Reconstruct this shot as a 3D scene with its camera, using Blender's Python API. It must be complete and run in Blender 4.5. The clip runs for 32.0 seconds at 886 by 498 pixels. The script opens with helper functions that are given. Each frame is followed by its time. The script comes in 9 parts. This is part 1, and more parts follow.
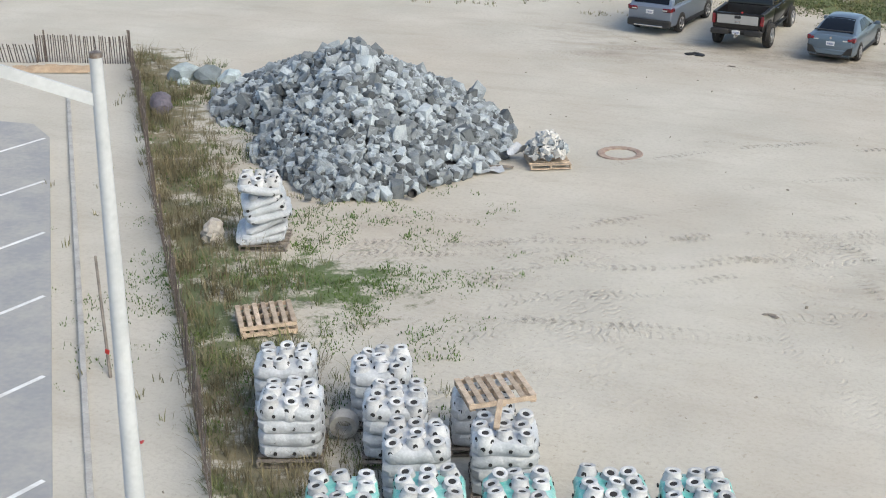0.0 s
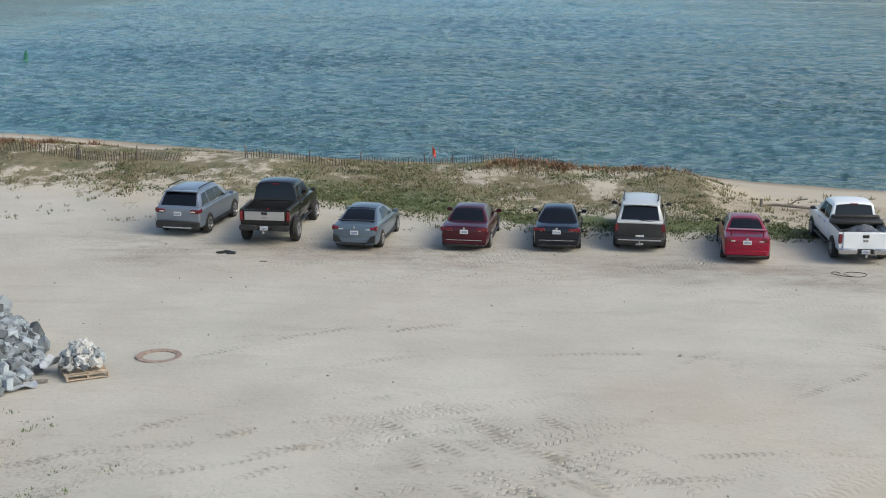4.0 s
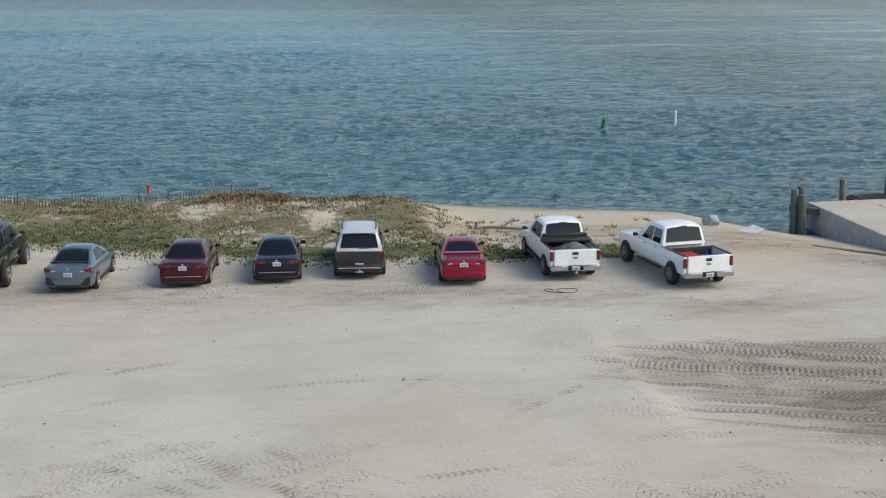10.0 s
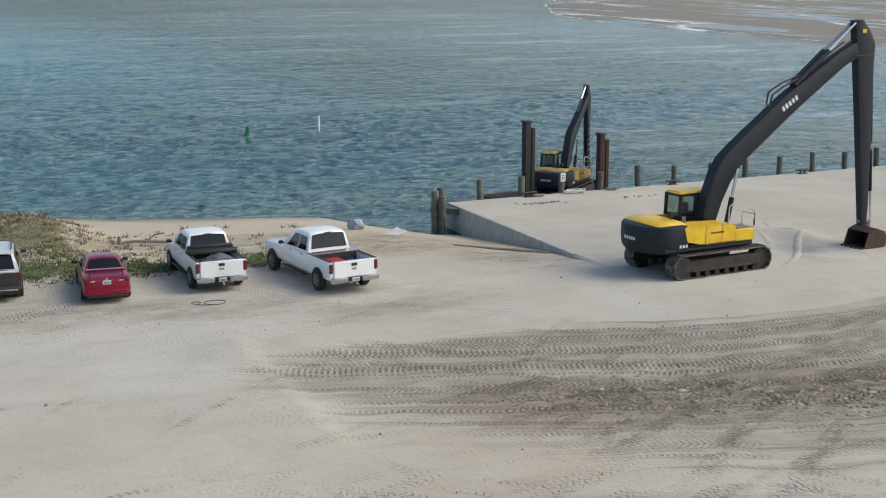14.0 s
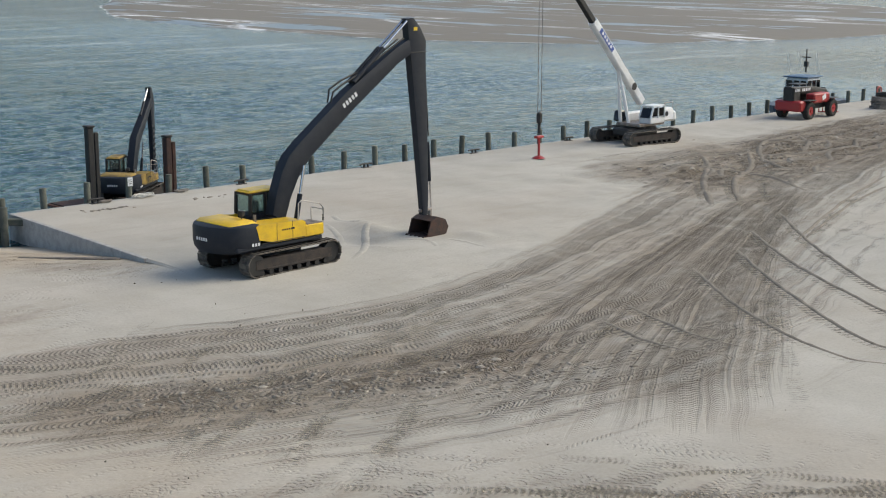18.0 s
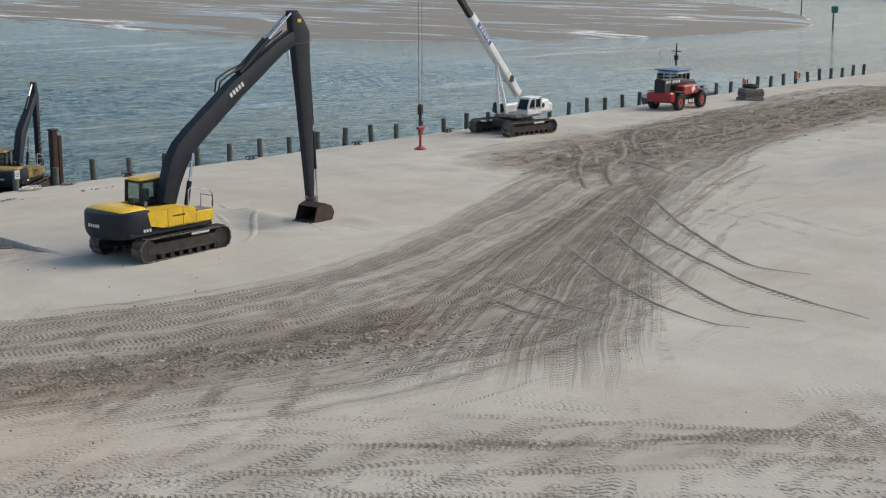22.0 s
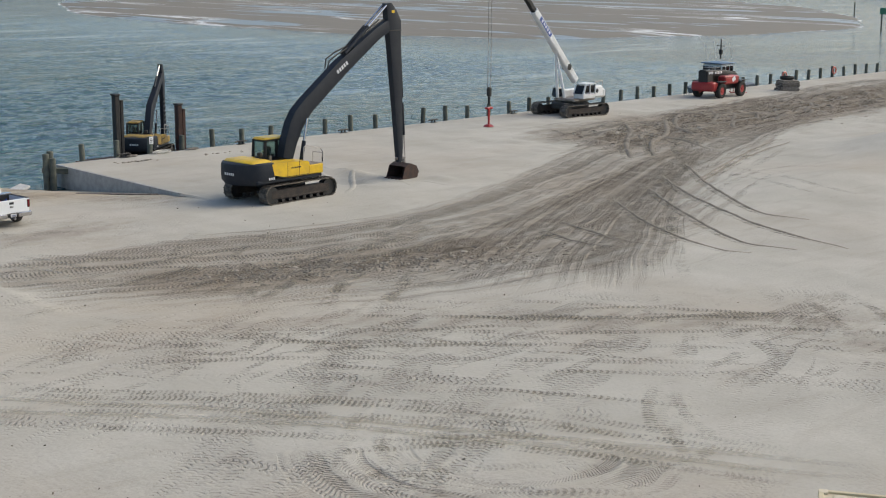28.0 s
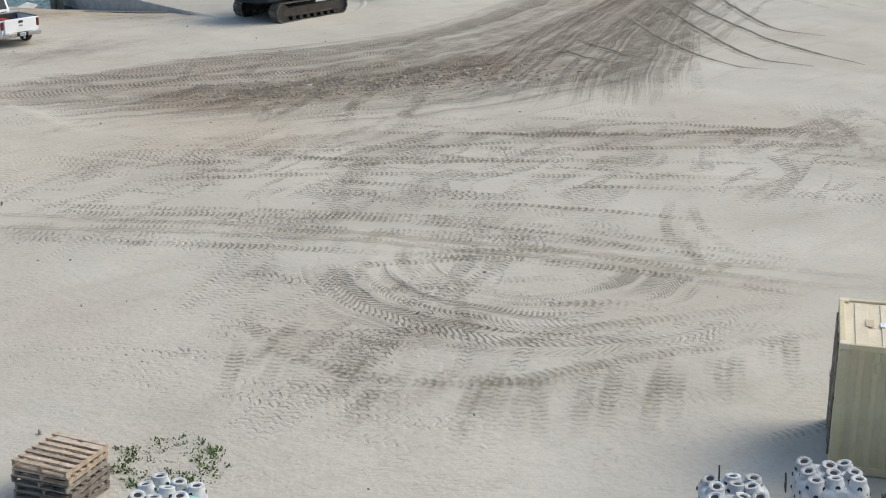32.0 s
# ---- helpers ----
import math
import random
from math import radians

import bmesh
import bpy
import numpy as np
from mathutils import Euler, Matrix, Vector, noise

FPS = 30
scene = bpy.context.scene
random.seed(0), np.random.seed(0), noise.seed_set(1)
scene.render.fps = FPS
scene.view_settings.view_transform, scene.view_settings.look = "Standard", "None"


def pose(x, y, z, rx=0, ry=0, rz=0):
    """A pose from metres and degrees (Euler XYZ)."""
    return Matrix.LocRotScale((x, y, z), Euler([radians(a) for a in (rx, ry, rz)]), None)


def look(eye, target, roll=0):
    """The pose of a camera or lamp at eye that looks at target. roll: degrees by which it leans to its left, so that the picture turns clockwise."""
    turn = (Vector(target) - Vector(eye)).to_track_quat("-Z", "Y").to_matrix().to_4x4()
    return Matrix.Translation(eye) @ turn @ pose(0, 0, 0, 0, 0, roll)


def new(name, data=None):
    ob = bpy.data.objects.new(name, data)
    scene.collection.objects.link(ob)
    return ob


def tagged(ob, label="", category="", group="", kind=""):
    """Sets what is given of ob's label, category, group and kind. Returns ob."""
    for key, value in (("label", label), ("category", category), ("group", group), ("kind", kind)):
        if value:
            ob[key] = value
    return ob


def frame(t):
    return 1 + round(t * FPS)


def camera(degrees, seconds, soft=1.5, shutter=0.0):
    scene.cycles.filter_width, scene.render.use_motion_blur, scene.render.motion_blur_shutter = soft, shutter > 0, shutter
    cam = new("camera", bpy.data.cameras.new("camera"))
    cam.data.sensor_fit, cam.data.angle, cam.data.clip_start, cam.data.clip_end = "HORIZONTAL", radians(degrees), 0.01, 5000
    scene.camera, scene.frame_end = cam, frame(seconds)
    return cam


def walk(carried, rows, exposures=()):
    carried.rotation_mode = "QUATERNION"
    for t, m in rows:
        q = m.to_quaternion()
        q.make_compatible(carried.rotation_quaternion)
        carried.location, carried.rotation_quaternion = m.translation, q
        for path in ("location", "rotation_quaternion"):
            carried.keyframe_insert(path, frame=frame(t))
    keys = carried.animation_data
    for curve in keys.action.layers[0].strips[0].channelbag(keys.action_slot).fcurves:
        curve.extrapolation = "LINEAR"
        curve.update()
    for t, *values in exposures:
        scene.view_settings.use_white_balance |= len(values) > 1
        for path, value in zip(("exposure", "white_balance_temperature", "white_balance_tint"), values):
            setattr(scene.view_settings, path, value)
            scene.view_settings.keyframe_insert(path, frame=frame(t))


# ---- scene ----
cam = camera(34.5, 32.0, soft=1.1)
PATH = [
    (0, (-0.586, 1.216, 12.932), (-1.264, 2.948, 12.198), 0.1),
    (0.5, (-0.573, 1.261, 12.897), (-1.151, 3.03, 12.166), 0.0),
    (1, (-0.591, 1.263, 12.878), (-1.061, 3.065, 12.149), 0.1),
    (1.5, (-0.609, 1.269, 12.955), (-0.987, 3.1, 12.245), 0.2),
    (2, (-0.597, 1.285, 12.948), (-0.89, 3.159, 12.316), 0.2),
    (2.5, (-0.642, 1.289, 12.89), (-0.844, 3.203, 12.345), 0.3),
    (3, (-0.537, 1.213, 12.96), (-0.668, 3.153, 12.492), 0.3),
    (3.5, (-0.456, 1.372, 12.835), (-0.561, 3.315, 12.374), 0.3),
    (5.5, (-0.377, 1.198, 12.651), (-0.38, 3.143, 12.187), 0.2),
    (6, (-0.32, 1.182, 12.586), (-0.296, 3.128, 12.123), 0.1),
    (6.5, (-0.279, 1.17, 12.564), (-0.229, 3.115, 12.1), 0.1),
    (7, (-0.269, 1.134, 12.57), (-0.19, 3.078, 12.107), 0.1),
    (7.5, (-0.207, 1.167, 12.558), (-0.097, 3.11, 12.096), 0.0),
    (8, (-0.031, 1.217, 12.59), (0.127, 3.156, 12.128), 0.0),
    (8.5, (-0.086, 1.289, 12.579), (0.11, 3.225, 12.116), -0.0),
    (9, (-0.171, 1.24, 12.589), (0.058, 3.172, 12.126), -0.1),
    (9.5, (-0.408, 1.269, 12.679), (-0.139, 3.205, 12.255), -0.0),
    (10, (-0.226, 1.253, 12.704), (0.072, 3.186, 12.287), -0.1),
    (10.5, (-0.139, 1.255, 12.718), (0.205, 3.18, 12.301), -0.1),
    (11, (-0.073, 1.254, 12.708), (0.336, 3.167, 12.293), -0.1),
    (11.5, (0.007, 1.307, 12.748), (0.475, 3.207, 12.335), -0.1),
    (12, (-0.002, 1.28, 12.706), (0.518, 3.166, 12.293), -0.2),
    (12.5, (0.002, 1.249, 12.778), (0.582, 3.117, 12.365), -0.2),
    (13, (0.103, 1.249, 12.826), (0.746, 3.098, 12.415), -0.1),
    (13.5, (0.1, 1.206, 12.83), (0.801, 3.034, 12.42), -0.0),
    (15.5, (-0.125, 1.075, 12.927), (0.833, 2.782, 12.517), 0.0),
    (16, (-0.138, 0.893, 12.901), (0.886, 2.562, 12.493), -0.0),
    (16.5, (-0.026, 0.9, 12.906), (1.064, 2.526, 12.498), 0.0),
    (17, (0.044, 0.94, 12.954), (1.195, 2.524, 12.545), 0.1),
    (17.5, (0.034, 1.002, 12.929), (1.247, 2.537, 12.518), 0.1),
    (18, (-0.047, 0.97, 12.906), (1.219, 2.464, 12.496), 0.1),
    (18.5, (-0.042, 0.985, 12.898), (1.274, 2.434, 12.488), 0.1),
    (19, (-0.057, 0.994, 12.831), (1.305, 2.4, 12.423), 0.2),
    (19.5, (-0.013, 0.927, 12.771), (1.368, 2.314, 12.363), 0.2),
    (20, (0.14, 0.982, 12.781), (1.524, 2.366, 12.373), 0.2),
    (20.5, (0.148, 0.889, 12.771), (1.531, 2.275, 12.362), 0.1),
    (21, (-0.388, 0.495, 12.619), (0.996, 1.88, 12.211), 0.1),
    (21.5, (-1.022, -0.112, 12.637), (0.362, 1.272, 12.228), 0.1),
    (22, (-1.795, -0.782, 12.602), (-0.409, 0.6, 12.194), 0.1),
    (22.5, (-2.537, -1.528, 12.574), (-1.157, -0.141, 12.165), 0.0),
    (23, (-3.335, -2.381, 12.599), (-1.973, -0.974, 12.191), -0.1),
    (23.5, (-4.206, -3.058, 12.537), (-2.854, -1.642, 12.129), -0.1),
    (24, (-5.145, -3.802, 12.555), (-3.805, -2.374, 12.149), -0.1),
    (24.5, (-6.038, -4.61, 12.509), (-4.702, -3.178, 12.104), 0.1),
    (25, (-6.991, -5.508, 12.63), (-5.656, -4.075, 12.224), 0.1),
    (25.5, (-8.027, -6.343, 12.678), (-6.692, -4.909, 12.272), 0.2),
    (27.5, (-11.113, -9.562, 12.729), (-9.784, -8.123, 12.323), 0.3),
    (28, (-12.015, -10.442, 12.736), (-10.688, -9.003, 12.329), 0.4),
    (28.5, (-12.821, -11.218, 12.731), (-11.495, -9.777, 12.324), 0.3),
    (29, (-13.339, -11.677, 12.719), (-12.015, -10.234, 12.31), 0.3),
    (29.5, (-13.475, -11.724, 12.749), (-12.153, -10.28, 12.34), 0.4),
    (30, (-13.57, -11.656, 12.746), (-12.243, -10.204, 12.382), 0.4),
    (30.5, (-13.601, -11.563, 12.716), (-12.273, -10.109, 12.364), 0.4),
    (31, (-13.332, -11.289, 12.733), (-12.005, -9.835, 12.38), 0.4),
    (31.5, (-12.795, -10.791, 12.597), (-11.481, -9.353, 12.142), 0.3),
    (32, (-12.418, -10.253, 12.539), (-11.138, -8.858, 11.893), 0.2),
]
EXPOSURES = [(0.0, 0.98, 7567, 4), (2.0, 0.94, 7420, 4), (3.5, 0.76, 7494, 3), (6.0, 0.71, 7494, 3), (13.0, 0.65, 7579, 4), (16.0, 0.63, 7724, 4), (17.5, 0.62, 7724, 4), (19.0, 0.52, 7700, 5), (24.0, 0.52, 7724, 5), (29.0, 0.52, 7724, 5), (31.2, 0.46, 7700, 5), (32.0, 0.78, 7650, 4)]
walk(cam, [(t, look(eye, target, roll)) for t, eye, target, roll in PATH],
     exposures=EXPOSURES)

# ---- world, sun, exposure ----
world = bpy.data.worlds.new("sky")
scene.world = world
world.use_nodes = True
wn = world.node_tree
sky = wn.nodes.new("ShaderNodeTexSky")
sky.sky_type = "NISHITA"
sky.sun_disc = False
sky.sun_elevation, sky.sun_rotation = radians(42), radians(115)
sky.air_density, sky.dust_density, sky.ozone_density = 0.8, 2.4, 4.0
wn.nodes["Background"].inputs["Strength"].default_value = 0.15
wn.links.new(sky.outputs[0], wn.nodes["Background"].inputs["Color"])
sun = new("sun", bpy.data.lights.new("sun", "SUN"))
sun.data.energy, sun.data.angle, sun.data.color = 1.0, radians(42), (1.0, 0.97, 0.93)
sun.matrix_world = look((60, -28, 60), (0, 0, 0))

# ---- geometry helpers ----
PI = math.pi


class Geo:
    """Collects faces for one mesh."""

    def __init__(self):
        self.v, self.f, self.m = [], [], []

    def add(self, verts, faces, mi=0):
        n = len(self.v)
        self.v += [tuple(p) for p in verts]
        self.f += [tuple(n + i for i in f) for f in faces]
        self.m += [mi] * len(faces)
        return self

    def box(self, c, s, bev=0.0, rz=0.0, mat=None, mi=0, taper=(1, 1)):
        """A box, chamfered by bev, turned by rz degrees or by a matrix."""
        hx, hy, hz = s[0] / 2, s[1] / 2, s[2] / 2
        t = mat if mat else Matrix.Rotation(radians(rz), 4, "Z")
        b = min(bev, hx * 0.9, hy * 0.9, hz * 0.9)
        pts, faces = [], []
        if b <= 0:
            sg = [(-1, -1, -1), (1, -1, -1), (1, 1, -1), (-1, 1, -1), (-1, -1, 1), (1, -1, 1), (1, 1, 1), (-1, 1, 1)]
            pts = [(x * hx * (taper[0] if z > 0 else 1), y * hy * (taper[1] if z > 0 else 1), z * hz) for x, y, z in sg]
            faces = [(3, 2, 1, 0), (4, 5, 6, 7), (0, 1, 5, 4), (1, 2, 6, 5), (2, 3, 7, 6), (3, 0, 4, 7)]
        else:
            def ring(dx, dy, z, k):
                tx, ty = (taper if k else (1, 1))
                x0, y0 = (hx - dx) * tx, (hy - dx) * ty
                x1, y1 = (hx - dy) * tx, (hy - dy) * ty
                return [(-x0, -y1, z), (-x1, -y0, z), (x1, -y0, z), (x0, -y1, z), (x0, y1, z), (x1, y0, z), (-x1, y0, z), (-x0, y1, z)]
            for dx, dy, z, k in ((b, b * 1.6, -hz, 0), (0, b, -hz + b, 0), (0, b, hz - b, 1), (b, b * 1.6, hz, 1)):
                pts += ring(dx, dy, z, k)
            faces = [tuple(range(7, -1, -1)), tuple(range(24, 32))]
            for r in range(3):
                for i in range(8):
                    j = (i + 1) % 8
                    faces.append((r * 8 + i, r * 8 + j, r * 8 + 8 + j, r * 8 + 8 + i))
        o = Vector(c)
        return self.add([o + (t.to_3x3() @ Vector(p)) for p in pts], faces, mi)

    def cyl(self, p0, p1, r0, r1=None, n=14, mi=0, caps=True):
        p0, p1 = Vector(p0), Vector(p1)
        r1 = r0 if r1 is None else r1
        q = (p1 - p0).to_track_quat("Z", "Y").to_matrix()
        pts = []
        for p, r in ((p0, r0), (p1, r1)):
            pts += [p + q @ Vector((r * math.cos(2 * PI * i / n), r * math.sin(2 * PI * i / n), 0)) for i in range(n)]
        faces = [(i, (i + 1) % n, n + (i + 1) % n, n + i) for i in range(n)]
        if caps:
            faces += [tuple(range(n - 1, -1, -1)), tuple(range(n, 2 * n))]
        return self.add(pts, faces, mi)

    def tube(self, path, r, n=8, mi=0):
        path = [Vector(p) for p in path]
        rings = []
        for i, p in enumerate(path):
            d = (path[min(i + 1, len(path) - 1)] - path[max(i - 1, 0)]).normalized()
            q = d.to_track_quat("Z", "Y").to_matrix()
            rings.append([p + q @ Vector((r * math.cos(2 * PI * k / n), r * math.sin(2 * PI * k / n), 0)) for k in range(n)])
        return self.loft(rings, True, True, mi)

    def loft(self, rings, closed=True, caps=True, mi=0):
        n = len(rings[0])
        pts = [p for r in rings for p in r]
        faces = []
        for a in range(len(rings) - 1):
            for i in range(n if closed else n - 1):
                j = (i + 1) % n
                faces.append((a * n + i, a * n + j, (a + 1) * n + j, (a + 1) * n + i))
        if caps and closed:
            faces += [tuple(range(n - 1, -1, -1)), tuple(range((len(rings) - 1) * n, len(rings) * n))]
        return self.add(pts, faces, mi)

    def prism(self, poly, lo, hi, axis="x", bev=0.0, mi=0):
        """A flat outline (two coordinates) pulled from lo to hi along an axis; edges inset by bev at both ends."""
        cx, cy = sum(p[0] for p in poly) / len(poly), sum(p[1] for p in poly) / len(poly)

        def put(p, k, s):
            a, b = cx + (p[0] - cx) * s, cy + (p[1] - cy) * s
            return {"x": (k, a, b), "y": (a, k, b), "z": (a, b, k)}[axis]
        size = max(max(abs(p[0] - cx), abs(p[1] - cy)) for p in poly)
        s = 1 - bev / size
        if bev > 0:
            rings = [[put(p, lo, s) for p in poly], [put(p, lo + bev, 1) for p in poly], [put(p, hi - bev, 1) for p in poly], [put(p, hi, s) for p in poly]]
        else:
            rings = [[put(p, lo, 1) for p in poly], [put(p, hi, 1) for p in poly]]
        return self.loft(rings, True, True, mi)

    def lathe(self, prof, n=20, axis="z", c=(0, 0, 0), mi=0, closed=False):
        """A profile of (radius, height) turned round an axis."""
        rings = []
        for r, h in prof:
            ring = []
            for i in range(n):
                a = 2 * PI * i / n
                u, v = r * math.cos(a), r * math.sin(a)
                ring.append({"z": (c[0] + u, c[1] + v, c[2] + h), "x": (c[0] + h, c[1] + u, c[2] + v), "y": (c[0] + v, c[1] + h, c[2] + u)}[axis])
            rings.append(ring)
        if closed:
            rings.append(rings[0])
        return self.loft(rings, True, not closed, mi)

    def pane(self, q, u0=0.0, u1=1.0, v0=0.0, v1=1.0, off=0.006, th=0.006, mi=0):
        """A thin plate on the quad q (four corners, in turn), from u0 to u1 and v0 to v1, standing off it."""
        a, b, c, d = [Vector(p) for p in q]

        def at(u, v):
            return (a * (1 - u) + b * u) * (1 - v) + (d * (1 - u) + c * u) * v
        nrm = (b - a).cross(d - a).normalized()
        pts = [at(u0, v0), at(u1, v0), at(u1, v1), at(u0, v1)]
        return self.add([p + nrm * (off - th) for p in pts] + [p + nrm * off for p in pts],
                        [(3, 2, 1, 0), (4, 5, 6, 7), (0, 1, 5, 4), (1, 2, 6, 5), (2, 3, 7, 6), (3, 0, 4, 7)], mi)


def mesh_of(name, g, mats, smooth=32):
    me = bpy.data.meshes.new(name)
    me.from_pydata(g.v, [], g.f)
    mats = mats if isinstance(mats, (list, tuple)) else [mats]
    for m in mats:
        me.materials.append(m)
    if len(mats) > 1:
        me.polygons.foreach_set("material_index", g.m)
    bm = bmesh.new()
    bm.from_mesh(me)
    bmesh.ops.recalc_face_normals(bm, faces=bm.faces)
    bm.to_mesh(me)
    bm.free()
    if smooth:
        me.shade_smooth()
        me.set_sharp_from_angle(angle=radians(smooth))
    return me


def part(name, g, mats, parent=None, label="", smooth=32, m=None):
    ob = new(name, mesh_of(name, g, mats, smooth) if isinstance(g, Geo) else g)
    if parent:
        ob.parent = parent
    if m is not None:
        ob.matrix_basis = m
    return tagged(ob, label)


def thing(name, label, category, group="", m=None):
    ob = new(name)
    ob.empty_display_size = 0.3
    if m is not None:
        ob.matrix_basis = m
    return tagged(ob, label, category, group)


# ---- materials ----
def mat(name, col, rough=0.6, metal=0.0, col2=None, scale=2.0, bump=0.0, bscale=30.0, rnd=0.0, coat=0.0, island=False, mixed=1.0):
    """A paint, metal, wood or stone: colour varied at two scales, fine relief, and a shift from object to object."""
    m = bpy.data.materials.new(name)
    m.use_nodes = True
    nt = m.node_tree
    b = nt.nodes["Principled BSDF"]
    b.inputs["Roughness"].default_value = rough
    b.inputs["Metallic"].default_value = metal
    b.inputs["Coat Weight"].default_value = coat
    b.inputs["Coat Roughness"].default_value = 0.08
    tc = nt.nodes.new("ShaderNodeTexCoord")
    col2 = col2 or tuple(c * 0.78 for c in col)
    n1 = nt.nodes.new("ShaderNodeTexNoise")
    n1.inputs["Scale"].default_value, n1.inputs["Detail"].default_value = scale, 5
    n2 = nt.nodes.new("ShaderNodeTexNoise")
    n2.inputs["Scale"].default_value, n2.inputs["Detail"].default_value = scale * 9, 3
    nt.links.new(tc.outputs["Object"], n1.inputs["Vector"])
    nt.links.new(tc.outputs["Object"], n2.inputs["Vector"])
    add = nt.nodes.new("ShaderNodeMath")
    add.operation = "MULTIPLY_ADD"
    nt.links.new(n2.outputs[0], add.inputs[0])
    add.inputs[1].default_value = 0.5
    nt.links.new(n1.outputs[0], add.inputs[2])
    mr = nt.nodes.new("ShaderNodeMapRange")
    mr.inputs["From Min"].default_value, mr.inputs["From Max"].default_value = 0.58, 0.95
    mr.inputs["To Max"].default_value = mixed
    nt.links.new(add.outputs[0], mr.inputs["Value"])
    mix = nt.nodes.new("ShaderNodeMix")
    mix.data_type = "RGBA"
    mix.inputs["A"].default_value, mix.inputs["B"].default_value = (*col, 1), (*col2, 1)
    nt.links.new(mr.outputs[0], mix.inputs["Factor"])
    out = mix.outputs["Result"]
    if rnd:
        if island:
            oi = nt.nodes.new("ShaderNodeNewGeometry")
            src = oi.outputs["Random Per Island"]
        else:
            oi = nt.nodes.new("ShaderNodeObjectInfo")
            src = oi.outputs["Random"]
        sc = nt.nodes.new("ShaderNodeMapRange")
        sc.inputs["To Min"].default_value, sc.inputs["To Max"].default_value = 1 - rnd, 1 + rnd
        nt.links.new(src, sc.inputs["Value"])
        hsv = nt.nodes.new("ShaderNodeHueSaturation")
        nt.links.new(sc.outputs[0], hsv.inputs["Value"])
        nt.links.new(out, hsv.inputs["Color"])
        out = hsv.outputs["Color"]
    nt.links.new(out, b.inputs["Base Color"])
    if bump:
        n3 = nt.nodes.new("ShaderNodeTexNoise")
        n3.inputs["Scale"].default_value, n3.inputs["Detail"].default_value = bscale, 4
        nt.links.new(tc.outputs["Object"], n3.inputs["Vector"])
        bp = nt.nodes.new("ShaderNodeBump")
        bp.inputs["Strength"].default_value, bp.inputs["Distance"].default_value = bump, 0.05
        nt.links.new(n3.outputs[0], bp.inputs["Height"])
        nt.links.new(bp.outputs[0], b.inputs["Normal"])
    return m


def glass(name, col=(0.004, 0.005, 0.007), rough=0.03):
    m = mat(name, col, rough, 0.0, scale=1.5)
    m.node_tree.nodes["Principled BSDF"].inputs["Specular IOR Level"].default_value = 0.5
    return m


GLASS = glass("tinted_glass")
CABGLASS = glass("cab_glass", (0.55, 0.72, 0.70), 0.03)
CABGLASS.node_tree.nodes["Principled BSDF"].inputs["Transmission Weight"].default_value = 0.92
TYRE = mat("tyre_rubber", (0.013, 0.013, 0.014), 0.85, col2=(0.04, 0.036, 0.03), scale=5, bump=0.3, bscale=60)
RIM = mat("alloy_rim", (0.30, 0.30, 0.31), 0.35, 0.8, scale=6)
BLACK = mat("black_plastic", (0.010, 0.010, 0.011), 0.55, col2=(0.022, 0.021, 0.020), scale=4, bump=0.1)
CHROME = mat("chrome", (0.62, 0.62, 0.63), 0.2, 0.95, scale=5)
LAMP_RED = mat("tail_lamp_red", (0.15, 0.004, 0.010), 0.15, col2=(0.09, 0.004, 0.008), scale=8, coat=0.6)
LAMP_CLEAR = mat("lamp_clear", (0.55, 0.54, 0.53), 0.15, 0.2, scale=8, coat=0.5)
PLATE = mat("plate_white", (0.62, 0.63, 0.64), 0.4, scale=12)
PLATE_INK = mat("plate_ink", (0.10, 0.13, 0.25), 0.5)
STEEL = mat("worn_steel", (0.30, 0.29, 0.28), 0.45, 0.6, col2=(0.16, 0.11, 0.08), scale=4, bump=0.15)
RUST = mat("rusty_steel", (0.20, 0.085, 0.05), 0.8, 0.2, col2=(0.09, 0.045, 0.032), scale=3, bump=0.3)
ROD = mat("polished_rod", (0.7, 0.7, 0.71), 0.15, 1.0)
YELLOW = mat("machine_yellow", (0.78, 0.50, 0.02), 0.45, col2=(0.55, 0.32, 0.035), scale=2.5, bump=0.04, coat=0.2, mixed=0.7)
DKGREY = mat("machine_grey", (0.014, 0.018, 0.027), 0.55, col2=(0.022, 0.026, 0.033), scale=2, bump=0.05, coat=0.05)
DKGREY.node_tree.nodes["Principled BSDF"].inputs["Specular IOR Level"].default_value = 0.25
TRACK = mat("track_steel", (0.060, 0.052, 0.047), 0.7, 0.3, col2=(0.20, 0.175, 0.145), scale=5, bump=0.3)
WHITE = mat("white_paint", (0.76, 0.77, 0.78), 0.4, col2=(0.60, 0.60, 0.59), scale=1.2, coat=0.3)
REDM = mat("machine_red", (0.36, 0.018, 0.022), 0.45, col2=(0.33, 0.022, 0.02), scale=2, coat=0.2)
INK = mat("white_lettering", (0.75, 0.76, 0.78), 0.5)
WOOD = mat("pallet_wood", (0.53, 0.42, 0.32), 0.85, col2=(0.33, 0.255, 0.19), scale=5, bump=0.4, bscale=50, rnd=0.25)
WOODGREY = mat("weathered_wood", (0.27, 0.235, 0.20), 0.9, col2=(0.14, 0.12, 0.105), scale=5, bump=0.5, bscale=50, rnd=0.3)
PILE = mat("treated_pile", (0.125, 0.13, 0.105), 0.9, col2=(0.06, 0.07, 0.06), scale=3, bump=0.5, bscale=25, rnd=0.2)
CONC = mat("concrete", (0.43, 0.42, 0.40), 0.9, col2=(0.30, 0.29, 0.275), scale=2.2, bump=0.25, bscale=40)
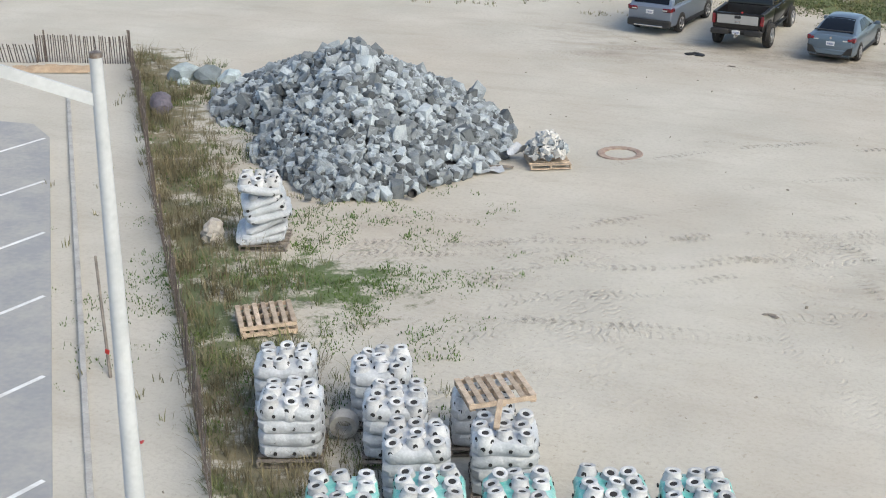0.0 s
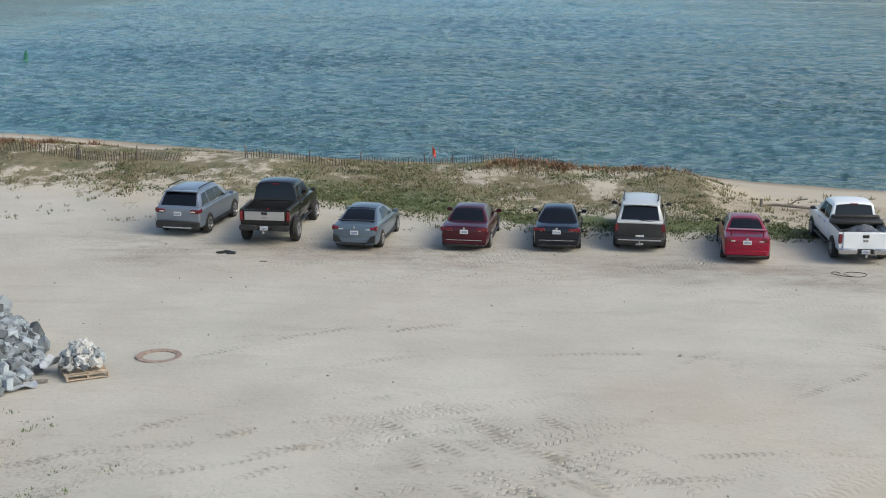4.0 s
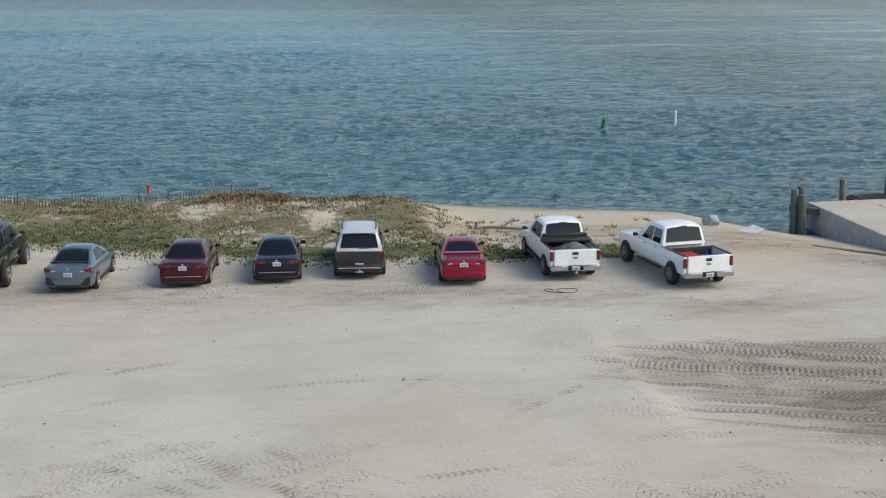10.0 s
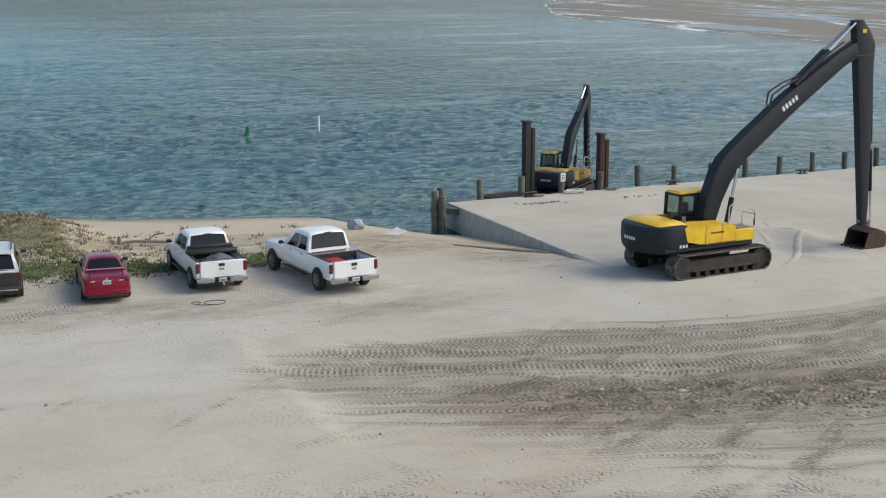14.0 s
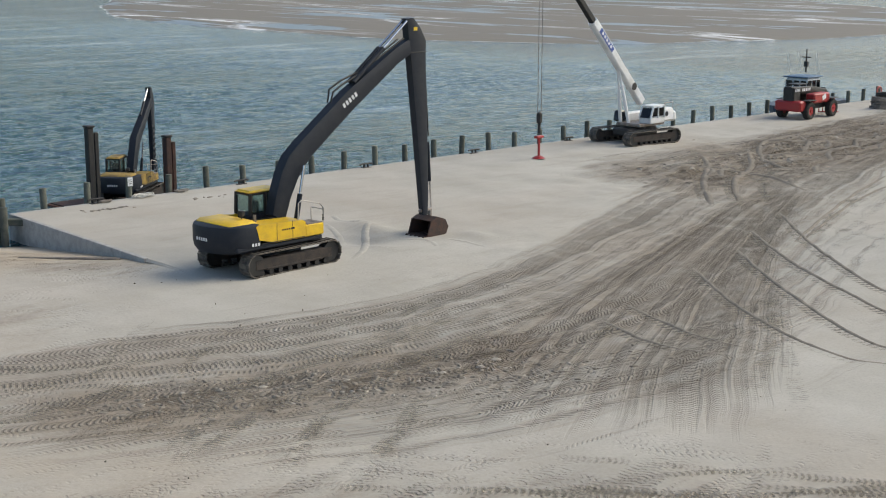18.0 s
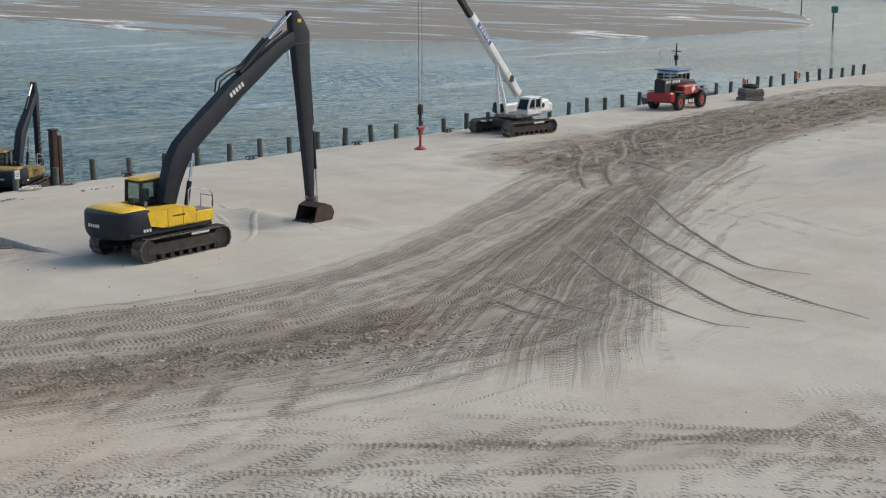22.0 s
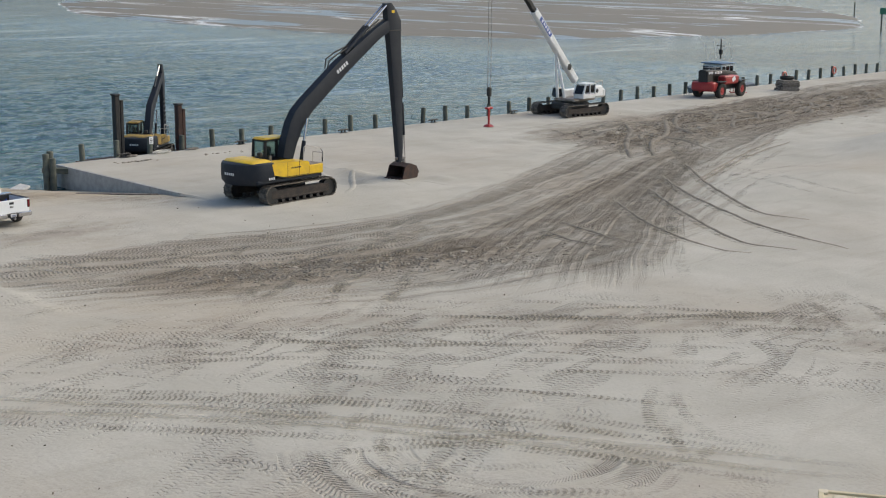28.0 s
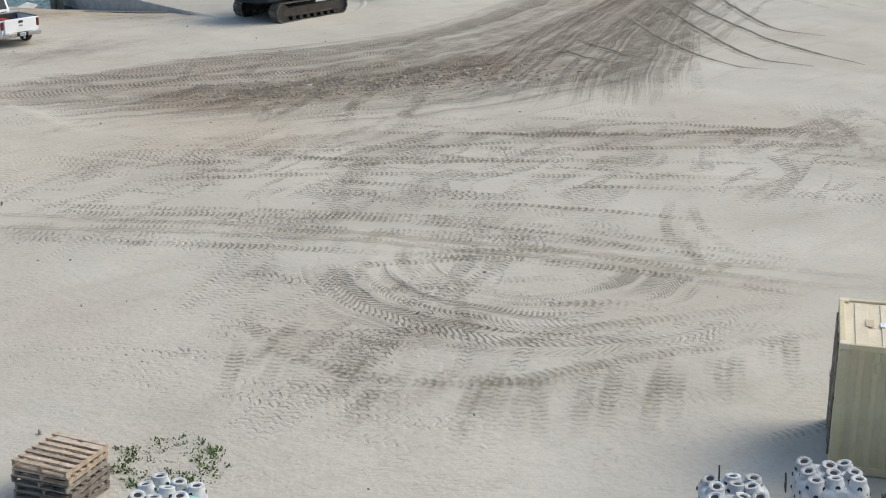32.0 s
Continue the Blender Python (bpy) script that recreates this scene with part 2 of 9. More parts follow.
CONCLIGHT = mat("cast_concrete", (0.56, 0.555, 0.54), 0.9, col2=(0.40, 0.395, 0.38), scale=4, bump=0.35, bscale=45, rnd=0.12)
# near-black colour that stands in for the shade inside holes
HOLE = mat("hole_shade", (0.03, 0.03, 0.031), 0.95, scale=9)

# ---- the lie of the land ----
WATER_Z = -1.3
LATTICE = np.random.RandomState(5).rand(512, 512)


def vnoise(x, y, s):
    """Smooth noise from 0 to 1 at a grain of s metres."""
    x, y = np.asarray(x, float) / s + 1000.0, np.asarray(y, float) / s + 1000.0
    i, j = np.floor(x).astype(int), np.floor(y).astype(int)
    u, v = x - i, y - j
    u, v = u * u * (3 - 2 * u), v * v * (3 - 2 * v)
    a, b = LATTICE[i % 512, j % 512], LATTICE[(i + 1) % 512, j % 512]
    c, d = LATTICE[i % 512, (j + 1) % 512], LATTICE[(i + 1) % 512, (j + 1) % 512]
    return (a * (1 - u) + b * u) * (1 - v) + (c * (1 - u) + d * u) * v


def step(e0, e1, x):
    t = np.clip((np.asarray(x, float) - e0) / (e1 - e0), 0, 1)
    return t * t * (3 - 2 * t)


def near_line(x, y, pts):
    """The distance from a broken line."""
    best = np.full(np.shape(x), 1e9)
    for (ax, ay), (bx, by) in zip(pts[:-1], pts[1:]):
        dx, dy = bx - ax, by - ay
        t = np.clip(((x - ax) * dx + (y - ay) * dy) / (dx * dx + dy * dy), 0, 1)
        best = np.minimum(best, np.hypot(x - ax - t * dx, y - ay - t * dy))
    return best


SHORE_X = (-400, -60, -30, -10, 5, 10, 13.3, 19, 23.2, 25, 27.2, 28.6)
SHORE_Y = (150, 98, 90, 83, 80.5, 79.2, 77.3, 75.2, 73.6, 70.6, 67.4, 66.4)
WALL_X, WALL_Y0, WALL_Y1 = 28.75, 54.6, 68.3


def bulkhead_y(x):
    return WALL_Y1 + 0.057 * (x - WALL_X)


ROAD = [(13.9, 40.8), (21, 38), (27, 36.2), (40, 38.5), (56, 45.5), (74, 52), (96, 53), (150, 58)]
DUNE_X, DUNE_Y = (-70, -30, -22, -15, -4, 4, 9, 12), (80, 74.5, 73.5, 70.8, 70.3, 69.6, 68.6, 67)


def land(x, y):
    """The height of the ground, bare."""
    x, y = np.asarray(x, float), np.asarray(y, float)
    d = np.interp(x, SHORE_X, SHORE_Y) - y
    ramp = -1.3 + d * 0.105
    beach = np.where(d > 0, -0.02 - np.log1p(np.exp(np.clip(-(ramp + 0.02) * 6, -40, 40))) / 6, np.maximum(-5.0, -1.42 + d * 0.1))
    yc = np.interp(x, DUNE_X, DUNE_Y)
    west = 1 - step(7, 12.5, x)
    dune = west * 0.95 * np.exp(-((y - yc) / np.where(y < yc, 5.5, 3.2)) ** 2) * (0.75 + 0.5 * vnoise(x, y, 4.0))
    foot = west * 0.35 * np.exp(-((y - yc + 7) / 4.0) ** 2) * vnoise(x, y, 3.0)
    west_z = beach + dune + foot
    inside = (y < bulkhead_y(x) - 0.12)
    east_z = np.where(inside, 0.0, -4.5)
    z = np.where(x > WALL_X, east_z, np.where((y > WALL_Y0), west_z, np.minimum(west_z, 0)))
    level = step(20, WALL_X - 0.2, x) * (1 - step(50.5, WALL_Y0, y)) * (x <= WALL_X)
    z = z * (1 - level)
    # sand banked up beside the haul road, and the far heap
    bank = step(3.5, 8.0, near_line(x, y, ROAD))
    z = z + np.where(inside & (x > 15), 0.0, 0.0) - 0.10 * (1 - bank) * (x > 12) * inside * (y < 60)
    z = z + 1.5 * np.exp(-(((x - 78) / 7) ** 2 + ((y - 38) / 4.0) ** 2))
    z = z + 0.5 * np.exp(-(((x - 60) / 8) ** 2 + ((y - 34) / 4.0) ** 2)) * step(3, 9, near_line(x, y, ROAD))
    flat = (y < bulkhead_y(x) - 0.5) | (x < WALL_X)
    churn = np.exp(-(near_line(x, y, ROAD[:5]) / 5.0) ** 2)
    far_churn = np.exp(-(near_line(x, y, [(64, 56), (90, 60), (125, 64)]) / 6.5) ** 2)
    z = z + flat * ((vnoise(x, y, 7) - 0.5) * 0.10 + (vnoise(x + 31, y, 2.1) - 0.5) * 0.05
                    + (vnoise(x, y + 17, 0.8) - 0.5) * (0.03 + 0.07 * churn + 0.16 * far_churn)
                    + (vnoise(x + 9, y + 5, 1.7) - 0.5) * 0.35 * far_churn)
    swing, bearing = np.hypot(x - 32.2, y - 50.2), np.degrees(np.arctan2(y - 50.2, x - 32.2))
    for rr, a0, a1, hgt in ((5.9, -12, 22, 0.10), (7.4, 8, 34, 0.13), (9.6, 24, 46, 0.12), (10.9, -12, 3, 0.12)):
        z = z + hgt * np.exp(-((swing - rr) / 0.45) ** 2) * step(a0, a0 + 6, bearing) * (1 - step(a1 - 6, a1, bearing)) * (0.4 + vnoise(x, y, 0.9))
    scoop = np.exp(-(((x - 38.5) / 1.6) ** 2 + ((y - 52.5) / 1.8) ** 2))
    z = z - 0.35 * scoop + 0.25 * np.exp(-(((x - 40.2) / 0.8) ** 2 + ((y - 53.6) / 1.5) ** 2))
    return z


def spaced(lo, hi, fine0, fine1, s):
    """Grid lines: fine between fine0 and fine1, widening towards lo and hi."""
    a = list(np.arange(fine0, fine1 + s / 2, s))
    k, d = fine1, s
    while k < hi:
        d *= 1.35
        k += d
        a.append(min(k, hi))
    k, d = fine0, s
    while k > lo:
        d *= 1.35
        k -= d
        a.insert(0, max(k, lo))
    return a


GX = np.array(sorted(set(spaced(-3500, 3500, -46, 132, 0.33) + [WALL_X - 0.01, WALL_X + 0.02])))
GV = np.array(sorted(set(spaced(-1500, 3500, -8, 92, 0.33) + [WALL_Y1 - 0.16, WALL_Y1 - 0.13, WALL_Y1 - 0.10])))
gx, gv = np.meshgrid(GX, GV)
gy = gv + 0.057 * np.clip(gx - WALL_X, 0, 200) * step(58, 66, gv) * (1 - step(72, 90, gv))
gz = land(gx, gy)


def ground_z(x, y):
    return float(land(np.array([x]), np.array([y]))[0])


def grid_mesh(name, X, Y, Z, material):
    ny, nx = X.shape
    me = bpy.data.meshes.new(name)
    me.vertices.add(nx * ny)
    me.vertices.foreach_set("co", np.stack([X, Y, Z], -1).astype(np.float32).ravel())
    i = np.arange(nx * ny).reshape(ny, nx)
    q = np.stack([i[:-1, :-1], i[:-1, 1:], i[1:, 1:], i[1:, :-1]], -1).reshape(-1, 4)
    me.loops.add(q.size)
    me.loops.foreach_set("vertex_index", q.ravel().astype(np.int32))
    me.polygons.add(len(q))
    me.polygons.foreach_set("loop_start", np.arange(0, q.size, 4, dtype=np.int32))
    me.update(calc_edges=True)
    me.materials.append(material)
    me.shade_smooth()
    return me


def N(nt, kind, **kw):
    n = nt.nodes.new("ShaderNode" + kind)
    for k, v in kw.items():
        n.inputs[k.replace("_", " ")].default_value = v
    return n


def mixc(nt, f, a, b):
    n = nt.nodes.new("ShaderNodeMix")
    n.data_type = "RGBA"
    for sock, v in (("Factor", f), ("A", a), ("B", b)):
        if isinstance(v, (tuple, float, int)):
            n.inputs[sock].default_value = (*v, 1) if isinstance(v, tuple) else v
        else:
            nt.links.new(v, n.inputs[sock])
    return n.outputs["Result"]


def maths(nt, op, a, b=0.5, c=0.0):
    n = nt.nodes.new("ShaderNodeMath")
    n.operation = op
    for i, v in enumerate((a, b, c)):
        if isinstance(v, (int, float)):
            n.inputs[i].default_value = v
        else:
            nt.links.new(v, n.inputs[i])
    return n.outputs[0]


def ranged(nt, v, a, b, lo=0.0, hi=1.0):
    n = N(nt, "MapRange", From_Min=a, From_Max=b, To_Min=lo, To_Max=hi)
    nt.links.new(v, n.inputs["Value"])
    return n.outputs[0]


DRY, DRY2, DAMP, DAMP2 = (0.50, 0.475, 0.42), (0.41, 0.385, 0.335), (0.155, 0.120, 0.088), (0.26, 0.215, 0.165)


def sand_material():
    m = bpy.data.materials.new("sand")
    m.use_nodes = True
    nt = m.node_tree
    bs = nt.nodes["Principled BSDF"]
    bs.inputs["Roughness"].default_value = 0.95
    bs.inputs["Specular IOR Level"].default_value = 0.15
    geo = N(nt, "NewGeometry")

    def noise_at(scale, detail=4, rough=0.55, stretch=None):
        n = N(nt, "TexNoise", Scale=scale, Detail=detail, Roughness=rough)
        src = geo.outputs["Position"]
        if stretch:
            mp = N(nt, "Mapping")
            mp.inputs["Rotation"].default_value = (0, 0, radians(stretch[1]))
            mp.inputs["Scale"].default_value = (stretch[0], 1, 1)
            nt.links.new(src, mp.inputs["Vector"])
            src = mp.outputs[0]
        nt.links.new(src, n.inputs["Vector"])
        return n.outputs[0]

    def attr(name):
        a = N(nt, "Attribute")
        a.attribute_name = name
        return a.outputs["Fac"]
    col = mixc(nt, ranged(nt, noise_at(0.22, 4), 0.35, 0.7), DRY, DRY2)
    col = mixc(nt, ranged(nt, noise_at(0.075, 5, 0.6), 0.46, 0.68, 0.0, 0.55), col, (0.41, 0.350, 0.285))
    col = mixc(nt, maths(nt, "MULTIPLY", ranged(nt, noise_at(10, 4, 0.75), 0.48, 0.64), 0.30), col, (0.33, 0.30, 0.255))
    # trodden and driven-over streaks
    streak = ranged(nt, noise_at(0.9, 6, 0.65, (0.22, 35)), 0.52, 0.72)
    col = mixc(nt, maths(nt, "MULTIPLY", streak, 0.35), col, (0.33, 0.285, 0.235))
    specks = ranged(nt, noise_at(5.5, 5, 0.7), 0.60, 0.74)
    col = mixc(nt, maths(nt, "MULTIPLY", specks, maths(nt, "MULTIPLY_ADD", attr("trod"), 1.0, 0.06)), col, (0.20, 0.165, 0.13))
    # broken wheel marks in two directions: lugs across long stripes
    reliefs = []
    for turn, seed, pitch in ((-53, 3.1, 0.21), (18, 7.7, 0.19), (35, 12.3, 0.23)):
        mp = N(nt, "Mapping")
        mp.inputs["Rotation"].default_value = (0, 0, radians(-turn))
        nt.links.new(geo.outputs["Position"], mp.inputs["Vector"])
        sp = N(nt, "SeparateXYZ")
        nt.links.new(mp.outputs[0], sp.inputs[0])
        u, v = sp.outputs[0], maths(nt, "ADD", sp.outputs[1], maths(nt, "MULTIPLY", noise_at(0.07, 2), 9.0))
        cb = N(nt, "CombineXYZ", Z=seed)
        nt.links.new(maths(nt, "MULTIPLY", u, 0.075), cb.inputs[0])
        nt.links.new(maths(nt, "MULTIPLY", v, 0.95), cb.inputs[1])
        tn = N(nt, "TexNoise", Scale=1.0, Detail=2.5, Roughness=0.6)
        nt.links.new(cb.outputs[0], tn.inputs["Vector"])
        stripe = ranged(nt, tn.outputs[0], 0.52, 0.575)
        cells = maths(nt, "MULTIPLY", v, 2.6)
        lean = maths(nt, "ADD", maths(nt, "ABSOLUTE", maths(nt, "SUBTRACT", maths(nt, "FRACT", cells, 0), 0.5)), maths(nt, "MULTIPLY", maths(nt, "FLOOR", cells, 0), 0.41))
        ph = maths(nt, "ADD", maths(nt, "MULTIPLY", u, 2 * PI / pitch), maths(nt, "ADD", maths(nt, "MULTIPLY", lean, 6.0), maths(nt, "MULTIPLY", noise_at(0.5, 2), 6.0)))
        lug = maths(nt, "MULTIPLY", ranged(nt, maths(nt, "SINE", ph, 0), 0.0, 0.7), ranged(nt, noise_at(4.0 + seed * 0.1, 3), 0.40, 0.56))
        cut = maths(nt, "MULTIPLY", maths(nt, "MULTIPLY", stripe, ranged(nt, noise_at(0.33 + 0.05 * seed / 10, 4), 0.46, 0.57)), attr("tracked"))
        # lugs coloured darker, for damp sand and the shade in tread pits
        pressed = maths(nt, "MULTIPLY", cut, maths(nt, "MULTIPLY_ADD", lug, 0.58, 0.10))
        col = mixc(nt, pressed, col, (0.20, 0.172, 0.14))
        reliefs.append(maths(nt, "MULTIPLY", cut, lug))
    # damp sand turned up on the haul road, and shade coloured in by the cars
    dm = maths(nt, "ADD", attr("damp"), maths(nt, "MULTIPLY_ADD", noise_at(0.55, 6, 0.7, (0.35, -25)), 0.9, -0.47))
    col = mixc(nt, maths(nt, "MULTIPLY", ranged(nt, dm, 0.30, 0.75), 0.85), col, mixc(nt, ranged(nt, noise_at(1.6, 5), 0.4, 0.65), DAMP, DAMP2))
    # lanes of wheel and crawler marks that follow the haul road and its fan
    for key, seed, pitch, width in (("haul", 2.3, 0.185, 1.5), ("fan", 5.9, 0.17, 3.4), ("turn", 8.4, 0.22, 1.5)):
        L, A, M = attr(key + "_lane"), attr(key + "_along"), attr(key + "_mask")
        L = maths(nt, "ADD", L, maths(nt, "MULTIPLY_ADD", noise_at(0.22, 2), *((0.5, -0.25) if key == "fan" else (1.4, -0.7))))

        def lane_noise(across, along, z, detail=3):
            cb = N(nt, "CombineXYZ", Z=z)
            nt.links.new(maths(nt, "MULTIPLY", A, along), cb.inputs[0])
            nt.links.new(maths(nt, "MULTIPLY", L, across), cb.inputs[1])
            t = N(nt, "TexNoise", Scale=1.0, Detail=detail, Roughness=0.65)
            nt.links.new(cb.outputs[0], t.inputs["Vector"])
            return t.outputs[0]
        streaks = ranged(nt, lane_noise(width, 0.02, seed, 4), 0.36, 0.64)
        lanes = ranged(nt, lane_noise(width * 0.9, 0.012, seed + 3, 2), 0.44, 0.52)
        shift = maths(nt, "MULTIPLY", lane_noise(width * 0.9, 0.006, seed + 9, 0), 60.0)
        cells = maths(nt, "MULTIPLY", L, 2.4)
        lean = maths(nt, "ADD", maths(nt, "ABSOLUTE", maths(nt, "SUBTRACT", maths(nt, "FRACT", cells, 0), 0.5)), maths(nt, "MULTIPLY", maths(nt, "FLOOR", cells, 0), 0.37))
        ph = maths(nt, "ADD", maths(nt, "MULTIPLY", A, 2 * PI / pitch), maths(nt, "ADD", maths(nt, "MULTIPLY", lean, 5.0), shift))
        lug = maths(nt, "MULTIPLY", ranged(nt, maths(nt, "SINE", ph, 0), -0.3, 0.6), lanes)
        ragged = ranged(nt, maths(nt, "ADD", M, maths(nt, "MULTIPLY_ADD", lane_noise(width, 0.05, seed + 5, 4), *((0.55, -0.27) if key == "fan" else (1.1, -0.55)))), 0.30, 0.62)
        worn = ranged(nt, noise_at(0.9, 5, 0.65), 0.30, 0.55, 0.45, 1.0)
        cover = maths(nt, "MULTIPLY", ragged, worn)
        col = mixc(nt, maths(nt, "MULTIPLY", cover, maths(nt, "MULTIPLY_ADD", streaks, *((0.22, 0.30) if key == "fan" else (0.28, 0.34) if key == "haul" else (0.34, 0.04)))), col, mixc(nt, ranged(nt, attr("damp"), 0.2, 0.75), (0.215, 0.178, 0.137), (0.195, 0.148, 0.104)))
        # dark lug bars put the tread pits' shade into the lane colour
        col = mixc(nt, maths(nt, "MULTIPLY", cover, maths(nt, "MULTIPLY", lug, 0.42 if key == "fan" else 0.55)), col, (0.125, 0.105, 0.085))
        reliefs.append(maths(nt, "MULTIPLY", cover, maths(nt, "ADD", maths(nt, "MULTIPLY", lug, 0.8), maths(nt, "MULTIPLY", streaks, 0.5))))
    # clods turned up where machines churn the damp sand
    clod = maths(nt, "MULTIPLY", ranged(nt, noise_at(1.5, 6, 0.68, (0.5, 20)), 0.54, 0.64), ranged(nt, attr("damp"), 0.40, 0.66))
    col = mixc(nt, maths(nt, "MULTIPLY", clod, 0.7), col, (0.108, 0.085, 0.062))
    crumb = maths(nt, "MULTIPLY", ranged(nt, noise_at(2.3, 5, 0.7, (0.6, -30)), 0.60, 0.68), ranged(nt, attr("damp"), 0.40, 0.66))
    col = mixc(nt, maths(nt, "MULTIPLY", crumb, 0.6), col, (0.36, 0.315, 0.25))
    reliefs.append(maths(nt, "MULTIPLY", maths(nt, "SUBTRACT", clod, crumb), 1.3))
    col = mixc(nt, maths(nt, "MULTIPLY", attr("tan"), ranged(nt, noise_at(0.4, 4), 0.30, 0.62, 0.35, 1.0)), col, (0.47, 0.375, 0.265))
    # low weeds and litter among the sand
    gr = maths(nt, "ADD", attr("weeds"), maths(nt, "MULTIPLY_ADD", noise_at(1.3, 6, 0.72), 1.5, -0.77))
    green = mixc(nt, ranged(nt, noise_at(0.7, 3), 0.42, 0.6), (0.055, 0.068, 0.025), (0.125, 0.100, 0.052))
    green = mixc(nt, ranged(nt, noise_at(2.6, 4, 0.65), 0.45, 0.62), green, (0.17, 0.145, 0.085))
    green = mixc(nt, attr("lush"), green, (0.055, 0.098, 0.024))
    col = mixc(nt, maths(nt, "MULTIPLY", ranged(nt, gr, 0.45, 0.62), 0.85), col, green)
    wet = attr("wet")
    col = mixc(nt, wet, col, (0.20, 0.165, 0.125))
    nt.links.new(col, bs.inputs["Base Color"])
    h = maths(nt, "ADD", maths(nt, "MULTIPLY", noise_at(5, 4, 0.55), maths(nt, "MULTIPLY_ADD", attr("trod"), 0.45, 0.08)),
              maths(nt, "MULTIPLY", noise_at(45, 3), 0.025))
    h = maths(nt, "ADD", h, maths(nt, "MULTIPLY", noise_at(1.7, 4, 0.6), maths(nt, "MULTIPLY", attr("trod"), 1.2)))
    for rl in reliefs:
        h = maths(nt, "SUBTRACT", h, maths(nt, "MULTIPLY", rl, 1.25))
    bp = N(nt, "Bump", Strength=0.9, Distance=0.08)
    nt.links.new(h, bp.inputs["Height"])
    nt.links.new(bp.outputs[0], bs.inputs["Normal"])
    return m


SAND = sand_material()
ground = new("ground", grid_mesh("ground", gx, gy, gz, SAND))
tagged(ground, "pale dry sand yard, beach and sea bed with tyre marks", "ground", kind="structure")


def put_attr(ob, name, values):
    a = ob.data.attributes.new(name, "FLOAT", "POINT")
    a.data.foreach_set("value", np.asarray(values, np.float32).ravel())


road_d = near_line(gx, gy, ROAD)
damp_and_shade = 0.30 * np.exp(-(road_d / 5.8) ** 4)
damp_and_shade = np.maximum(damp_and_shade, 0.66 * np.exp(-(near_line(gx, gy, [(18, 37.2), (21, 36.2), (25, 35.2), (31, 34.4)]) / 3.6) ** 2))
damp_and_shade = np.maximum(damp_and_shade, 0.66 * np.exp(-(near_line(gx, gy, [(66, 56), (85, 58), (104, 59), (150, 62)]) / 7.5) ** 4))
damp_and_shade = np.maximum(damp_and_shade, 0.40 * np.exp(-(near_line(gx, gy, [(15, 30), (24, 23), (33, 14)]) / 3.6) ** 2))
damp_and_shade = np.maximum(damp_and_shade, 0.36 * np.exp(-(np.hypot((gx - 9), (gy - 13)) / 5.0) ** 2))
damp_and_shade = np.maximum(damp_and_shade, 0.30 * np.exp(-(near_line(gx, gy, [(-3, 35), (1, 32), (3, 28)]) / 3.0) ** 2))
# band along the parked cars: damp sand plus their soft shade, as colour
damp_and_shade = np.maximum(damp_and_shade, 0.46 * np.exp(-(near_line(gx, gy, [(-15, 55), (-2, 54), (8, 52.5), (19, 49)]) / 4.2) ** 2))
damp_and_shade = np.maximum(damp_and_shade, 0.36 * np.exp(-(np.hypot((gx - 16.5) / 6.5, (gy - 30.5) / 5)) ** 2))
beach_d = 0.52 * np.exp(-(near_line(gx, gy, [(9, 63.5), (18, 63), (26, 59), (27.5, 56)]) / 4.5) ** 4) * (gx < WALL_X)
damp_and_shade = np.maximum(damp_and_shade, beach_d)
damp_and_shade = np.maximum(damp_and_shade, 0.5 * np.exp(-(np.hypot((gx - 30.4) / 4.0, (gy - 14.0) / 4.0)) ** 2))
damp_and_shade *= (gy < bulkhead_y(gx) - 1.5)
put_attr(ground, "damp", damp_and_shade)
yard = (gy < 62) & (gx > -20)
trod = 0.10 + 0.65 * damp_and_shade + 0.55 * np.exp(-(np.hypot(gx - 4, gy - 11) / 10) ** 2) + 0.3 * np.exp(-(np.hypot(gx + 9, gy - 30) / 8) ** 2) + 0.5 * np.exp(-(np.hypot((gx + 10) / 7, (gy - 24) / 6)) ** 2)
tracked = 0.04 * ((gx > -16) & (gy < 53)) * step(3, 8, near_line(gx, gy, [(-32, 44), (-16.8, 26.2), (-7, 12)]))
tracked = np.maximum(tracked, 0.8 * np.exp(-(np.hypot((gx - 10) / 8, (gy - 14.5) / 6)) ** 2))
tracked = np.maximum(tracked, 0.95 * np.exp(-(near_line(gx, gy, [(11, 26.5), (19, 23.5), (32, 13)]) / 6.0) ** 4))
tracked = np.maximum(tracked, 0.42 * np.exp(-(np.hypot((gx - 1) / 5, (gy - 32) / 5)) ** 2))
tracked = np.maximum(tracked, 0.30 * np.exp(-(np.hypot((gx + 11) / 6, (gy - 30) / 4)) ** 2))
tracked = np.maximum(tracked, 0.7 * damp_and_shade)
tracked *= 1 - 0.75 * np.exp(-(np.hypot((gx - 46) / 8, (gy - 56) / 7)) ** 4)
put_attr(ground, "tracked", np.clip(tracked, 0, 1) * (gy < bulkhead_y(gx) - 1.2))
put_attr(ground, "trod", np.clip(trod, 0, 1))


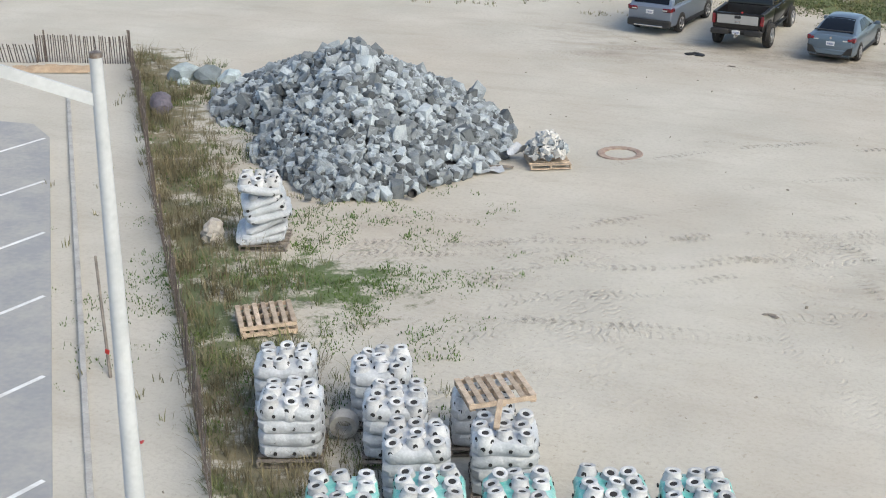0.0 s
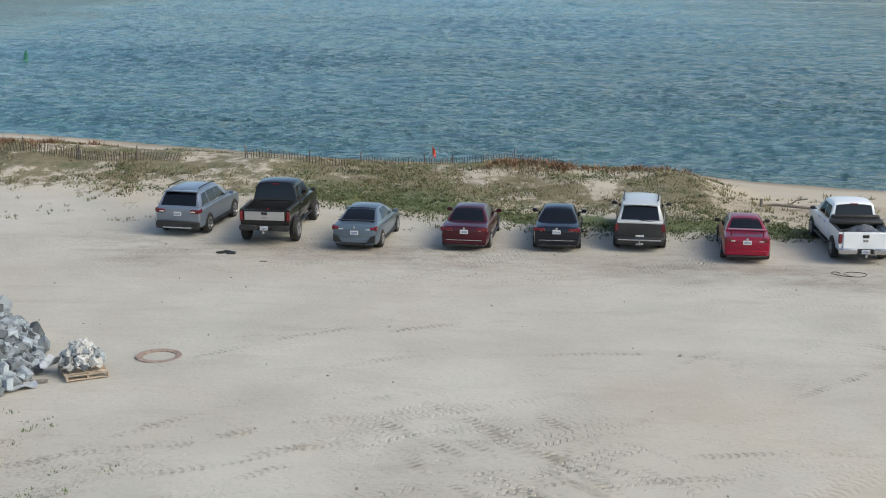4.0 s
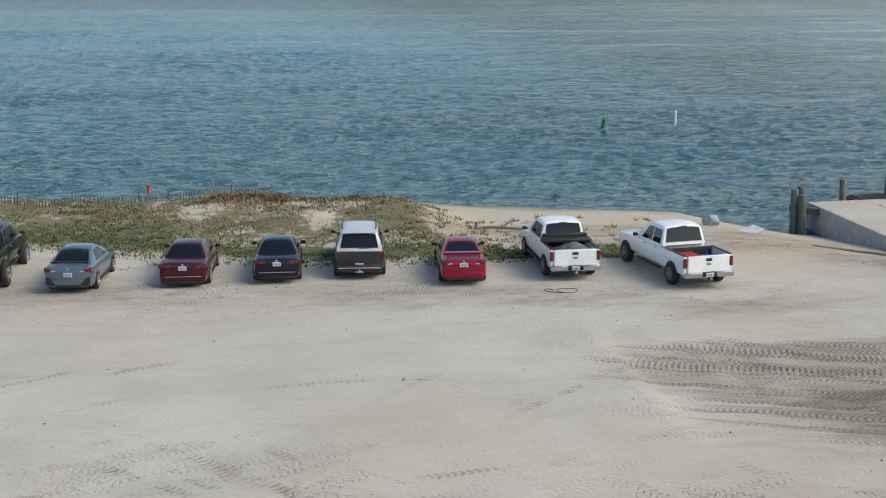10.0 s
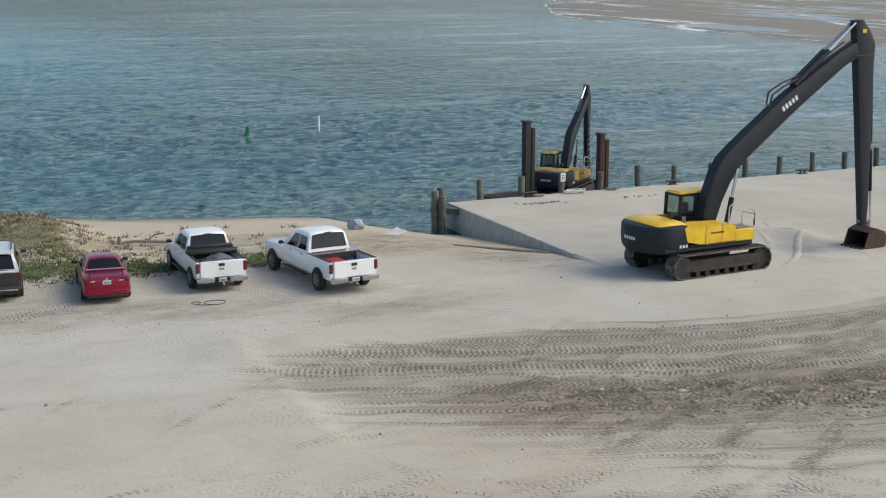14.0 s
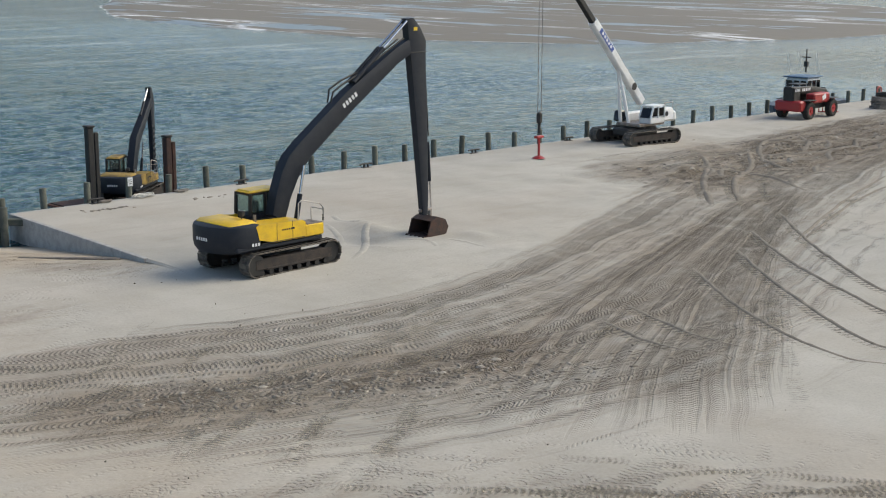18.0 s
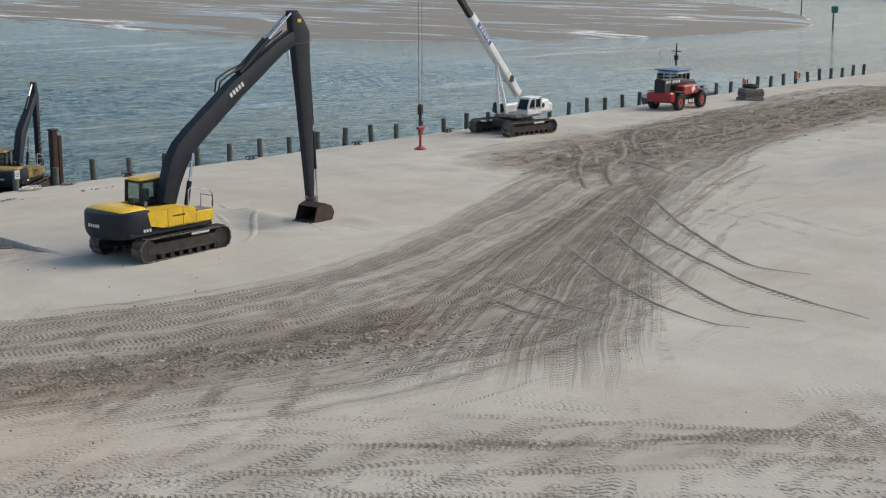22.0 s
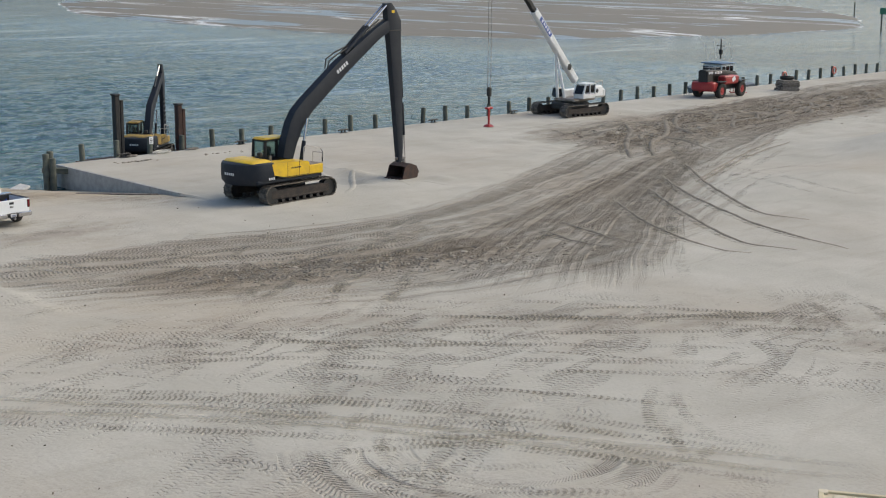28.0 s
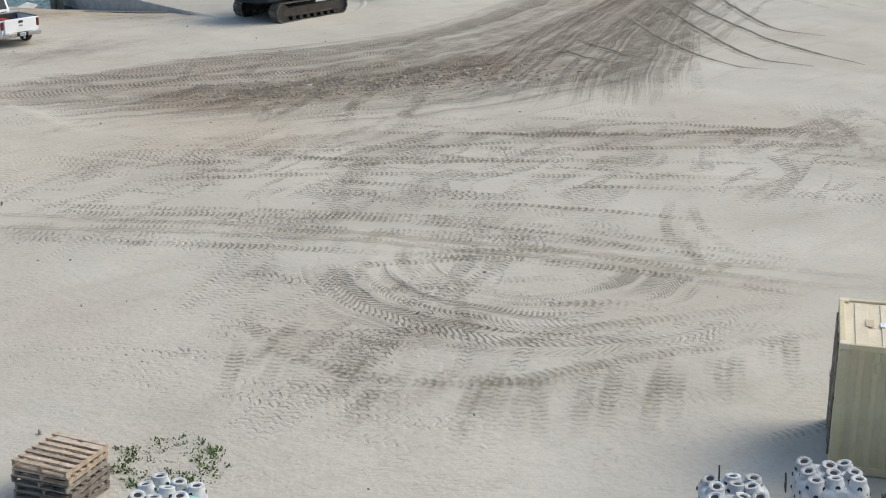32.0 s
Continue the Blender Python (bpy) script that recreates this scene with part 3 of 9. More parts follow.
def along_line(x, y, pts):
    """The signed distance from a smooth line, and the way along it."""
    best, side, way = np.full(x.shape, 1e9), np.zeros(x.shape), np.zeros(x.shape)
    s0 = 0.0
    for (ax, ay), (bx, by) in zip(pts[:-1], pts[1:]):
        dx, dy = bx - ax, by - ay
        ln = math.hypot(dx, dy)
        t = np.clip(((x - ax) * dx + (y - ay) * dy) / (ln * ln), 0, 1)
        d = np.hypot(x - ax - t * dx, y - ay - t * dy)
        near = d < best
        best = np.where(near, d, best)
        side = np.where(near, np.sign(dx * (y - ay) - dy * (x - ax)) * d, side)
        way = np.where(near, s0 + t * ln, way)
        s0 += ln
    return side, way


def smooth_line(pts, s=0.4):
    """A smooth curve through the points, as short steps."""
    P = [Vector((*p, 0)) for p in pts]
    P = [P[0] * 2 - P[1]] + P + [P[-1] * 2 - P[-2]]
    out = []
    for i in range(1, len(P) - 2):
        a, b, c, d = P[i - 1 : i + 3]
        n = max(2, int((c - b).length / s))
        for k in range(n):
            t = k / n
            out.append(0.5 * ((2 * b) + (c - a) * t + (2 * a - 5 * b + 4 * c - d) * t * t + (3 * b - a - 3 * c + d) * t ** 3))
    out.append(P[-2])
    return out


# the haul road sweeps past the excavator to the far quay; the fan spreads from it into the yard
HAUL = [(2, 46), (12, 43.6), (20.7, 40.6), (27, 38.6), (35.1, 38.6), (43.9, 41.2), (61.3, 48.6), (86.6, 58), (120, 64)]
lane, way = along_line(gx, gy, [(p.x, p.y) for p in smooth_line(HAUL, 2.0)])
up_w = np.interp(way, (0, 15, 22, 40, 60, 80), (0.6, 2.5, 4.6, 4.4, 5.5, 6.0))
low_w = np.interp(way, (0, 15, 22, 34, 48, 60, 80), (1.5, 7.0, 10.0, 10.5, 7.5, 5.5, 5.5))
put_attr(ground, "haul_lane", lane)
put_attr(ground, "haul_along", way)
put_attr(ground, "haul_mask", np.exp(-(np.abs(lane) / np.where(lane > 0, up_w, low_w)) ** np.where(lane > 0, 4, 2)) * step(5, 17, way) * (gy < bulkhead_y(gx) - 2))
tx, ty = gx - 13.7, gy - 14.6
tr_, ta = np.hypot(tx, ty), np.degrees(np.arctan2(ty, tx)) % 360
put_attr(ground, "turn_lane", tr_)
put_attr(ground, "turn_along", np.radians(ta) * 6.5)
put_attr(ground, "turn_mask", (0.16 + 0.42 * vnoise(gx, gy, 1.8)) * step(0.5, 2.5, tr_) * (1 - step(6.9, 8.2, tr_)) * step(125, 160, ta) * (1 - step(285, 320, ta)))
fr = np.hypot(gx - 86, gy - 57)
fa = np.degrees(np.arctan2(57 - gy, 86 - gx)) - (24.2 + 0.105 * (fr - 25)) - 0.0011 * np.clip(fr - 50, 0, 30) ** 2
put_attr(ground, "fan_lane", fa * 0.9)
put_attr(ground, "fan_along", fr)
fan_w = np.interp(fr, (15, 35, 50, 66), (3.0, 3.3, 4.6, 5.4))
put_attr(ground, "fan_mask", np.exp(-(np.abs(fa + 1.5) / fan_w) ** 4) * step(18, 30, fr) * (1 - 0.95 * step(52, 72, fr + 0.35 * fa)) * (gx < 86))
FENCE = [(-30.0, 44.8), (-16.8, 26.2), (-11.6, 18.9), (-7, 12.5)]
fd = near_line(gx, gy, FENCE)
fence_side = (gx + 30) * (26.2 - 44.8) - (gy - 44.8) * (-16.8 + 30) < 0
weeds = np.where(fence_side, 0.70, 0.22) * np.exp(-(fd / np.where(fence_side, 3.6, 1.2)) ** 2)
weeds = np.maximum(weeds, 0.68 * np.exp(-(np.hypot((gx + 14.8) / 3.8, (gy - 28.6) / 3.2)) ** 2))
weeds = np.maximum(weeds, 0.30 * np.exp(-(np.hypot((gx + 9.5) / 3.0, (gy - 26.3) / 2.6)) ** 2))
duneline = np.interp(gx, DUNE_X, DUNE_Y)
weeds = np.maximum(weeds, (1 - step(8, 12, gx)) * (0.46 + 0.40 * vnoise(gx, gy, 2.0)) * step(-11, -6, gy - duneline) * (1 - step(0, 3, gy - duneline - np.interp(gx, (-30, -14, -4), (10.5, 7.5, 2.6)))) * step(-60, -50, gx + 0 * gy))
weeds = np.maximum(weeds, 0.8 * np.exp(-(near_line(gx, gy, [(-8, 63.5), (-2, 61), (6, 59.3), (16, 58.6)]) / 1.5) ** 2))
tan = 0.55 * step(55.5, 59.5, gy + 0.12 * (gx - 12)) * step(6, 11, gx) * (gx < WALL_X) + 0.5 * (1 - step(8, 12, gx)) * step(-11, -7, gy - duneline)
tan = np.maximum(tan, 0.30 * np.exp(-(np.hypot((gx - 12) / 9, (gy - 33) / 6)) ** 2))
put_attr(ground, "tan", np.clip(tan, 0, 1))
put_attr(ground, "weeds", weeds)
lush = np.exp(-(np.hypot(gx + 15.0, gy - 28.6) / 3.8) ** 2) + 0.7 * np.exp(-(near_line(gx, gy, [(-9, 64), (-2, 61), (6, 59.3), (16, 58.6)]) / 1.9) ** 2)
put_attr(ground, "lush", np.clip(lush * 1.3, 0, 1))
put_attr(ground, "wet", np.clip(1 - (gz - WATER_Z) / 0.28, 0, 1) * (gx < WALL_X))


# ---- water ----
def water_material():
    m = bpy.data.materials.new("sea_water")
    m.use_nodes = True
    nt = m.node_tree
    bs = nt.nodes["Principled BSDF"]
    bs.inputs["Roughness"].default_value = 0.08
    bs.inputs["IOR"].default_value = 1.37
    bs.inputs["Specular IOR Level"].default_value = 0.85
    bs.inputs["Specular Tint"].default_value = (0.86, 0.97, 0.98, 1)
    geo = N(nt, "NewGeometry")

    def waves(scale, stretch, turn, detail=3, rough=0.55):
        mp = N(nt, "Mapping")
        mp.inputs["Rotation"].default_value = (0, 0, radians(turn))
        mp.inputs["Scale"].default_value = (stretch, 1, 1)
        nt.links.new(geo.outputs["Position"], mp.inputs["Vector"])
        n = N(nt, "TexNoise", Scale=scale, Detail=detail, Roughness=rough)
        nt.links.new(mp.outputs[0], n.inputs["Vector"])
        return n.outputs[0]
    deep = mixc(nt, ranged(nt, waves(0.012, 0.5, 10, 4), 0.35, 0.65), (0.009, 0.050, 0.054), (0.017, 0.066, 0.068))
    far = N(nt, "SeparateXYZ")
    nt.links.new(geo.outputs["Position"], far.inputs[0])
    # base colour lighter inshore and to the west
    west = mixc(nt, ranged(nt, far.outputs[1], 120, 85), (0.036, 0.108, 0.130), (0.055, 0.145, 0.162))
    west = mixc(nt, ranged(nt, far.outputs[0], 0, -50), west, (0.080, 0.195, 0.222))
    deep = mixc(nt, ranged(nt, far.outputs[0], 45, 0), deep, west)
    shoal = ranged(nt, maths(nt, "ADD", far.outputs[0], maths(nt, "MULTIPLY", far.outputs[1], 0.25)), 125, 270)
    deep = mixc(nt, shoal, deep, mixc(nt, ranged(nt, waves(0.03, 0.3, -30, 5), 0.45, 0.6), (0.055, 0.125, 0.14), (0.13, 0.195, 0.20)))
    # far western base colour paled to stand in for the bright horizon's reflection
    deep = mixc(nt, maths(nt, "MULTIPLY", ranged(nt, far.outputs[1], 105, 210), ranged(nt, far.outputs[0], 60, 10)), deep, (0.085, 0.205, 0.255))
    # shallows that brighten towards the sand flat, with drawn-out foam
    mp = N(nt, "Mapping")
    mp.vector_type = "TEXTURE"
    mp.inputs["Location"].default_value = (254, 288.5, WATER_Z)
    mp.inputs["Rotation"].default_value = (0, 0, radians(61))
    mp.inputs["Scale"].default_value = (161, 98, 1000)
    nt.links.new(geo.outputs["Position"], mp.inputs["Vector"])
    ln = nt.nodes.new("ShaderNodeVectorMath")
    ln.operation = "LENGTH"
    nt.links.new(mp.outputs[0], ln.inputs[0])
    reach = maths(nt, "ADD", ln.outputs["Value"], maths(nt, "MULTIPLY_ADD", waves(0.02, 0.35, -20, 5, 0.6), 1.1, -0.55))
    shallow = ranged(nt, reach, 1.85, 1.08)
    deep = mixc(nt, maths(nt, "MULTIPLY", shallow, 0.7), deep, (0.175, 0.228, 0.242))
    streaks = maths(nt, "MULTIPLY", ranged(nt, waves(0.11, 0.22, -24, 6, 0.68), 0.56, 0.66), ranged(nt, reach, 2.3, 1.2))
    deep = mixc(nt, maths(nt, "MULTIPLY", streaks, 0.55), deep, (0.50, 0.56, 0.57))
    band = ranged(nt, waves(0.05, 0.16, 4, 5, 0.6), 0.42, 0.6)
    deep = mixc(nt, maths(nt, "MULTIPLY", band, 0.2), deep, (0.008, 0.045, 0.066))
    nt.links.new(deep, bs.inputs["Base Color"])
    # short wind waves in three sizes, steep where the gusts lie
    gusty = ranged(nt, waves(0.06, 0.45, 8, 4, 0.6), 0.34, 0.66, 0.55, 1.35)
    chop = maths(nt, "ADD", maths(nt, "MULTIPLY", waves(1.25, 0.40, 6, 4, 0.55), 1.45), maths(nt, "MULTIPLY", waves(3.0, 0.5, -10, 3), 0.45))
    lee = ranged(nt, maths(nt, "ADD", far.outputs[0], maths(nt, "MULTIPLY", far.outputs[1], 0.25)), 20, 75, 1.0, 0.42)
    gusty = maths(nt, "MULTIPLY", gusty, lee)
    h = maths(nt, "ADD", maths(nt, "MULTIPLY", chop, gusty), maths(nt, "MULTIPLY", waves(0.42, 0.4, -5, 3), 0.9))
    bp = N(nt, "Bump", Strength=1.0, Distance=1.25)
    nt.links.new(h, bp.inputs["Height"])
    nt.links.new(bp.outputs[0], bs.inputs["Normal"])
    return m


WATER = water_material()
WX = np.array(spaced(-4000, 4000, -52, 140, 0.34))
WY = [64.0]
while WY[-1] < 330:
    WY.append(WY[-1] + 0.22 + 0.0040 * (WY[-1] - 64))
while WY[-1] < 4200:
    WY.append(WY[-1] * 1.25)
wx, wy = np.meshgrid(WX, np.array(WY))


def crests(x, y, sx, sy, turn):
    c, s = math.cos(radians(turn)), math.sin(radians(turn))
    u, v = c * x + s * y, -s * x + c * y
    n = vnoise(u / sx, v / sy, 1.0)
    return (1 - np.abs(2 * n - 1)) ** 1.6


near_w = (1 - step(230, 330, np.hypot(wx - 20, wy - 60))) * step(-70, -45, wx) * (1 - step(125, 150, wx))
gust = 1.5 * (0.40 + 1.2 * vnoise(wx / 2.2, wy, 16.0)) * (1 - 0.5 * step(25, 70, wx + 0.25 * (wy - 80)))
wz = 0.11 * crests(wx, wy, 2.1, 0.55, 5) + 0.07 * crests(wx + 50, wy + 11, 1.2, 0.42, -9) + 0.10 * (vnoise(wx / 3, wy, 4.5) - 0.5)
wz = WATER_Z + near_w * gust * (wz - 0.07) * np.clip((np.interp(wx, SHORE_X, SHORE_Y) * -1 + wy) / 5.0 + 0.25, 0.15, 1)
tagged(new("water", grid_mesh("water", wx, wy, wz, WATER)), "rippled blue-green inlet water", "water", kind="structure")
g = Geo()
g.add([(140, -4000, WATER_Z), (4000, -4000, WATER_Z), (4000, 63.95, WATER_Z), (140, 63.95, WATER_Z)], [(0, 1, 2, 3)])
tagged(part("water_far", g, WATER, smooth=0), "rippled blue-green water beyond the quay", "water", kind="structure")


def foam_material():
    m = bpy.data.materials.new("foam")
    m.use_nodes = True
    nt = m.node_tree
    bs = nt.nodes["Principled BSDF"]
    bs.inputs["Base Color"].default_value = (0.74, 0.77, 0.77, 1)
    bs.inputs["Roughness"].default_value = 0.7
    geo = N(nt, "NewGeometry")
    n = N(nt, "TexNoise", Scale=0.12, Detail=7, Roughness=0.72)
    nt.links.new(geo.outputs["Position"], n.inputs["Vector"])
    tr = N(nt, "BsdfTransparent")
    mx = N(nt, "MixShader")
    nt.links.new(ranged(nt, n.outputs[0], 0.44, 0.62, 0.0, 0.9), mx.inputs[0])
    nt.links.new(tr.outputs[0], mx.inputs[1])
    nt.links.new(bs.outputs[0], mx.inputs[2])
    nt.links.new(mx.outputs[0], nt.nodes["Material Output"].inputs["Surface"])
    return m


FOAM = foam_material()


def flat_island(name, cx, cy, lx, ly, turn, z, material, seed, label, category, ragged=1.0):
    """A low bank with a ragged rim that dips under the water."""
    rng = random.Random(seed)
    ph = [rng.uniform(0, 6.28) for _ in range(6)]
    rings = []
    for k, (s, dz) in enumerate(((1.0, -0.25), (0.985, 0.6), (0.95, 1.0), (0.6, 1.05), (0.05, 1.1))):
        ring = []
        for i in range(120):
            a = 2 * PI * i / 120
            r = s * (1 + ragged * (0.10 * math.sin(2 * a + ph[0]) + 0.07 * math.sin(3 * a + ph[1]) + 0.05 * math.sin(7 * a + ph[2]) + 0.025 * math.sin(17 * a + ph[3])))
            x, y = lx * r * math.cos(a), ly * r * math.sin(a)
            c, q = math.cos(radians(turn)), math.sin(radians(turn))
            ring.append((cx + c * x - q * y, cy + q * x + c * y, WATER_Z + dz * z))
        rings.append(ring)
    g = Geo().loft(rings, True, True)
    if material is SHOAL:
        for k, (s0, s1) in enumerate(((0.996, 1.003),)):
            edge = [[(cx + (x - cx) * s, cy + (y - cy) * s, WATER_Z + 0.06 + 0.02 * k) for x, y, _ in rings[0]] for s in (s0, s1)]
            surf = part("surf_line", Geo().loft(edge, False, False), FOAM, smooth=60)
            tagged(surf, "thin broken line of white foam round the sand flat", "foam", kind="stuff")
    return tagged(part(name, g, material, smooth=60), label, category, kind="structure")


def shoal_material():
    m = bpy.data.materials.new("wet_sand_flat")
    m.use_nodes = True
    nt = m.node_tree
    bs = nt.nodes["Principled BSDF"]
    geo = N(nt, "NewGeometry")
    mp = N(nt, "Mapping")
    mp.inputs["Rotation"].default_value = (0, 0, radians(35))
    mp.inputs["Scale"].default_value = (1, 0.22, 1)
    nt.links.new(geo.outputs["Position"], mp.inputs["Vector"])
    n = N(nt, "TexNoise", Scale=0.075, Detail=6, Roughness=0.6)
    nt.links.new(mp.outputs[0], n.inputs["Vector"])
    n2 = N(nt, "TexNoise", Scale=0.8, Detail=4)
    nt.links.new(mp.outputs[0], n2.inputs["Vector"])
    col = mixc(nt, n2.outputs[0], (0.17, 0.148, 0.118), (0.235, 0.208, 0.168))
    # thin winding lines of foam left by the ebb
    mp2 = N(nt, "Mapping")
    mp2.inputs["Rotation"].default_value = (0, 0, radians(-61))
    mp2.inputs["Scale"].default_value = (1, 0.16, 1)
    nt.links.new(geo.outputs["Position"], mp2.inputs["Vector"])
    n3 = N(nt, "TexNoise", Scale=0.05, Detail=7, Roughness=0.62)
    nt.links.new(mp2.outputs[0], n3.inputs["Vector"])
    n4 = N(nt, "TexNoise", Scale=0.035, Detail=3)
    nt.links.new(mp2.outputs[0], n4.inputs["Vector"])
    line = maths(nt, "ABSOLUTE", maths(nt, "SUBTRACT", maths(nt, "FRACT", maths(nt, "MULTIPLY", n3.outputs[0], 5.0), 0), 0.5))
    line = maths(nt, "MULTIPLY", ranged(nt, line, 0.10, 0.03), ranged(nt, n4.outputs[0], 0.45, 0.58))
    col = mixc(nt, maths(nt, "MULTIPLY", line, 0.9), col, (0.80, 0.81, 0.81))
    pool = ranged(nt, n.outputs[0], 0.565, 0.59)
    nt.links.new(mixc(nt, pool, col, (0.16, 0.19, 0.20)), bs.inputs["Base Color"])
    nt.links.new(ranged(nt, pool, 0, 1, 0.75, 0.3), bs.inputs["Roughness"])
    return m


SHOAL = shoal_material()
MARSH = mat("marsh_grass", (0.048, 0.034, 0.022), 0.95, col2=(0.028, 0.024, 0.016), scale=0.02, bump=0.8, bscale=0.6)

# ---- bulkhead ----
def piece_wall():
    g = Geo()
    g.box((WALL_X + 0.02, (WALL_Y0 + WALL_Y1) / 2, -1.24), (0.22, WALL_Y1 - WALL_Y0, 2.52), 0.02)
    ob = part("wall_return", g, CONC)
    tagged(ob, "grey concrete return wall running down into the beach sand", "retaining wall", kind="structure")
    g = Geo()
    a = math.degrees(math.atan(0.057))
    n = 24
    for k in range(n):
        x0 = WALL_X - 0.09 + k * 4.4
        xm = x0 + 2.2
        g.box((xm, bulkhead_y(xm) + 0.02, -2.05), (4.37, 0.20, 4.1), 0.015, rz=a)
    tagged(part("wall_quay", g, CONC), "concrete sheet bulkhead along the sand quay", "retaining wall", kind="structure")


piece_wall()

# ---- parked vehicles ----
# local axes: y ahead, x to the right, origin on the ground under the rear bumper


def wheel(parent, x, y, r, w, rim_mat=RIM, spokes=5, rimr=0.66):
    side = 1 if x > 0 else -1
    h = w / 2
    t = part("wheel", Geo().lathe([(r * rimr, -h * 0.8), (r * 0.86, -h), (r * 0.96, -h * 0.85), (r, -h * 0.5), (r, h * 0.5), (r * 0.96, h * 0.85), (r * 0.86, h), (r * rimr, h * 0.8)],
                                  22, "x", closed=True), TYRE, parent, m=pose(x, y, r))
    g = Geo().lathe([(r * rimr * 1.02, h * 0.80 * side), (r * rimr, h * 0.98 * side), (r * rimr * 0.9, h * 0.98 * side), (r * rimr * 0.84, h * 0.80 * side)], 20, "x", closed=True)
    for k in range(spokes):
        a = 2 * PI * k / spokes
        g.box((h * 0.92 * side, math.cos(a) * r * rimr * 0.46, math.sin(a) * r * rimr * 0.46), (0.03, r * rimr * 0.9, r * 0.17), 0.008,
              mat=Matrix.Rotation(a, 4, "X"))
    g.cyl((h * 0.7 * side, 0, 0), (h * 1.02 * side, 0, 0), r * 0.17, r * 0.13, 10)
    part("rim", g, rim_mat, t, "alloy wheel rim")


def ring_at(y, w, zb, zt, crown=0.02, tuck=0.9):
    """A cross-section of a car body."""
    h = zt - zb
    half = [(0.55 * w, zb - 0.02), (0.93 * w, zb), (0.985 * w, zb + 0.12 * h), (w, zb + 0.45 * h), (0.99 * w, zb + 0.72 * h), (0.965 * w, zt - 0.10 * h), (tuck * w, zt - 0.01), (0.5 * w, zt + crown)]
    return [(x, y, z) for x, z in half] + [(-x, y, z) for x, z in reversed(half)]


def frustum(wb, wt, z0, z1, yb0, yt0, yt1, yb1):
    """The eight corners of a cabin: at the belt and at the roof."""
    low = [(-wb, yb0, z0), (wb, yb0, z0), (wb, yb1, z0), (-wb, yb1, z0)]
    top = [(-wt, yt0, z1), (wt, yt0, z1), (wt, yt1, z1), (-wt, yt1, z1)]
    return low, top


def skin(c):
    """The outside of a cabin as a surface: at(y, v) with v from -1 (left belt) over the roof (0) to 1 (right belt)."""
    low, top = c
    wb, wt, z0, z1 = low[1][0], top[1][0], low[0][2], top[0][2]
    yb0, yt0, yt1, yb1 = low[0][1], top[0][1], top[2][1], low[2][1]
    ra, rf, roof = yt0 - yb0, yb1 - yt1, yt1 - yt0
    ys = [yb0, yb0 + 0.3 * ra, yb0 + 0.6 * ra, yb0 + 0.85 * ra, yt0 + 0.02, yt0 + 0.14 * roof, yt0 + 0.5 * roof, yt1 - 0.12 * roof, yt1, yb1 - 0.8 * rf, yb1 - 0.5 * rf, yb1 - 0.22 * rf, yb1]
    hs = [0.0, 0.33, 0.64, 0.85, 0.925, 0.972, 1.0, 0.985, 0.94, 0.79, 0.52, 0.24, 0.0]

    def at(y, v):
        h = float(np.interp(y, ys, hs))
        end = abs(2 * (y - yb0) / (yb1 - yb0) - 1)
        w = wb * (1 - 0.07 * end ** 3)
        r = 1 - (1 - wt / wb) * h
        a = abs(v)
        if a <= 0.62:
            x = float(np.interp(a, (0, 0.3, 0.5, 0.56, 0.62), (0, 0.50 * r, 0.83 * r, 0.94 * r, r)))
            z = float(np.interp(a, (0, 0.3, 0.5, 0.56, 0.62), (1.045, 1.03, 0.985, 0.945, 0.87)))
        else:
            t = (1 - a) / 0.38
            z = 0.87 * t
            x = 1 + (r - 1) * t ** 1.25
        return Vector((math.copysign(x * w, v), y, z0 + (z1 - z0) * h * z))
    return at, ys, (yb0, yt0, yt1, yb1)


def patch(at, y0, y1, v0, v1, off=0.007, nu=6, nv=6, slant=(0, 0)):
    """A curved pane that follows the cabin's skin, with a skirt down into it."""
    rows = []
    for i in range(nu + 1):
        row = []
        for j in range(nv + 1):
            t = j / nv
            v = v0 + (v1 - v0) * t
            a = y0 + slant[0] * t
            b = y1 + slant[1] * t
            y = a + (b - a) * i / nu
            p, q, r = at(y, v), at(y + 0.01, v), at(y, v + 0.01)
            n = (q - p).cross(r - p)
            n = n.normalized() if n.length > 1e-9 else Vector((0, 0, 1))
            n = -n
            row.append((p, n))
        rows.append(row)
    ring = [rows[0][j] for j in range(nv + 1)] + [rows[i][nv] for i in range(1, nu + 1)] + [rows[nu][j] for j in range(nv - 1, -1, -1)] + [rows[i][0] for i in range(nu - 1, 0, -1)]
    g = Geo().loft([[p + n * off for p, n in row] for row in rows], False, False)
    return g.loft([[p + n * off for p, n in ring], [p - n * 0.02 for p, n in ring]], True, False)


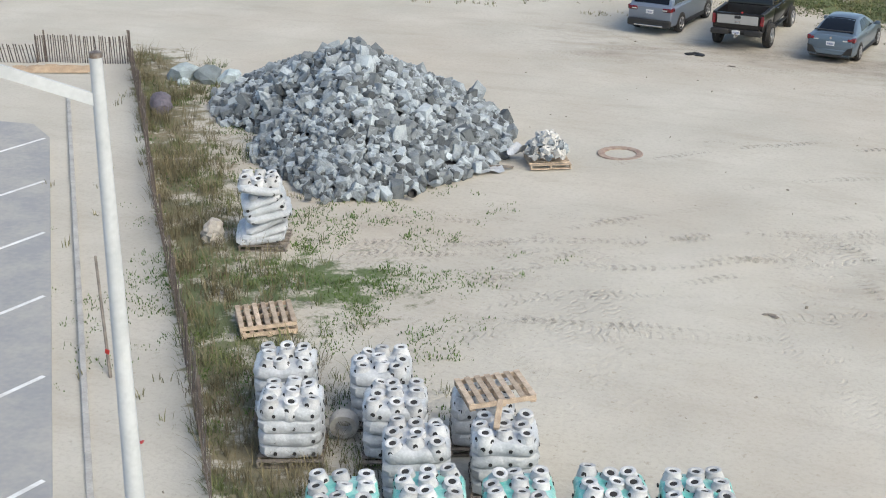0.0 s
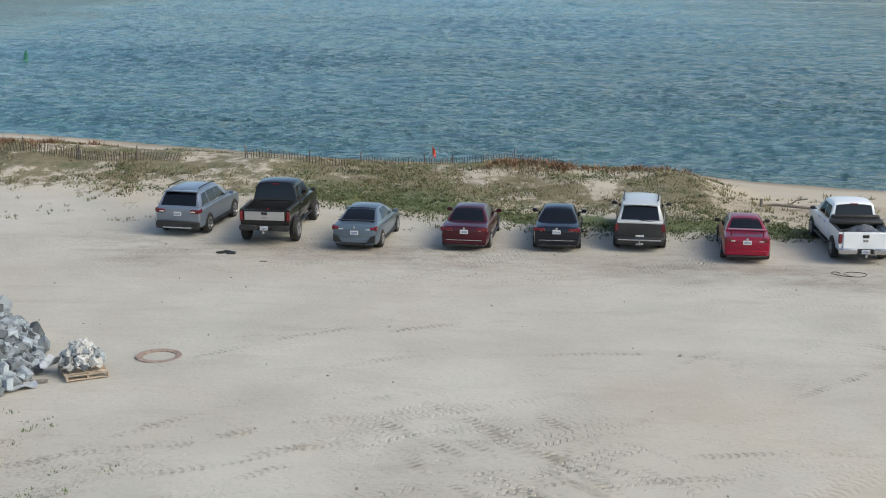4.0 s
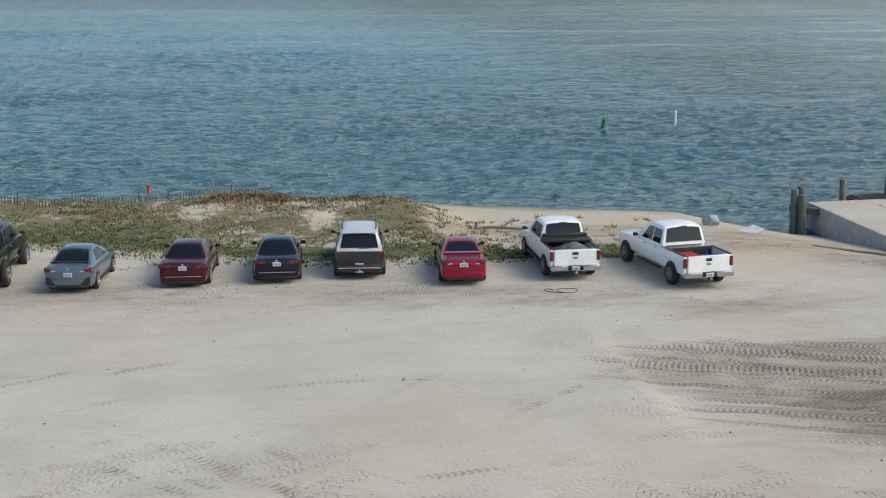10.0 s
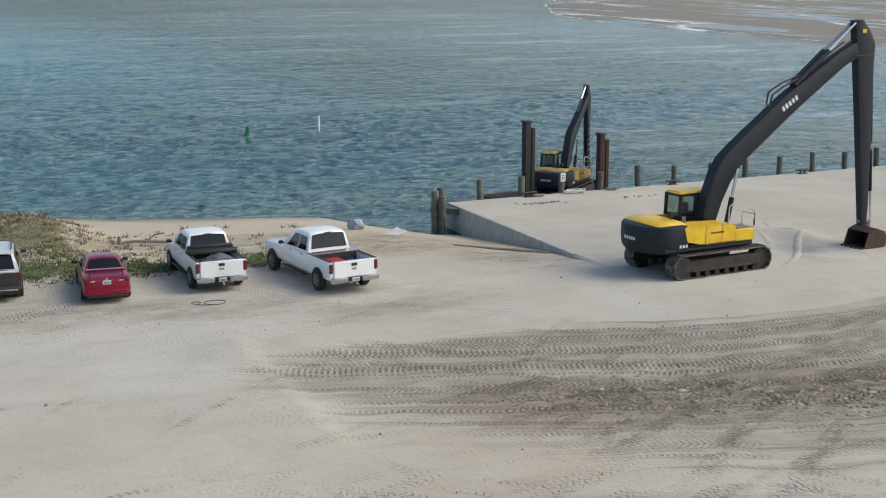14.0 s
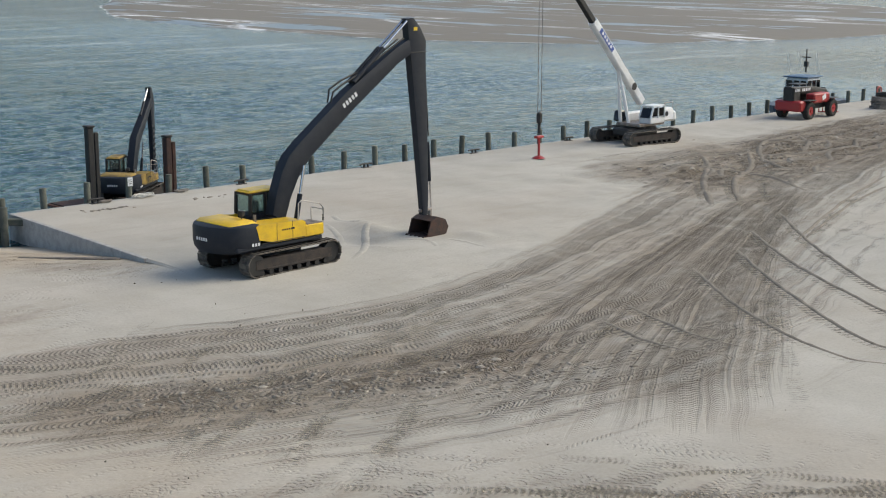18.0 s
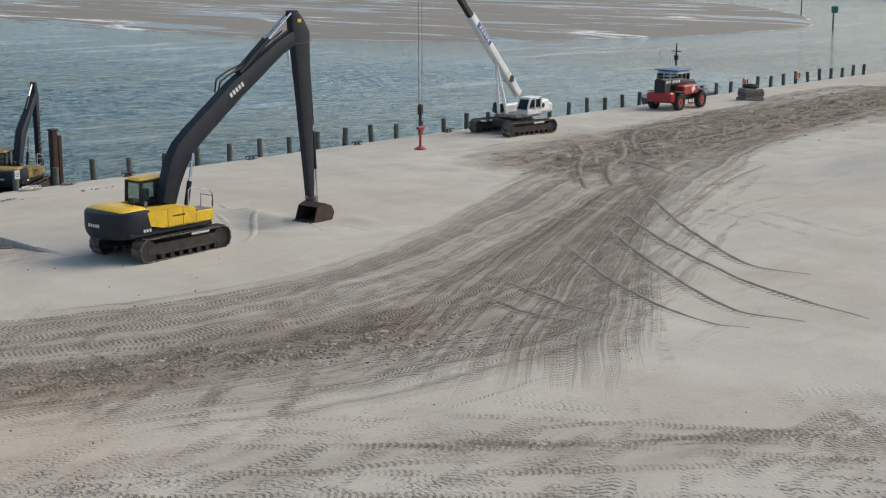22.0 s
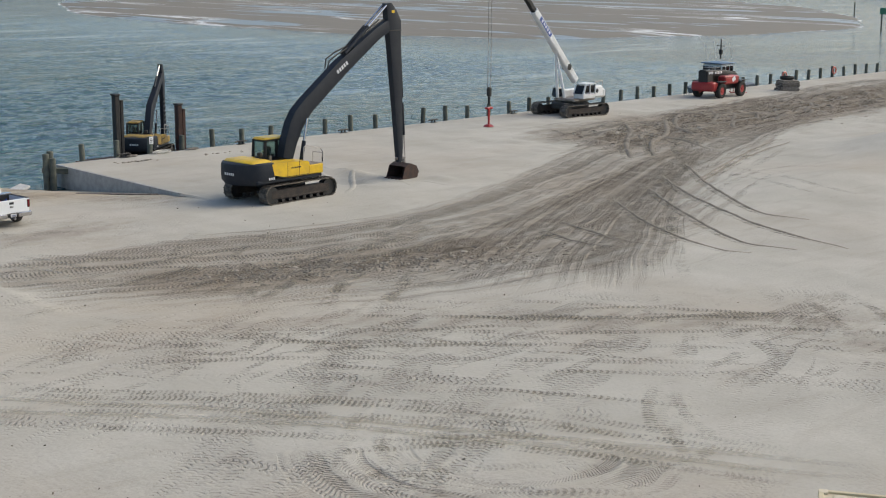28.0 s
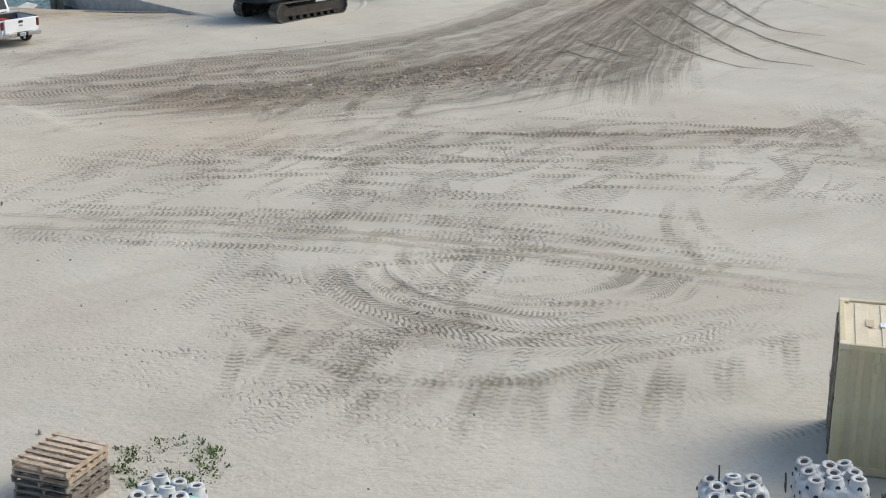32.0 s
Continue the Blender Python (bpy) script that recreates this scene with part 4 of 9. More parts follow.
def cabin(parent, paint, c, roof_mat=None, splits=(0.06, 0.50, 0.94), rearwin=(0.09, 0.91, 0.08, 0.9), glassm=None, name="roof", sunroof=False):
    """Roof and pillars as one rounded shell, with curved glass let into it."""
    glassm = glassm or GLASS
    at, ys, (yb0, yt0, yt1, yb1) = skin(c)
    vs = (-1, -0.9, -0.8, -0.7, -0.62, -0.59, -0.56, -0.53, -0.5, -0.4, -0.3, -0.15, 0, 0.15, 0.3, 0.4, 0.5, 0.53, 0.56, 0.59, 0.62, 0.7, 0.8, 0.9, 1)
    fine = sorted(set(ys + [(a + b) / 2 for a, b in zip(ys[:-1], ys[1:])]))
    rings = [[at(y, v) for v in vs] + [Vector((0, y, at(y, 1).z - 0.12))] for y in fine]
    part(name, Geo().loft(rings), roof_mat or paint, parent, smooth=50)
    half = 0.52 * min(1, (rearwin[1] - rearwin[0]) / 0.82)
    part("rear_window", patch(at, yb0 + rearwin[2] * (yt0 - yb0), yb0 + rearwin[3] * (yt0 - yb0), -half, half, 0.008, 5, 8), glassm, parent, "dark tinted rear window")
    part("windscreen", patch(at, yb1 - 0.9 * (yb1 - yt1), yb1 - 0.08 * (yb1 - yt1), -0.5, 0.5, 0.008, 5, 8), glassm, parent)
    for s in (-1, 1):
        for k, (u0, u1) in enumerate(zip(splits[:-1], splits[1:])):
            a, b = yb0 + (yb1 - yb0) * u0 + 0.03, yb0 + (yb1 - yb0) * u1 - 0.03
            first, last = k == 0, k == len(splits) - 2
            sl = (max(0.0, min(yt0 + 0.08 - a, 0.55 * (b - a))) if first else 0.0, -max(0.0, min(b - yt1 + 0.05, 0.55 * (b - a))) if last else 0.0)
            part("side_window", patch(at, a, b, 0.95 * s, 0.66 * s, 0.006, 5, 4, sl), glassm, parent)
    if sunroof:
        part("roof_glass", patch(at, yt0 + 0.35 * (yt1 - yt0), yt1 - 0.08 * (yt1 - yt0), -0.36, 0.36, 0.006, 3, 4), glassm, parent, "dark glass roof panel")


def plate(parent, y, z, x=0.0):
    ob = part("licence_plate", Geo().box((x, y, z), (0.31, 0.02, 0.155), 0.004), PLATE, parent, "white licence plate")
    g = Geo()
    for k in range(6):
        g.box((x - 0.105 + 0.042 * k, y - 0.012, z - 0.005), (0.026, 0.004, 0.07))
    part("plate_bars", g, PLATE_INK, ob)


def mirrors(parent, w, y, z, material):
    for s in (-1, 1):
        g = Geo().box((s * (w + 0.12), y, z), (0.2, 0.10, 0.14), 0.03)
        g.box((s * (w + 0.01), y + 0.02, z - 0.04), (0.10, 0.06, 0.05), 0.01)
        part("wing_mirror", g, material, parent)


def arches(parent, w, ys, r, lift=0.0):
    for y in ys:
        for s in (-1, 1):
            prof = [(y + (r * 1.14) * math.cos(PI * k / 12), lift + r + (r * 1.14) * math.sin(PI * k / 12)) for k in range(13)]
            prof += [(y - r * 1.10, lift + r * 0.62), (y + r * 1.10, lift + r * 0.62)]
            # flat black disc on the body side stands in for the shaded wheel well
            part("arch_shade", Geo().prism(prof, s * (w - 0.03) if s > 0 else -(w + 0.004), (w + 0.004) if s > 0 else -(w - 0.03), "x"), BLACK, parent)


def saloon(label, paint, x, y, yaw, L=4.55, W=0.90, H=1.46, belt=0.98, deck=1.02, kind="fast", wing=False, lamp="bar", trim=True, group="parked vehicles"):
    """A saloon or hatchback; kind fast: the rear glass runs down to a short tail."""
    car = thing("car", label, "car", group, pose(x, y, ground_z(x, y + 2), 0, 0, yaw))
    zb = 0.24
    tail = 0.62 if kind == "fast" else 0.85
    st = [(0.0, 0.86 * W, zb + 0.16, deck - 0.16), (0.05, 0.93 * W, zb + 0.05, deck - 0.03), (0.25, 0.985 * W, zb + 0.02, deck), (tail, W, zb, deck + 0.01), (1.3, W, zb - 0.02, belt + 0.03),
          (L * 0.5, W, zb - 0.03, belt), (L * 0.70, W, zb - 0.02, belt - 0.02), (L * 0.80, 0.99 * W, zb, belt - 0.08), (L * 0.93, 0.95 * W, zb + 0.02, belt - 0.22), (L * 0.985, 0.85 * W, zb + 0.06, belt - 0.34), (L, 0.7 * W, zb + 0.12, belt - 0.45)]
    part("body", Geo().loft([ring_at(*s) for s in st]), paint, car)
    yb0, yt0, yt1, yb1 = (0.42, 1.45, 2.35, 3.25) if kind == "fast" else (0.80, 1.50, 2.45, 3.30)
    k = L / 4.55
    cabin(car, paint, frustum(0.935 * W, 0.64 * W, belt + 0.0, H, yb0 * k, yt0 * k, yt1 * k, yb1 * k), splits=(0.26, 0.53, 0.84) if kind == "fast" else (0.14, 0.5, 0.86), rearwin=(0.04, 0.96, 0.04, 0.95) if kind == "fast" else (0.05, 0.95, 0.06, 0.95))
    part("bumper", Geo().box((0, 0.03, zb + 0.17), (1.74 * W, 0.12, 0.24), 0.05), paint, car)
    part("bumper_lip", Geo().box((0, 0.02, zb + 0.03), (1.66 * W, 0.13, 0.10), 0.03), BLACK, car)
    if kind == "fast":
        part("tail_spoiler", Geo().box((0, 0.42 * k, deck + 0.10), (1.62 * W, 0.10, 0.04), 0.015), BLACK, car, "black strip spoiler across the glass")
        for s in (-1, 1):
            part("bumper_vent", Geo().prism([(s * 0.52 * W, zb + 0.10), (s * 0.90 * W, zb + 0.12), (s * 0.92 * W, zb + 0.40), (s * 0.72 * W, zb + 0.34)], -0.045, 0.05, "y"), BLACK, car, "black bumper corner vent")
            part("vent_trim", Geo().box((s * 0.68 * W, -0.045, zb + 0.06), (0.34 * W, 0.02, 0.03), 0.008), paint, car)
    elif trim:
        part("bumper_strip", Geo().box((0, -0.035, zb + 0.24), (1.5 * W, 0.02, 0.03), 0.006), CHROME, car, "bright strip along the bumper")
    for s in (-1, 1):
        g = Geo()
        if lamp == "bar":
            g.box((s * (0.78 if kind == "fast" else 0.70) * W, 0.03, deck - 0.14), ((0.20 if kind == "fast" else 0.42) * W, 0.09, 0.12), 0.03, mat=Matrix.Rotation(s * radians(8), 4, "Z"))
            g.box((s * 0.90 * W, 0.15, deck - 0.14), (0.16, 0.26, 0.18), 0.03)
        else:
            g.box((s * 0.76 * W, 0.04, deck - 0.14), (0.30 * W, 0.10, 0.16), 0.03)
        part("tail_lamp", g, LAMP_RED, car, "red tail lamp")
    for s in (-1, 1):
        part("reversing_lamp", Geo().box((s * 0.60 * W, 0.01, deck - 0.17), (0.20 * W, 0.05, 0.045), 0.01), LAMP_CLEAR, car)
    part("badge", Geo().cyl((0, 0.03, deck - 0.09), (0, -0.01, deck - 0.09), 0.055, 0.05, 12), CHROME, car)
    plate(car, -0.005, deck - (0.30 if kind == "fast" else 0.22) if kind != "low" else 0.55)
    r, yr, yf = 0.325, 0.92 * k, (0.92 + 2.70) * k
    arches(car, W, (yr, yf), r)
    for s in (-1, 1):
        for yy in (yr, yf):
            wheel(car, s * (W - 0.075), yy, r, 0.22)
        for yy in (1.75, 2.65):
            part("door_handle", Geo().box((s * (W + 0.005), yy * k, belt - 0.12), (0.03, 0.17, 0.03), 0.008), paint, car)
        g = Geo().box((s * 0.985 * W, L * 0.5, zb + 0.03), (0.06, 2.0 * k, 0.12), 0.02)
        part("sill", g, BLACK, car)
        part("exhaust", Geo().cyl((s * 0.55 * W, -0.02, zb + 0.05), (s * 0.55 * W, 0.15, zb + 0.05), 0.035, n=10), STEEL, car)
    mirrors(car, W * 0.96, 2.95 * k, belt + 0.06, paint if trim else BLACK)
    if wing:
        g = Geo().box((0, 0.20, deck + 0.24), (1.66 * W, 0.24, 0.035), 0.012)
        for s in (-1, 1):
            g.box((s * 0.68 * W, 0.22, deck + 0.12), (0.04, 0.18, 0.24), 0.01)
        part("rear_wing", g, paint, car, "tall boot-lid wing")
    return car


def suv(label, paint, x, y, yaw, L=4.9, W=0.98, H=1.80, belt=1.15, rails=True, clad=False, lower=None, rear_low=None):
    car = thing("sport_utility_vehicle", label, "car", "parked vehicles", pose(x, y, ground_z(x, y + 2), 0, 0, yaw))
    zb = 0.34
    st = [(0.0, 0.88 * W, zb + 0.12, belt - 0.08), (0.06, 0.95 * W, zb + 0.03, belt), (0.4, W, zb, belt + 0.01), (1.6, W, zb, belt), (L * 0.5, W, zb, belt), (L * 0.68, W, zb, belt - 0.02), (L * 0.78, W, zb, belt - 0.05),
          (L * 0.93, 0.96 * W, zb + 0.02, belt - 0.14), (L * 0.985, 0.88 * W, zb + 0.08, belt - 0.28), (L, 0.75 * W, zb + 0.14, belt - 0.42)]
    part("body", Geo().loft([ring_at(*s) for s in st]), lower or paint, car)
    yb1 = L * 0.72
    cabin(car, paint, frustum(0.955 * W, 0.74 * W, belt - 0.01, H, 0.08, 0.42 if clad else 0.62, L * 0.50, yb1), splits=(0.07, 0.30, 0.55, 0.86), rearwin=(0.05, 0.95, 0.10, 0.80))
    part("roof_spoiler", Geo().box((0, 0.34 if clad else 0.50, H - 0.06), (1.40 * W, 0.26, 0.05), 0.02), paint, car)
    if lower:
        part("tailgate_band", Geo().box((0, 0.035, belt - 0.02), (1.8 * W, 0.09, 0.10), 0.03), paint, car)
    part("bumper", Geo().box((0, -0.01, zb + 0.12), (1.88 * W, 0.2, 0.30), 0.05), BLACK, car)
    part("bumper_strip", Geo().box((0, -0.115, zb + (0.03 if not clad else 0.16)), (1.25 * W if not clad else 1.7 * W, 0.03, 0.06), 0.01), CHROME, car, "silver bumper strip")
    for s in (-1, 1):
        g = Geo()
        if clad:
            g.box((s * 0.90 * W, 0.04, belt - 0.22), (0.14, 0.10, 0.30), 0.02)
        else:
            g.box((s * 0.74 * W, 0.01, belt - 0.14), (0.40 * W, 0.09, 0.16), 0.03)
            g.box((s * 0.95 * W, 0.14, belt - 0.12), (0.06, 0.25, 0.16), 0.02)
        part("tail_lamp", g, LAMP_RED, car, "red tail lamp")
        if not clad:
            part("reversing_lamp", Geo().box((s * 0.66 * W, -0.04, belt - 0.15), (0.2, 0.03, 0.05), 0.01), LAMP_CLEAR, car)
    plate(car, -0.02, belt - 0.24 if not clad else 0.60)
    r, yr, yf = 0.38, 0.98, L - 0.98
    arches(car, W, (yr, yf), r)
    for s in (-1, 1):
        for yy in (yr, yf):
            wheel(car, s * (W - 0.09), yy, r, 0.25)
        if rails:
            part("roof_rail", Geo().tube([(s * 0.66 * W, 0.75, H + 0.01), (s * 0.68 * W, 0.9, H + 0.07), (s * 0.68 * W, L * 0.46, H + 0.07), (s * 0.66 * W, L * 0.49, H + 0.01)], 0.025), BLACK, car)
        part("sill", Geo().box((s * 0.985 * W, L * 0.5, zb + 0.02), (0.07, L * 0.42, 0.16), 0.02), BLACK, car)
    mirrors(car, W, L * 0.66, belt + 0.08, BLACK if clad else paint)
    if clad:
        part("wiper", Geo().box((0.25, 0.06, belt + 0.05), (0.5, 0.02, 0.025), 0.005, mat=Matrix.Rotation(radians(6), 4, "Y")), BLACK, car)
        part("tow_hitch", Geo().box((0, -0.12, 0.36), (0.3, 0.2, 0.08), 0.02).cyl((0, -0.22, 0.38), (0, -0.22, 0.50), 0.03), CHROME, car)
    return car


def pickup(label, paint, x, y, yaw, L=5.8, W=1.0, H=1.95, lift=0.0, tail=None, crew=True, rear_bumper=CHROME, roof_mat=None, bed_len=1.75, toolbox=False, cover=False):
    """A pickup truck: hollow bed, cab, bonnet."""
    car = thing("pickup_truck", label, "pickup truck", "parked vehicles", pose(x, y, ground_z(x, y + 2), 0, 0, yaw))
    zb, belt = 0.50 + lift, 1.22 + lift
    H += lift
    y0 = 0.12
    y1 = y0 + bed_len
    # bed
    for s in (-1, 1):
        prof = [(-0.0, zb), (0.06, belt - 0.06), (0.03, belt), (-0.10, belt), (-0.12, zb + 0.2)]
        g = Geo().loft([[(s * (W - 0.06 + px), yy, pz) for px, pz in prof] for yy in (y0, y0 + 0.1, y1 - 0.05, y1)])
        part("bed_side", g, paint, car)
        part("bed_rail", Geo().box((s * (W - 0.09), (y0 + y1) / 2, belt + 0.012), (0.13, bed_len, 0.03), 0.01), BLACK, car)
    g = Geo().box((0, (y0 + y1) / 2, zb + 0.17), (2 * W - 0.3, bed_len, 0.06), 0.01)
    for k in range(9):
        g.box((-W + 0.28 + k * (2 * W - 0.56) / 8, (y0 + y1) / 2, zb + 0.21), (0.06, bed_len - 0.06, 0.02))
    part("bed_floor", g, BLACK, car, "black ribbed bed liner")
    part("bed_front", Geo().box((0, y1 - 0.03, zb + 0.42), (2 * W - 0.26, 0.06, 0.6), 0.01), BLACK, car)
    tg = part("tailgate", Geo().box((0, y0 - 0.02, (zb + belt) / 2 + 0.05), (2 * W - 0.34, 0.09, belt - zb - 0.08), 0.025), paint, car)
    if tail:
        part("tailgate_panel", Geo().box((0, y0 - 0.045, belt - 0.24), (2 * W - 0.40, 0.06, 0.36), 0.02), tail, tg, "silver upper tailgate panel")
    part("tailgate_handle", Geo().box((0, y0 - 0.075, belt - 0.14), (0.24, 0.03, 0.11), 0.01), BLACK, tg)
    part("badge", Geo().box((0, y0 - 0.072, belt - 0.31), (0.20, 0.02, 0.07), 0.02), CHROME, tg)
    for s in (-1, 1):
        part("tail_lamp", Geo().box((s * (W - 0.075), y0, belt - 0.25), (0.14, 0.12, 0.38), 0.03), LAMP_RED, car, "red tail lamp")
    # cab and bonnet
    cl = 2.25 if crew else 1.75
    c1 = y1 + cl
    st = [(y1 + 0.03, W * 0.97, zb, belt), (y1 + 0.1, W, zb, belt + 0.01), (c1 - 0.3, W, zb, belt), (c1, W, zb, belt - 0.02), (c1 + 0.2, W, zb + 0.02, belt - 0.04), (L - 0.35, 0.98 * W, zb + 0.05, belt - 0.10), (L - 0.08, 0.94 * W, zb + 0.1, belt - 0.2), (L, 0.88 * W, zb + 0.12, belt - 0.35)]
    part("cab_body", Geo().loft([ring_at(*s) for s in st]), paint, car)
    cabin(car, paint, frustum(0.955 * W, 0.78 * W, belt - 0.01, H, y1 + 0.05, y1 + 0.22, y1 + cl * 0.64, c1 + 0.15), roof_mat=roof_mat, splits=(0.06, 0.36, 0.80) if crew else (0.06, 0.25, 0.78), rearwin=(0.09, 0.91, 0.16, 0.86))
    part("brake_lamp", Geo().box((0, y1 + 0.17, H - 0.07), (0.3, 0.03, 0.05), 0.01), LAMP_RED, car)
    # bumper, hitch, plate
    for s in (-1, 1):
        part("bumper_end", Geo().box((s * 0.64 * W, 0.0, zb + 0.02), (0.70 * W, 0.18, 0.22), 0.04), rear_bumper, car)
    part("bumper_step", Geo().box((0, 0.02, zb + 0.06), (0.62 * W, 0.16, 0.10), 0.02), BLACK, car)
    part("tow_hitch", Geo().box((0, -0.06, zb - 0.13), (0.09, 0.3, 0.08), 0.01).cyl((0, -0.18, zb - 0.09), (0, -0.18, zb + 0.02), 0.03), CHROME, car)
    plate(car, -0.075, zb + 0.02)
    r = 0.40 + lift * 0.35
    yr, yf = 1.18, L - 0.95
    arches(car, W, (yr, yf), r, lift * 0.3)
    for s in (-1, 1):
        for yy in (yr, yf):
            wheel(car, s * (W - 0.10 + lift * 0.35), yy, r, 0.28 + lift * 0.15, rimr=0.6, spokes=6)
        part("running_board", Geo().box((s * (W - 0.02), y1 + cl * 0.5, zb - 0.10), (0.14, cl, 0.05), 0.015), BLACK, car)
        for yy in ([y1 + 0.45, y1 + 1.45] if crew else [y1 + 0.9]):
            part("door_handle", Geo().box((s * (W + 0.005), yy, belt - 0.10), (0.035, 0.19, 0.035), 0.01), CHROME, car)
    part("chassis", Geo().box((0, L * 0.5, zb - 0.06), (0.9, L - 0.7, 0.2), 0.03), BLACK, car)
    mirrors(car, W + 0.05, c1 - 0.28, belt + 0.14, BLACK)
    if cover:
        part("bed_cover", Geo().box((0, y1 - 0.38, belt + 0.10), (2 * W - 0.06, 0.66, 0.16), 0.05).box((0, y1 - 0.12, belt + 0.22), (2 * W - 0.16, 0.16, 0.16), 0.05), BLACK, car, "black folded bed cover")
    if toolbox:
        part("toolbox", Geo().box((0, y1 - 0.34, belt - 0.16), (2 * W - 0.3, 0.5, 0.38), 0.02), BLACK, car)
        part("toolbox_lid", Geo().box((0, y1 - 0.40, belt + 0.05), (2 * W - 0.02, 0.36, 0.06), 0.012), CHROME, car, "white toolbox across the bed")
    return car


def paint(name, col, metal=0.35, dirt=0.6):
    m = mat(name, col, 0.30, metal, col2=tuple(c * 0.85 + 0.0015 for c in col), scale=1.4, coat=0.8, mixed=dirt)
    m.node_tree.nodes["Principled BSDF"].inputs["Specular IOR Level"].default_value = 0.08
    return m


SILVERBLUE = paint("silver_blue_paint", (0.20, 0.235, 0.29), 0.5)
GRAPHITE = paint("black_brown_paint", (0.006, 0.006, 0.0065), 0.1)
SILVER = paint("silver_paint", (0.42, 0.42, 0.42), 0.6)
BLUEGREY = paint("blue_grey_paint", (0.115, 0.155, 0.195), 0.4)
MAROON = paint("maroon_paint", (0.050, 0.002, 0.009), 0.0)
NAVY = paint("black_navy_paint", (0.004, 0.005, 0.013), 0.0)
OFFWHITE = paint("silver_white_paint", (0.55, 0.56, 0.56), 0.2)
SCARLET = paint("red_paint", (0.25, 0.004, 0.026), 0.15)
TRUCKWHITE = paint("fleet_white_paint", (0.76, 0.77, 0.78), 0.0, 0.35)
CLADDING = mat("grey_cladding", (0.020, 0.021, 0.022), 0.6, col2=(0.032, 0.032, 0.031), scale=3)

suv("silver-blue sport utility vehicle parked on sand", SILVERBLUE, -13.45, 56.6, -9)
black_truck = pickup("lifted black pickup truck with silver tailgate and open bed", GRAPHITE, -9.72, 55.1, -4, L=5.7, lift=0.22, tail=SILVER, rear_bumper=BLACK)
saloon("blue-grey hatchback car with black rear glass", BLUEGREY, -6.15, 54.5, -8)
saloon("dark maroon saloon car with tinted rear window", MAROON, -1.95, 54.75, -6, L=4.8, W=0.92, kind="boot")
saloon("black saloon car with wide red tail lamps", NAVY, 1.60, 54.85, -4, kind="boot")
suv("silver-white utility wagon with dark grey lower cladding", OFFWHITE, 4.80, 55.15, -6, L=5.1, W=0.98, H=1.88, belt=1.18, clad=True, lower=CLADDING)
saloon("red sports saloon with tall boot wing", SCARLET, 8.62, 53.4, -5, kind="boot", wing=True, L=4.5, W=0.88, lamp="box", trim=False)
white_truck = pickup("white extended-cab pickup truck with sheeted load", TRUCKWHITE, 13.0, 53.5, 0, L=5.75, crew=True, bed_len=1.9, cover=True)
hd_truck = pickup("large white crew-cab pickup truck with red and blue load", TRUCKWHITE, 17.6, 51.3, 8, L=6.3, W=1.03, H=2.0, lift=0.06, bed_len=2.0, toolbox=True)


def on_bed(truck, name, g, m, label, category, loc):
    """Loose load: stands on the bed, but is a thing of its own."""
    ob = part(name, g, m)
    ob.matrix_basis = truck.matrix_basis @ pose(*loc)
    return tagged(ob, label, category)


CANRED = mat("red_plastic", (0.42, 0.02, 0.018), 0.45, scale=5)
BLUEP = mat("blue_plastic", (0.03, 0.08, 0.33), 0.5, scale=5)
SHEET = mat("grey_sheeting", (0.15, 0.155, 0.165), 0.25, col2=(0.05, 0.052, 0.056), scale=6, bump=0.6, bscale=14)
HOSE = mat("pale_hose", (0.55, 0.53, 0.48), 0.6)
on_bed(black_truck, "fuel_can", Geo().box((0, 0, 0.15), (0.22, 0.30, 0.30), 0.04).cyl((0, 0.08, 0.3), (0, 0.12, 0.38), 0.03), CANRED, "red plastic fuel can in the truck bed", "fuel can", (-0.05, 0.75, 0.95))
on_bed(black_truck, "hose", Geo().tube([(0.5 * math.cos(a) * 0.5, 0.3 * math.sin(a), 0.02 + 0.02 * a) for a in [k * 0.5 for k in range(22)]], 0.02), HOSE, "pale coiled hose lying in the truck bed", "hose", (0.3, 0.9, 0.95))
g = Geo()
rng = random.Random(4)
rows = []
for i in range(9):
    rows.append([((k - 5) * 0.15, (i - 4) * 0.16, 0.05 + 0.42 * math.exp(-((k - 5) / 4) ** 2 - ((i - 4) / 3.6) ** 2) + rng.uniform(-0.05, 0.05)) for k in range(11)])
g.loft(rows, closed=False, caps=False)
on_bed(white_truck, "tarpaulin", g, SHEET, "grey plastic sheet heaped over a load", "tarpaulin", (0.1, 0.85, 0.92))
on_bed(hd_truck, "crate", Geo().box((0, 0, 0.16), (0.85, 0.8, 0.32), 0.03).box((0, 0, 0.33), (0.9, 0.85, 0.04), 0.01), CANRED, "red plastic crate in the truck bed", "crate", (-0.42, 1.2, 0.8))
on_bed(hd_truck, "fuel_can", Geo().box((0, 0, 0.13), (0.4, 0.6, 0.26), 0.05).cyl((0.1, 0.2, 0.26), (0.1, 0.22, 0.34), 0.04), BLUEP, "blue plastic drum lying in the truck bed", "container", (0.45, 1.1, 0.8))

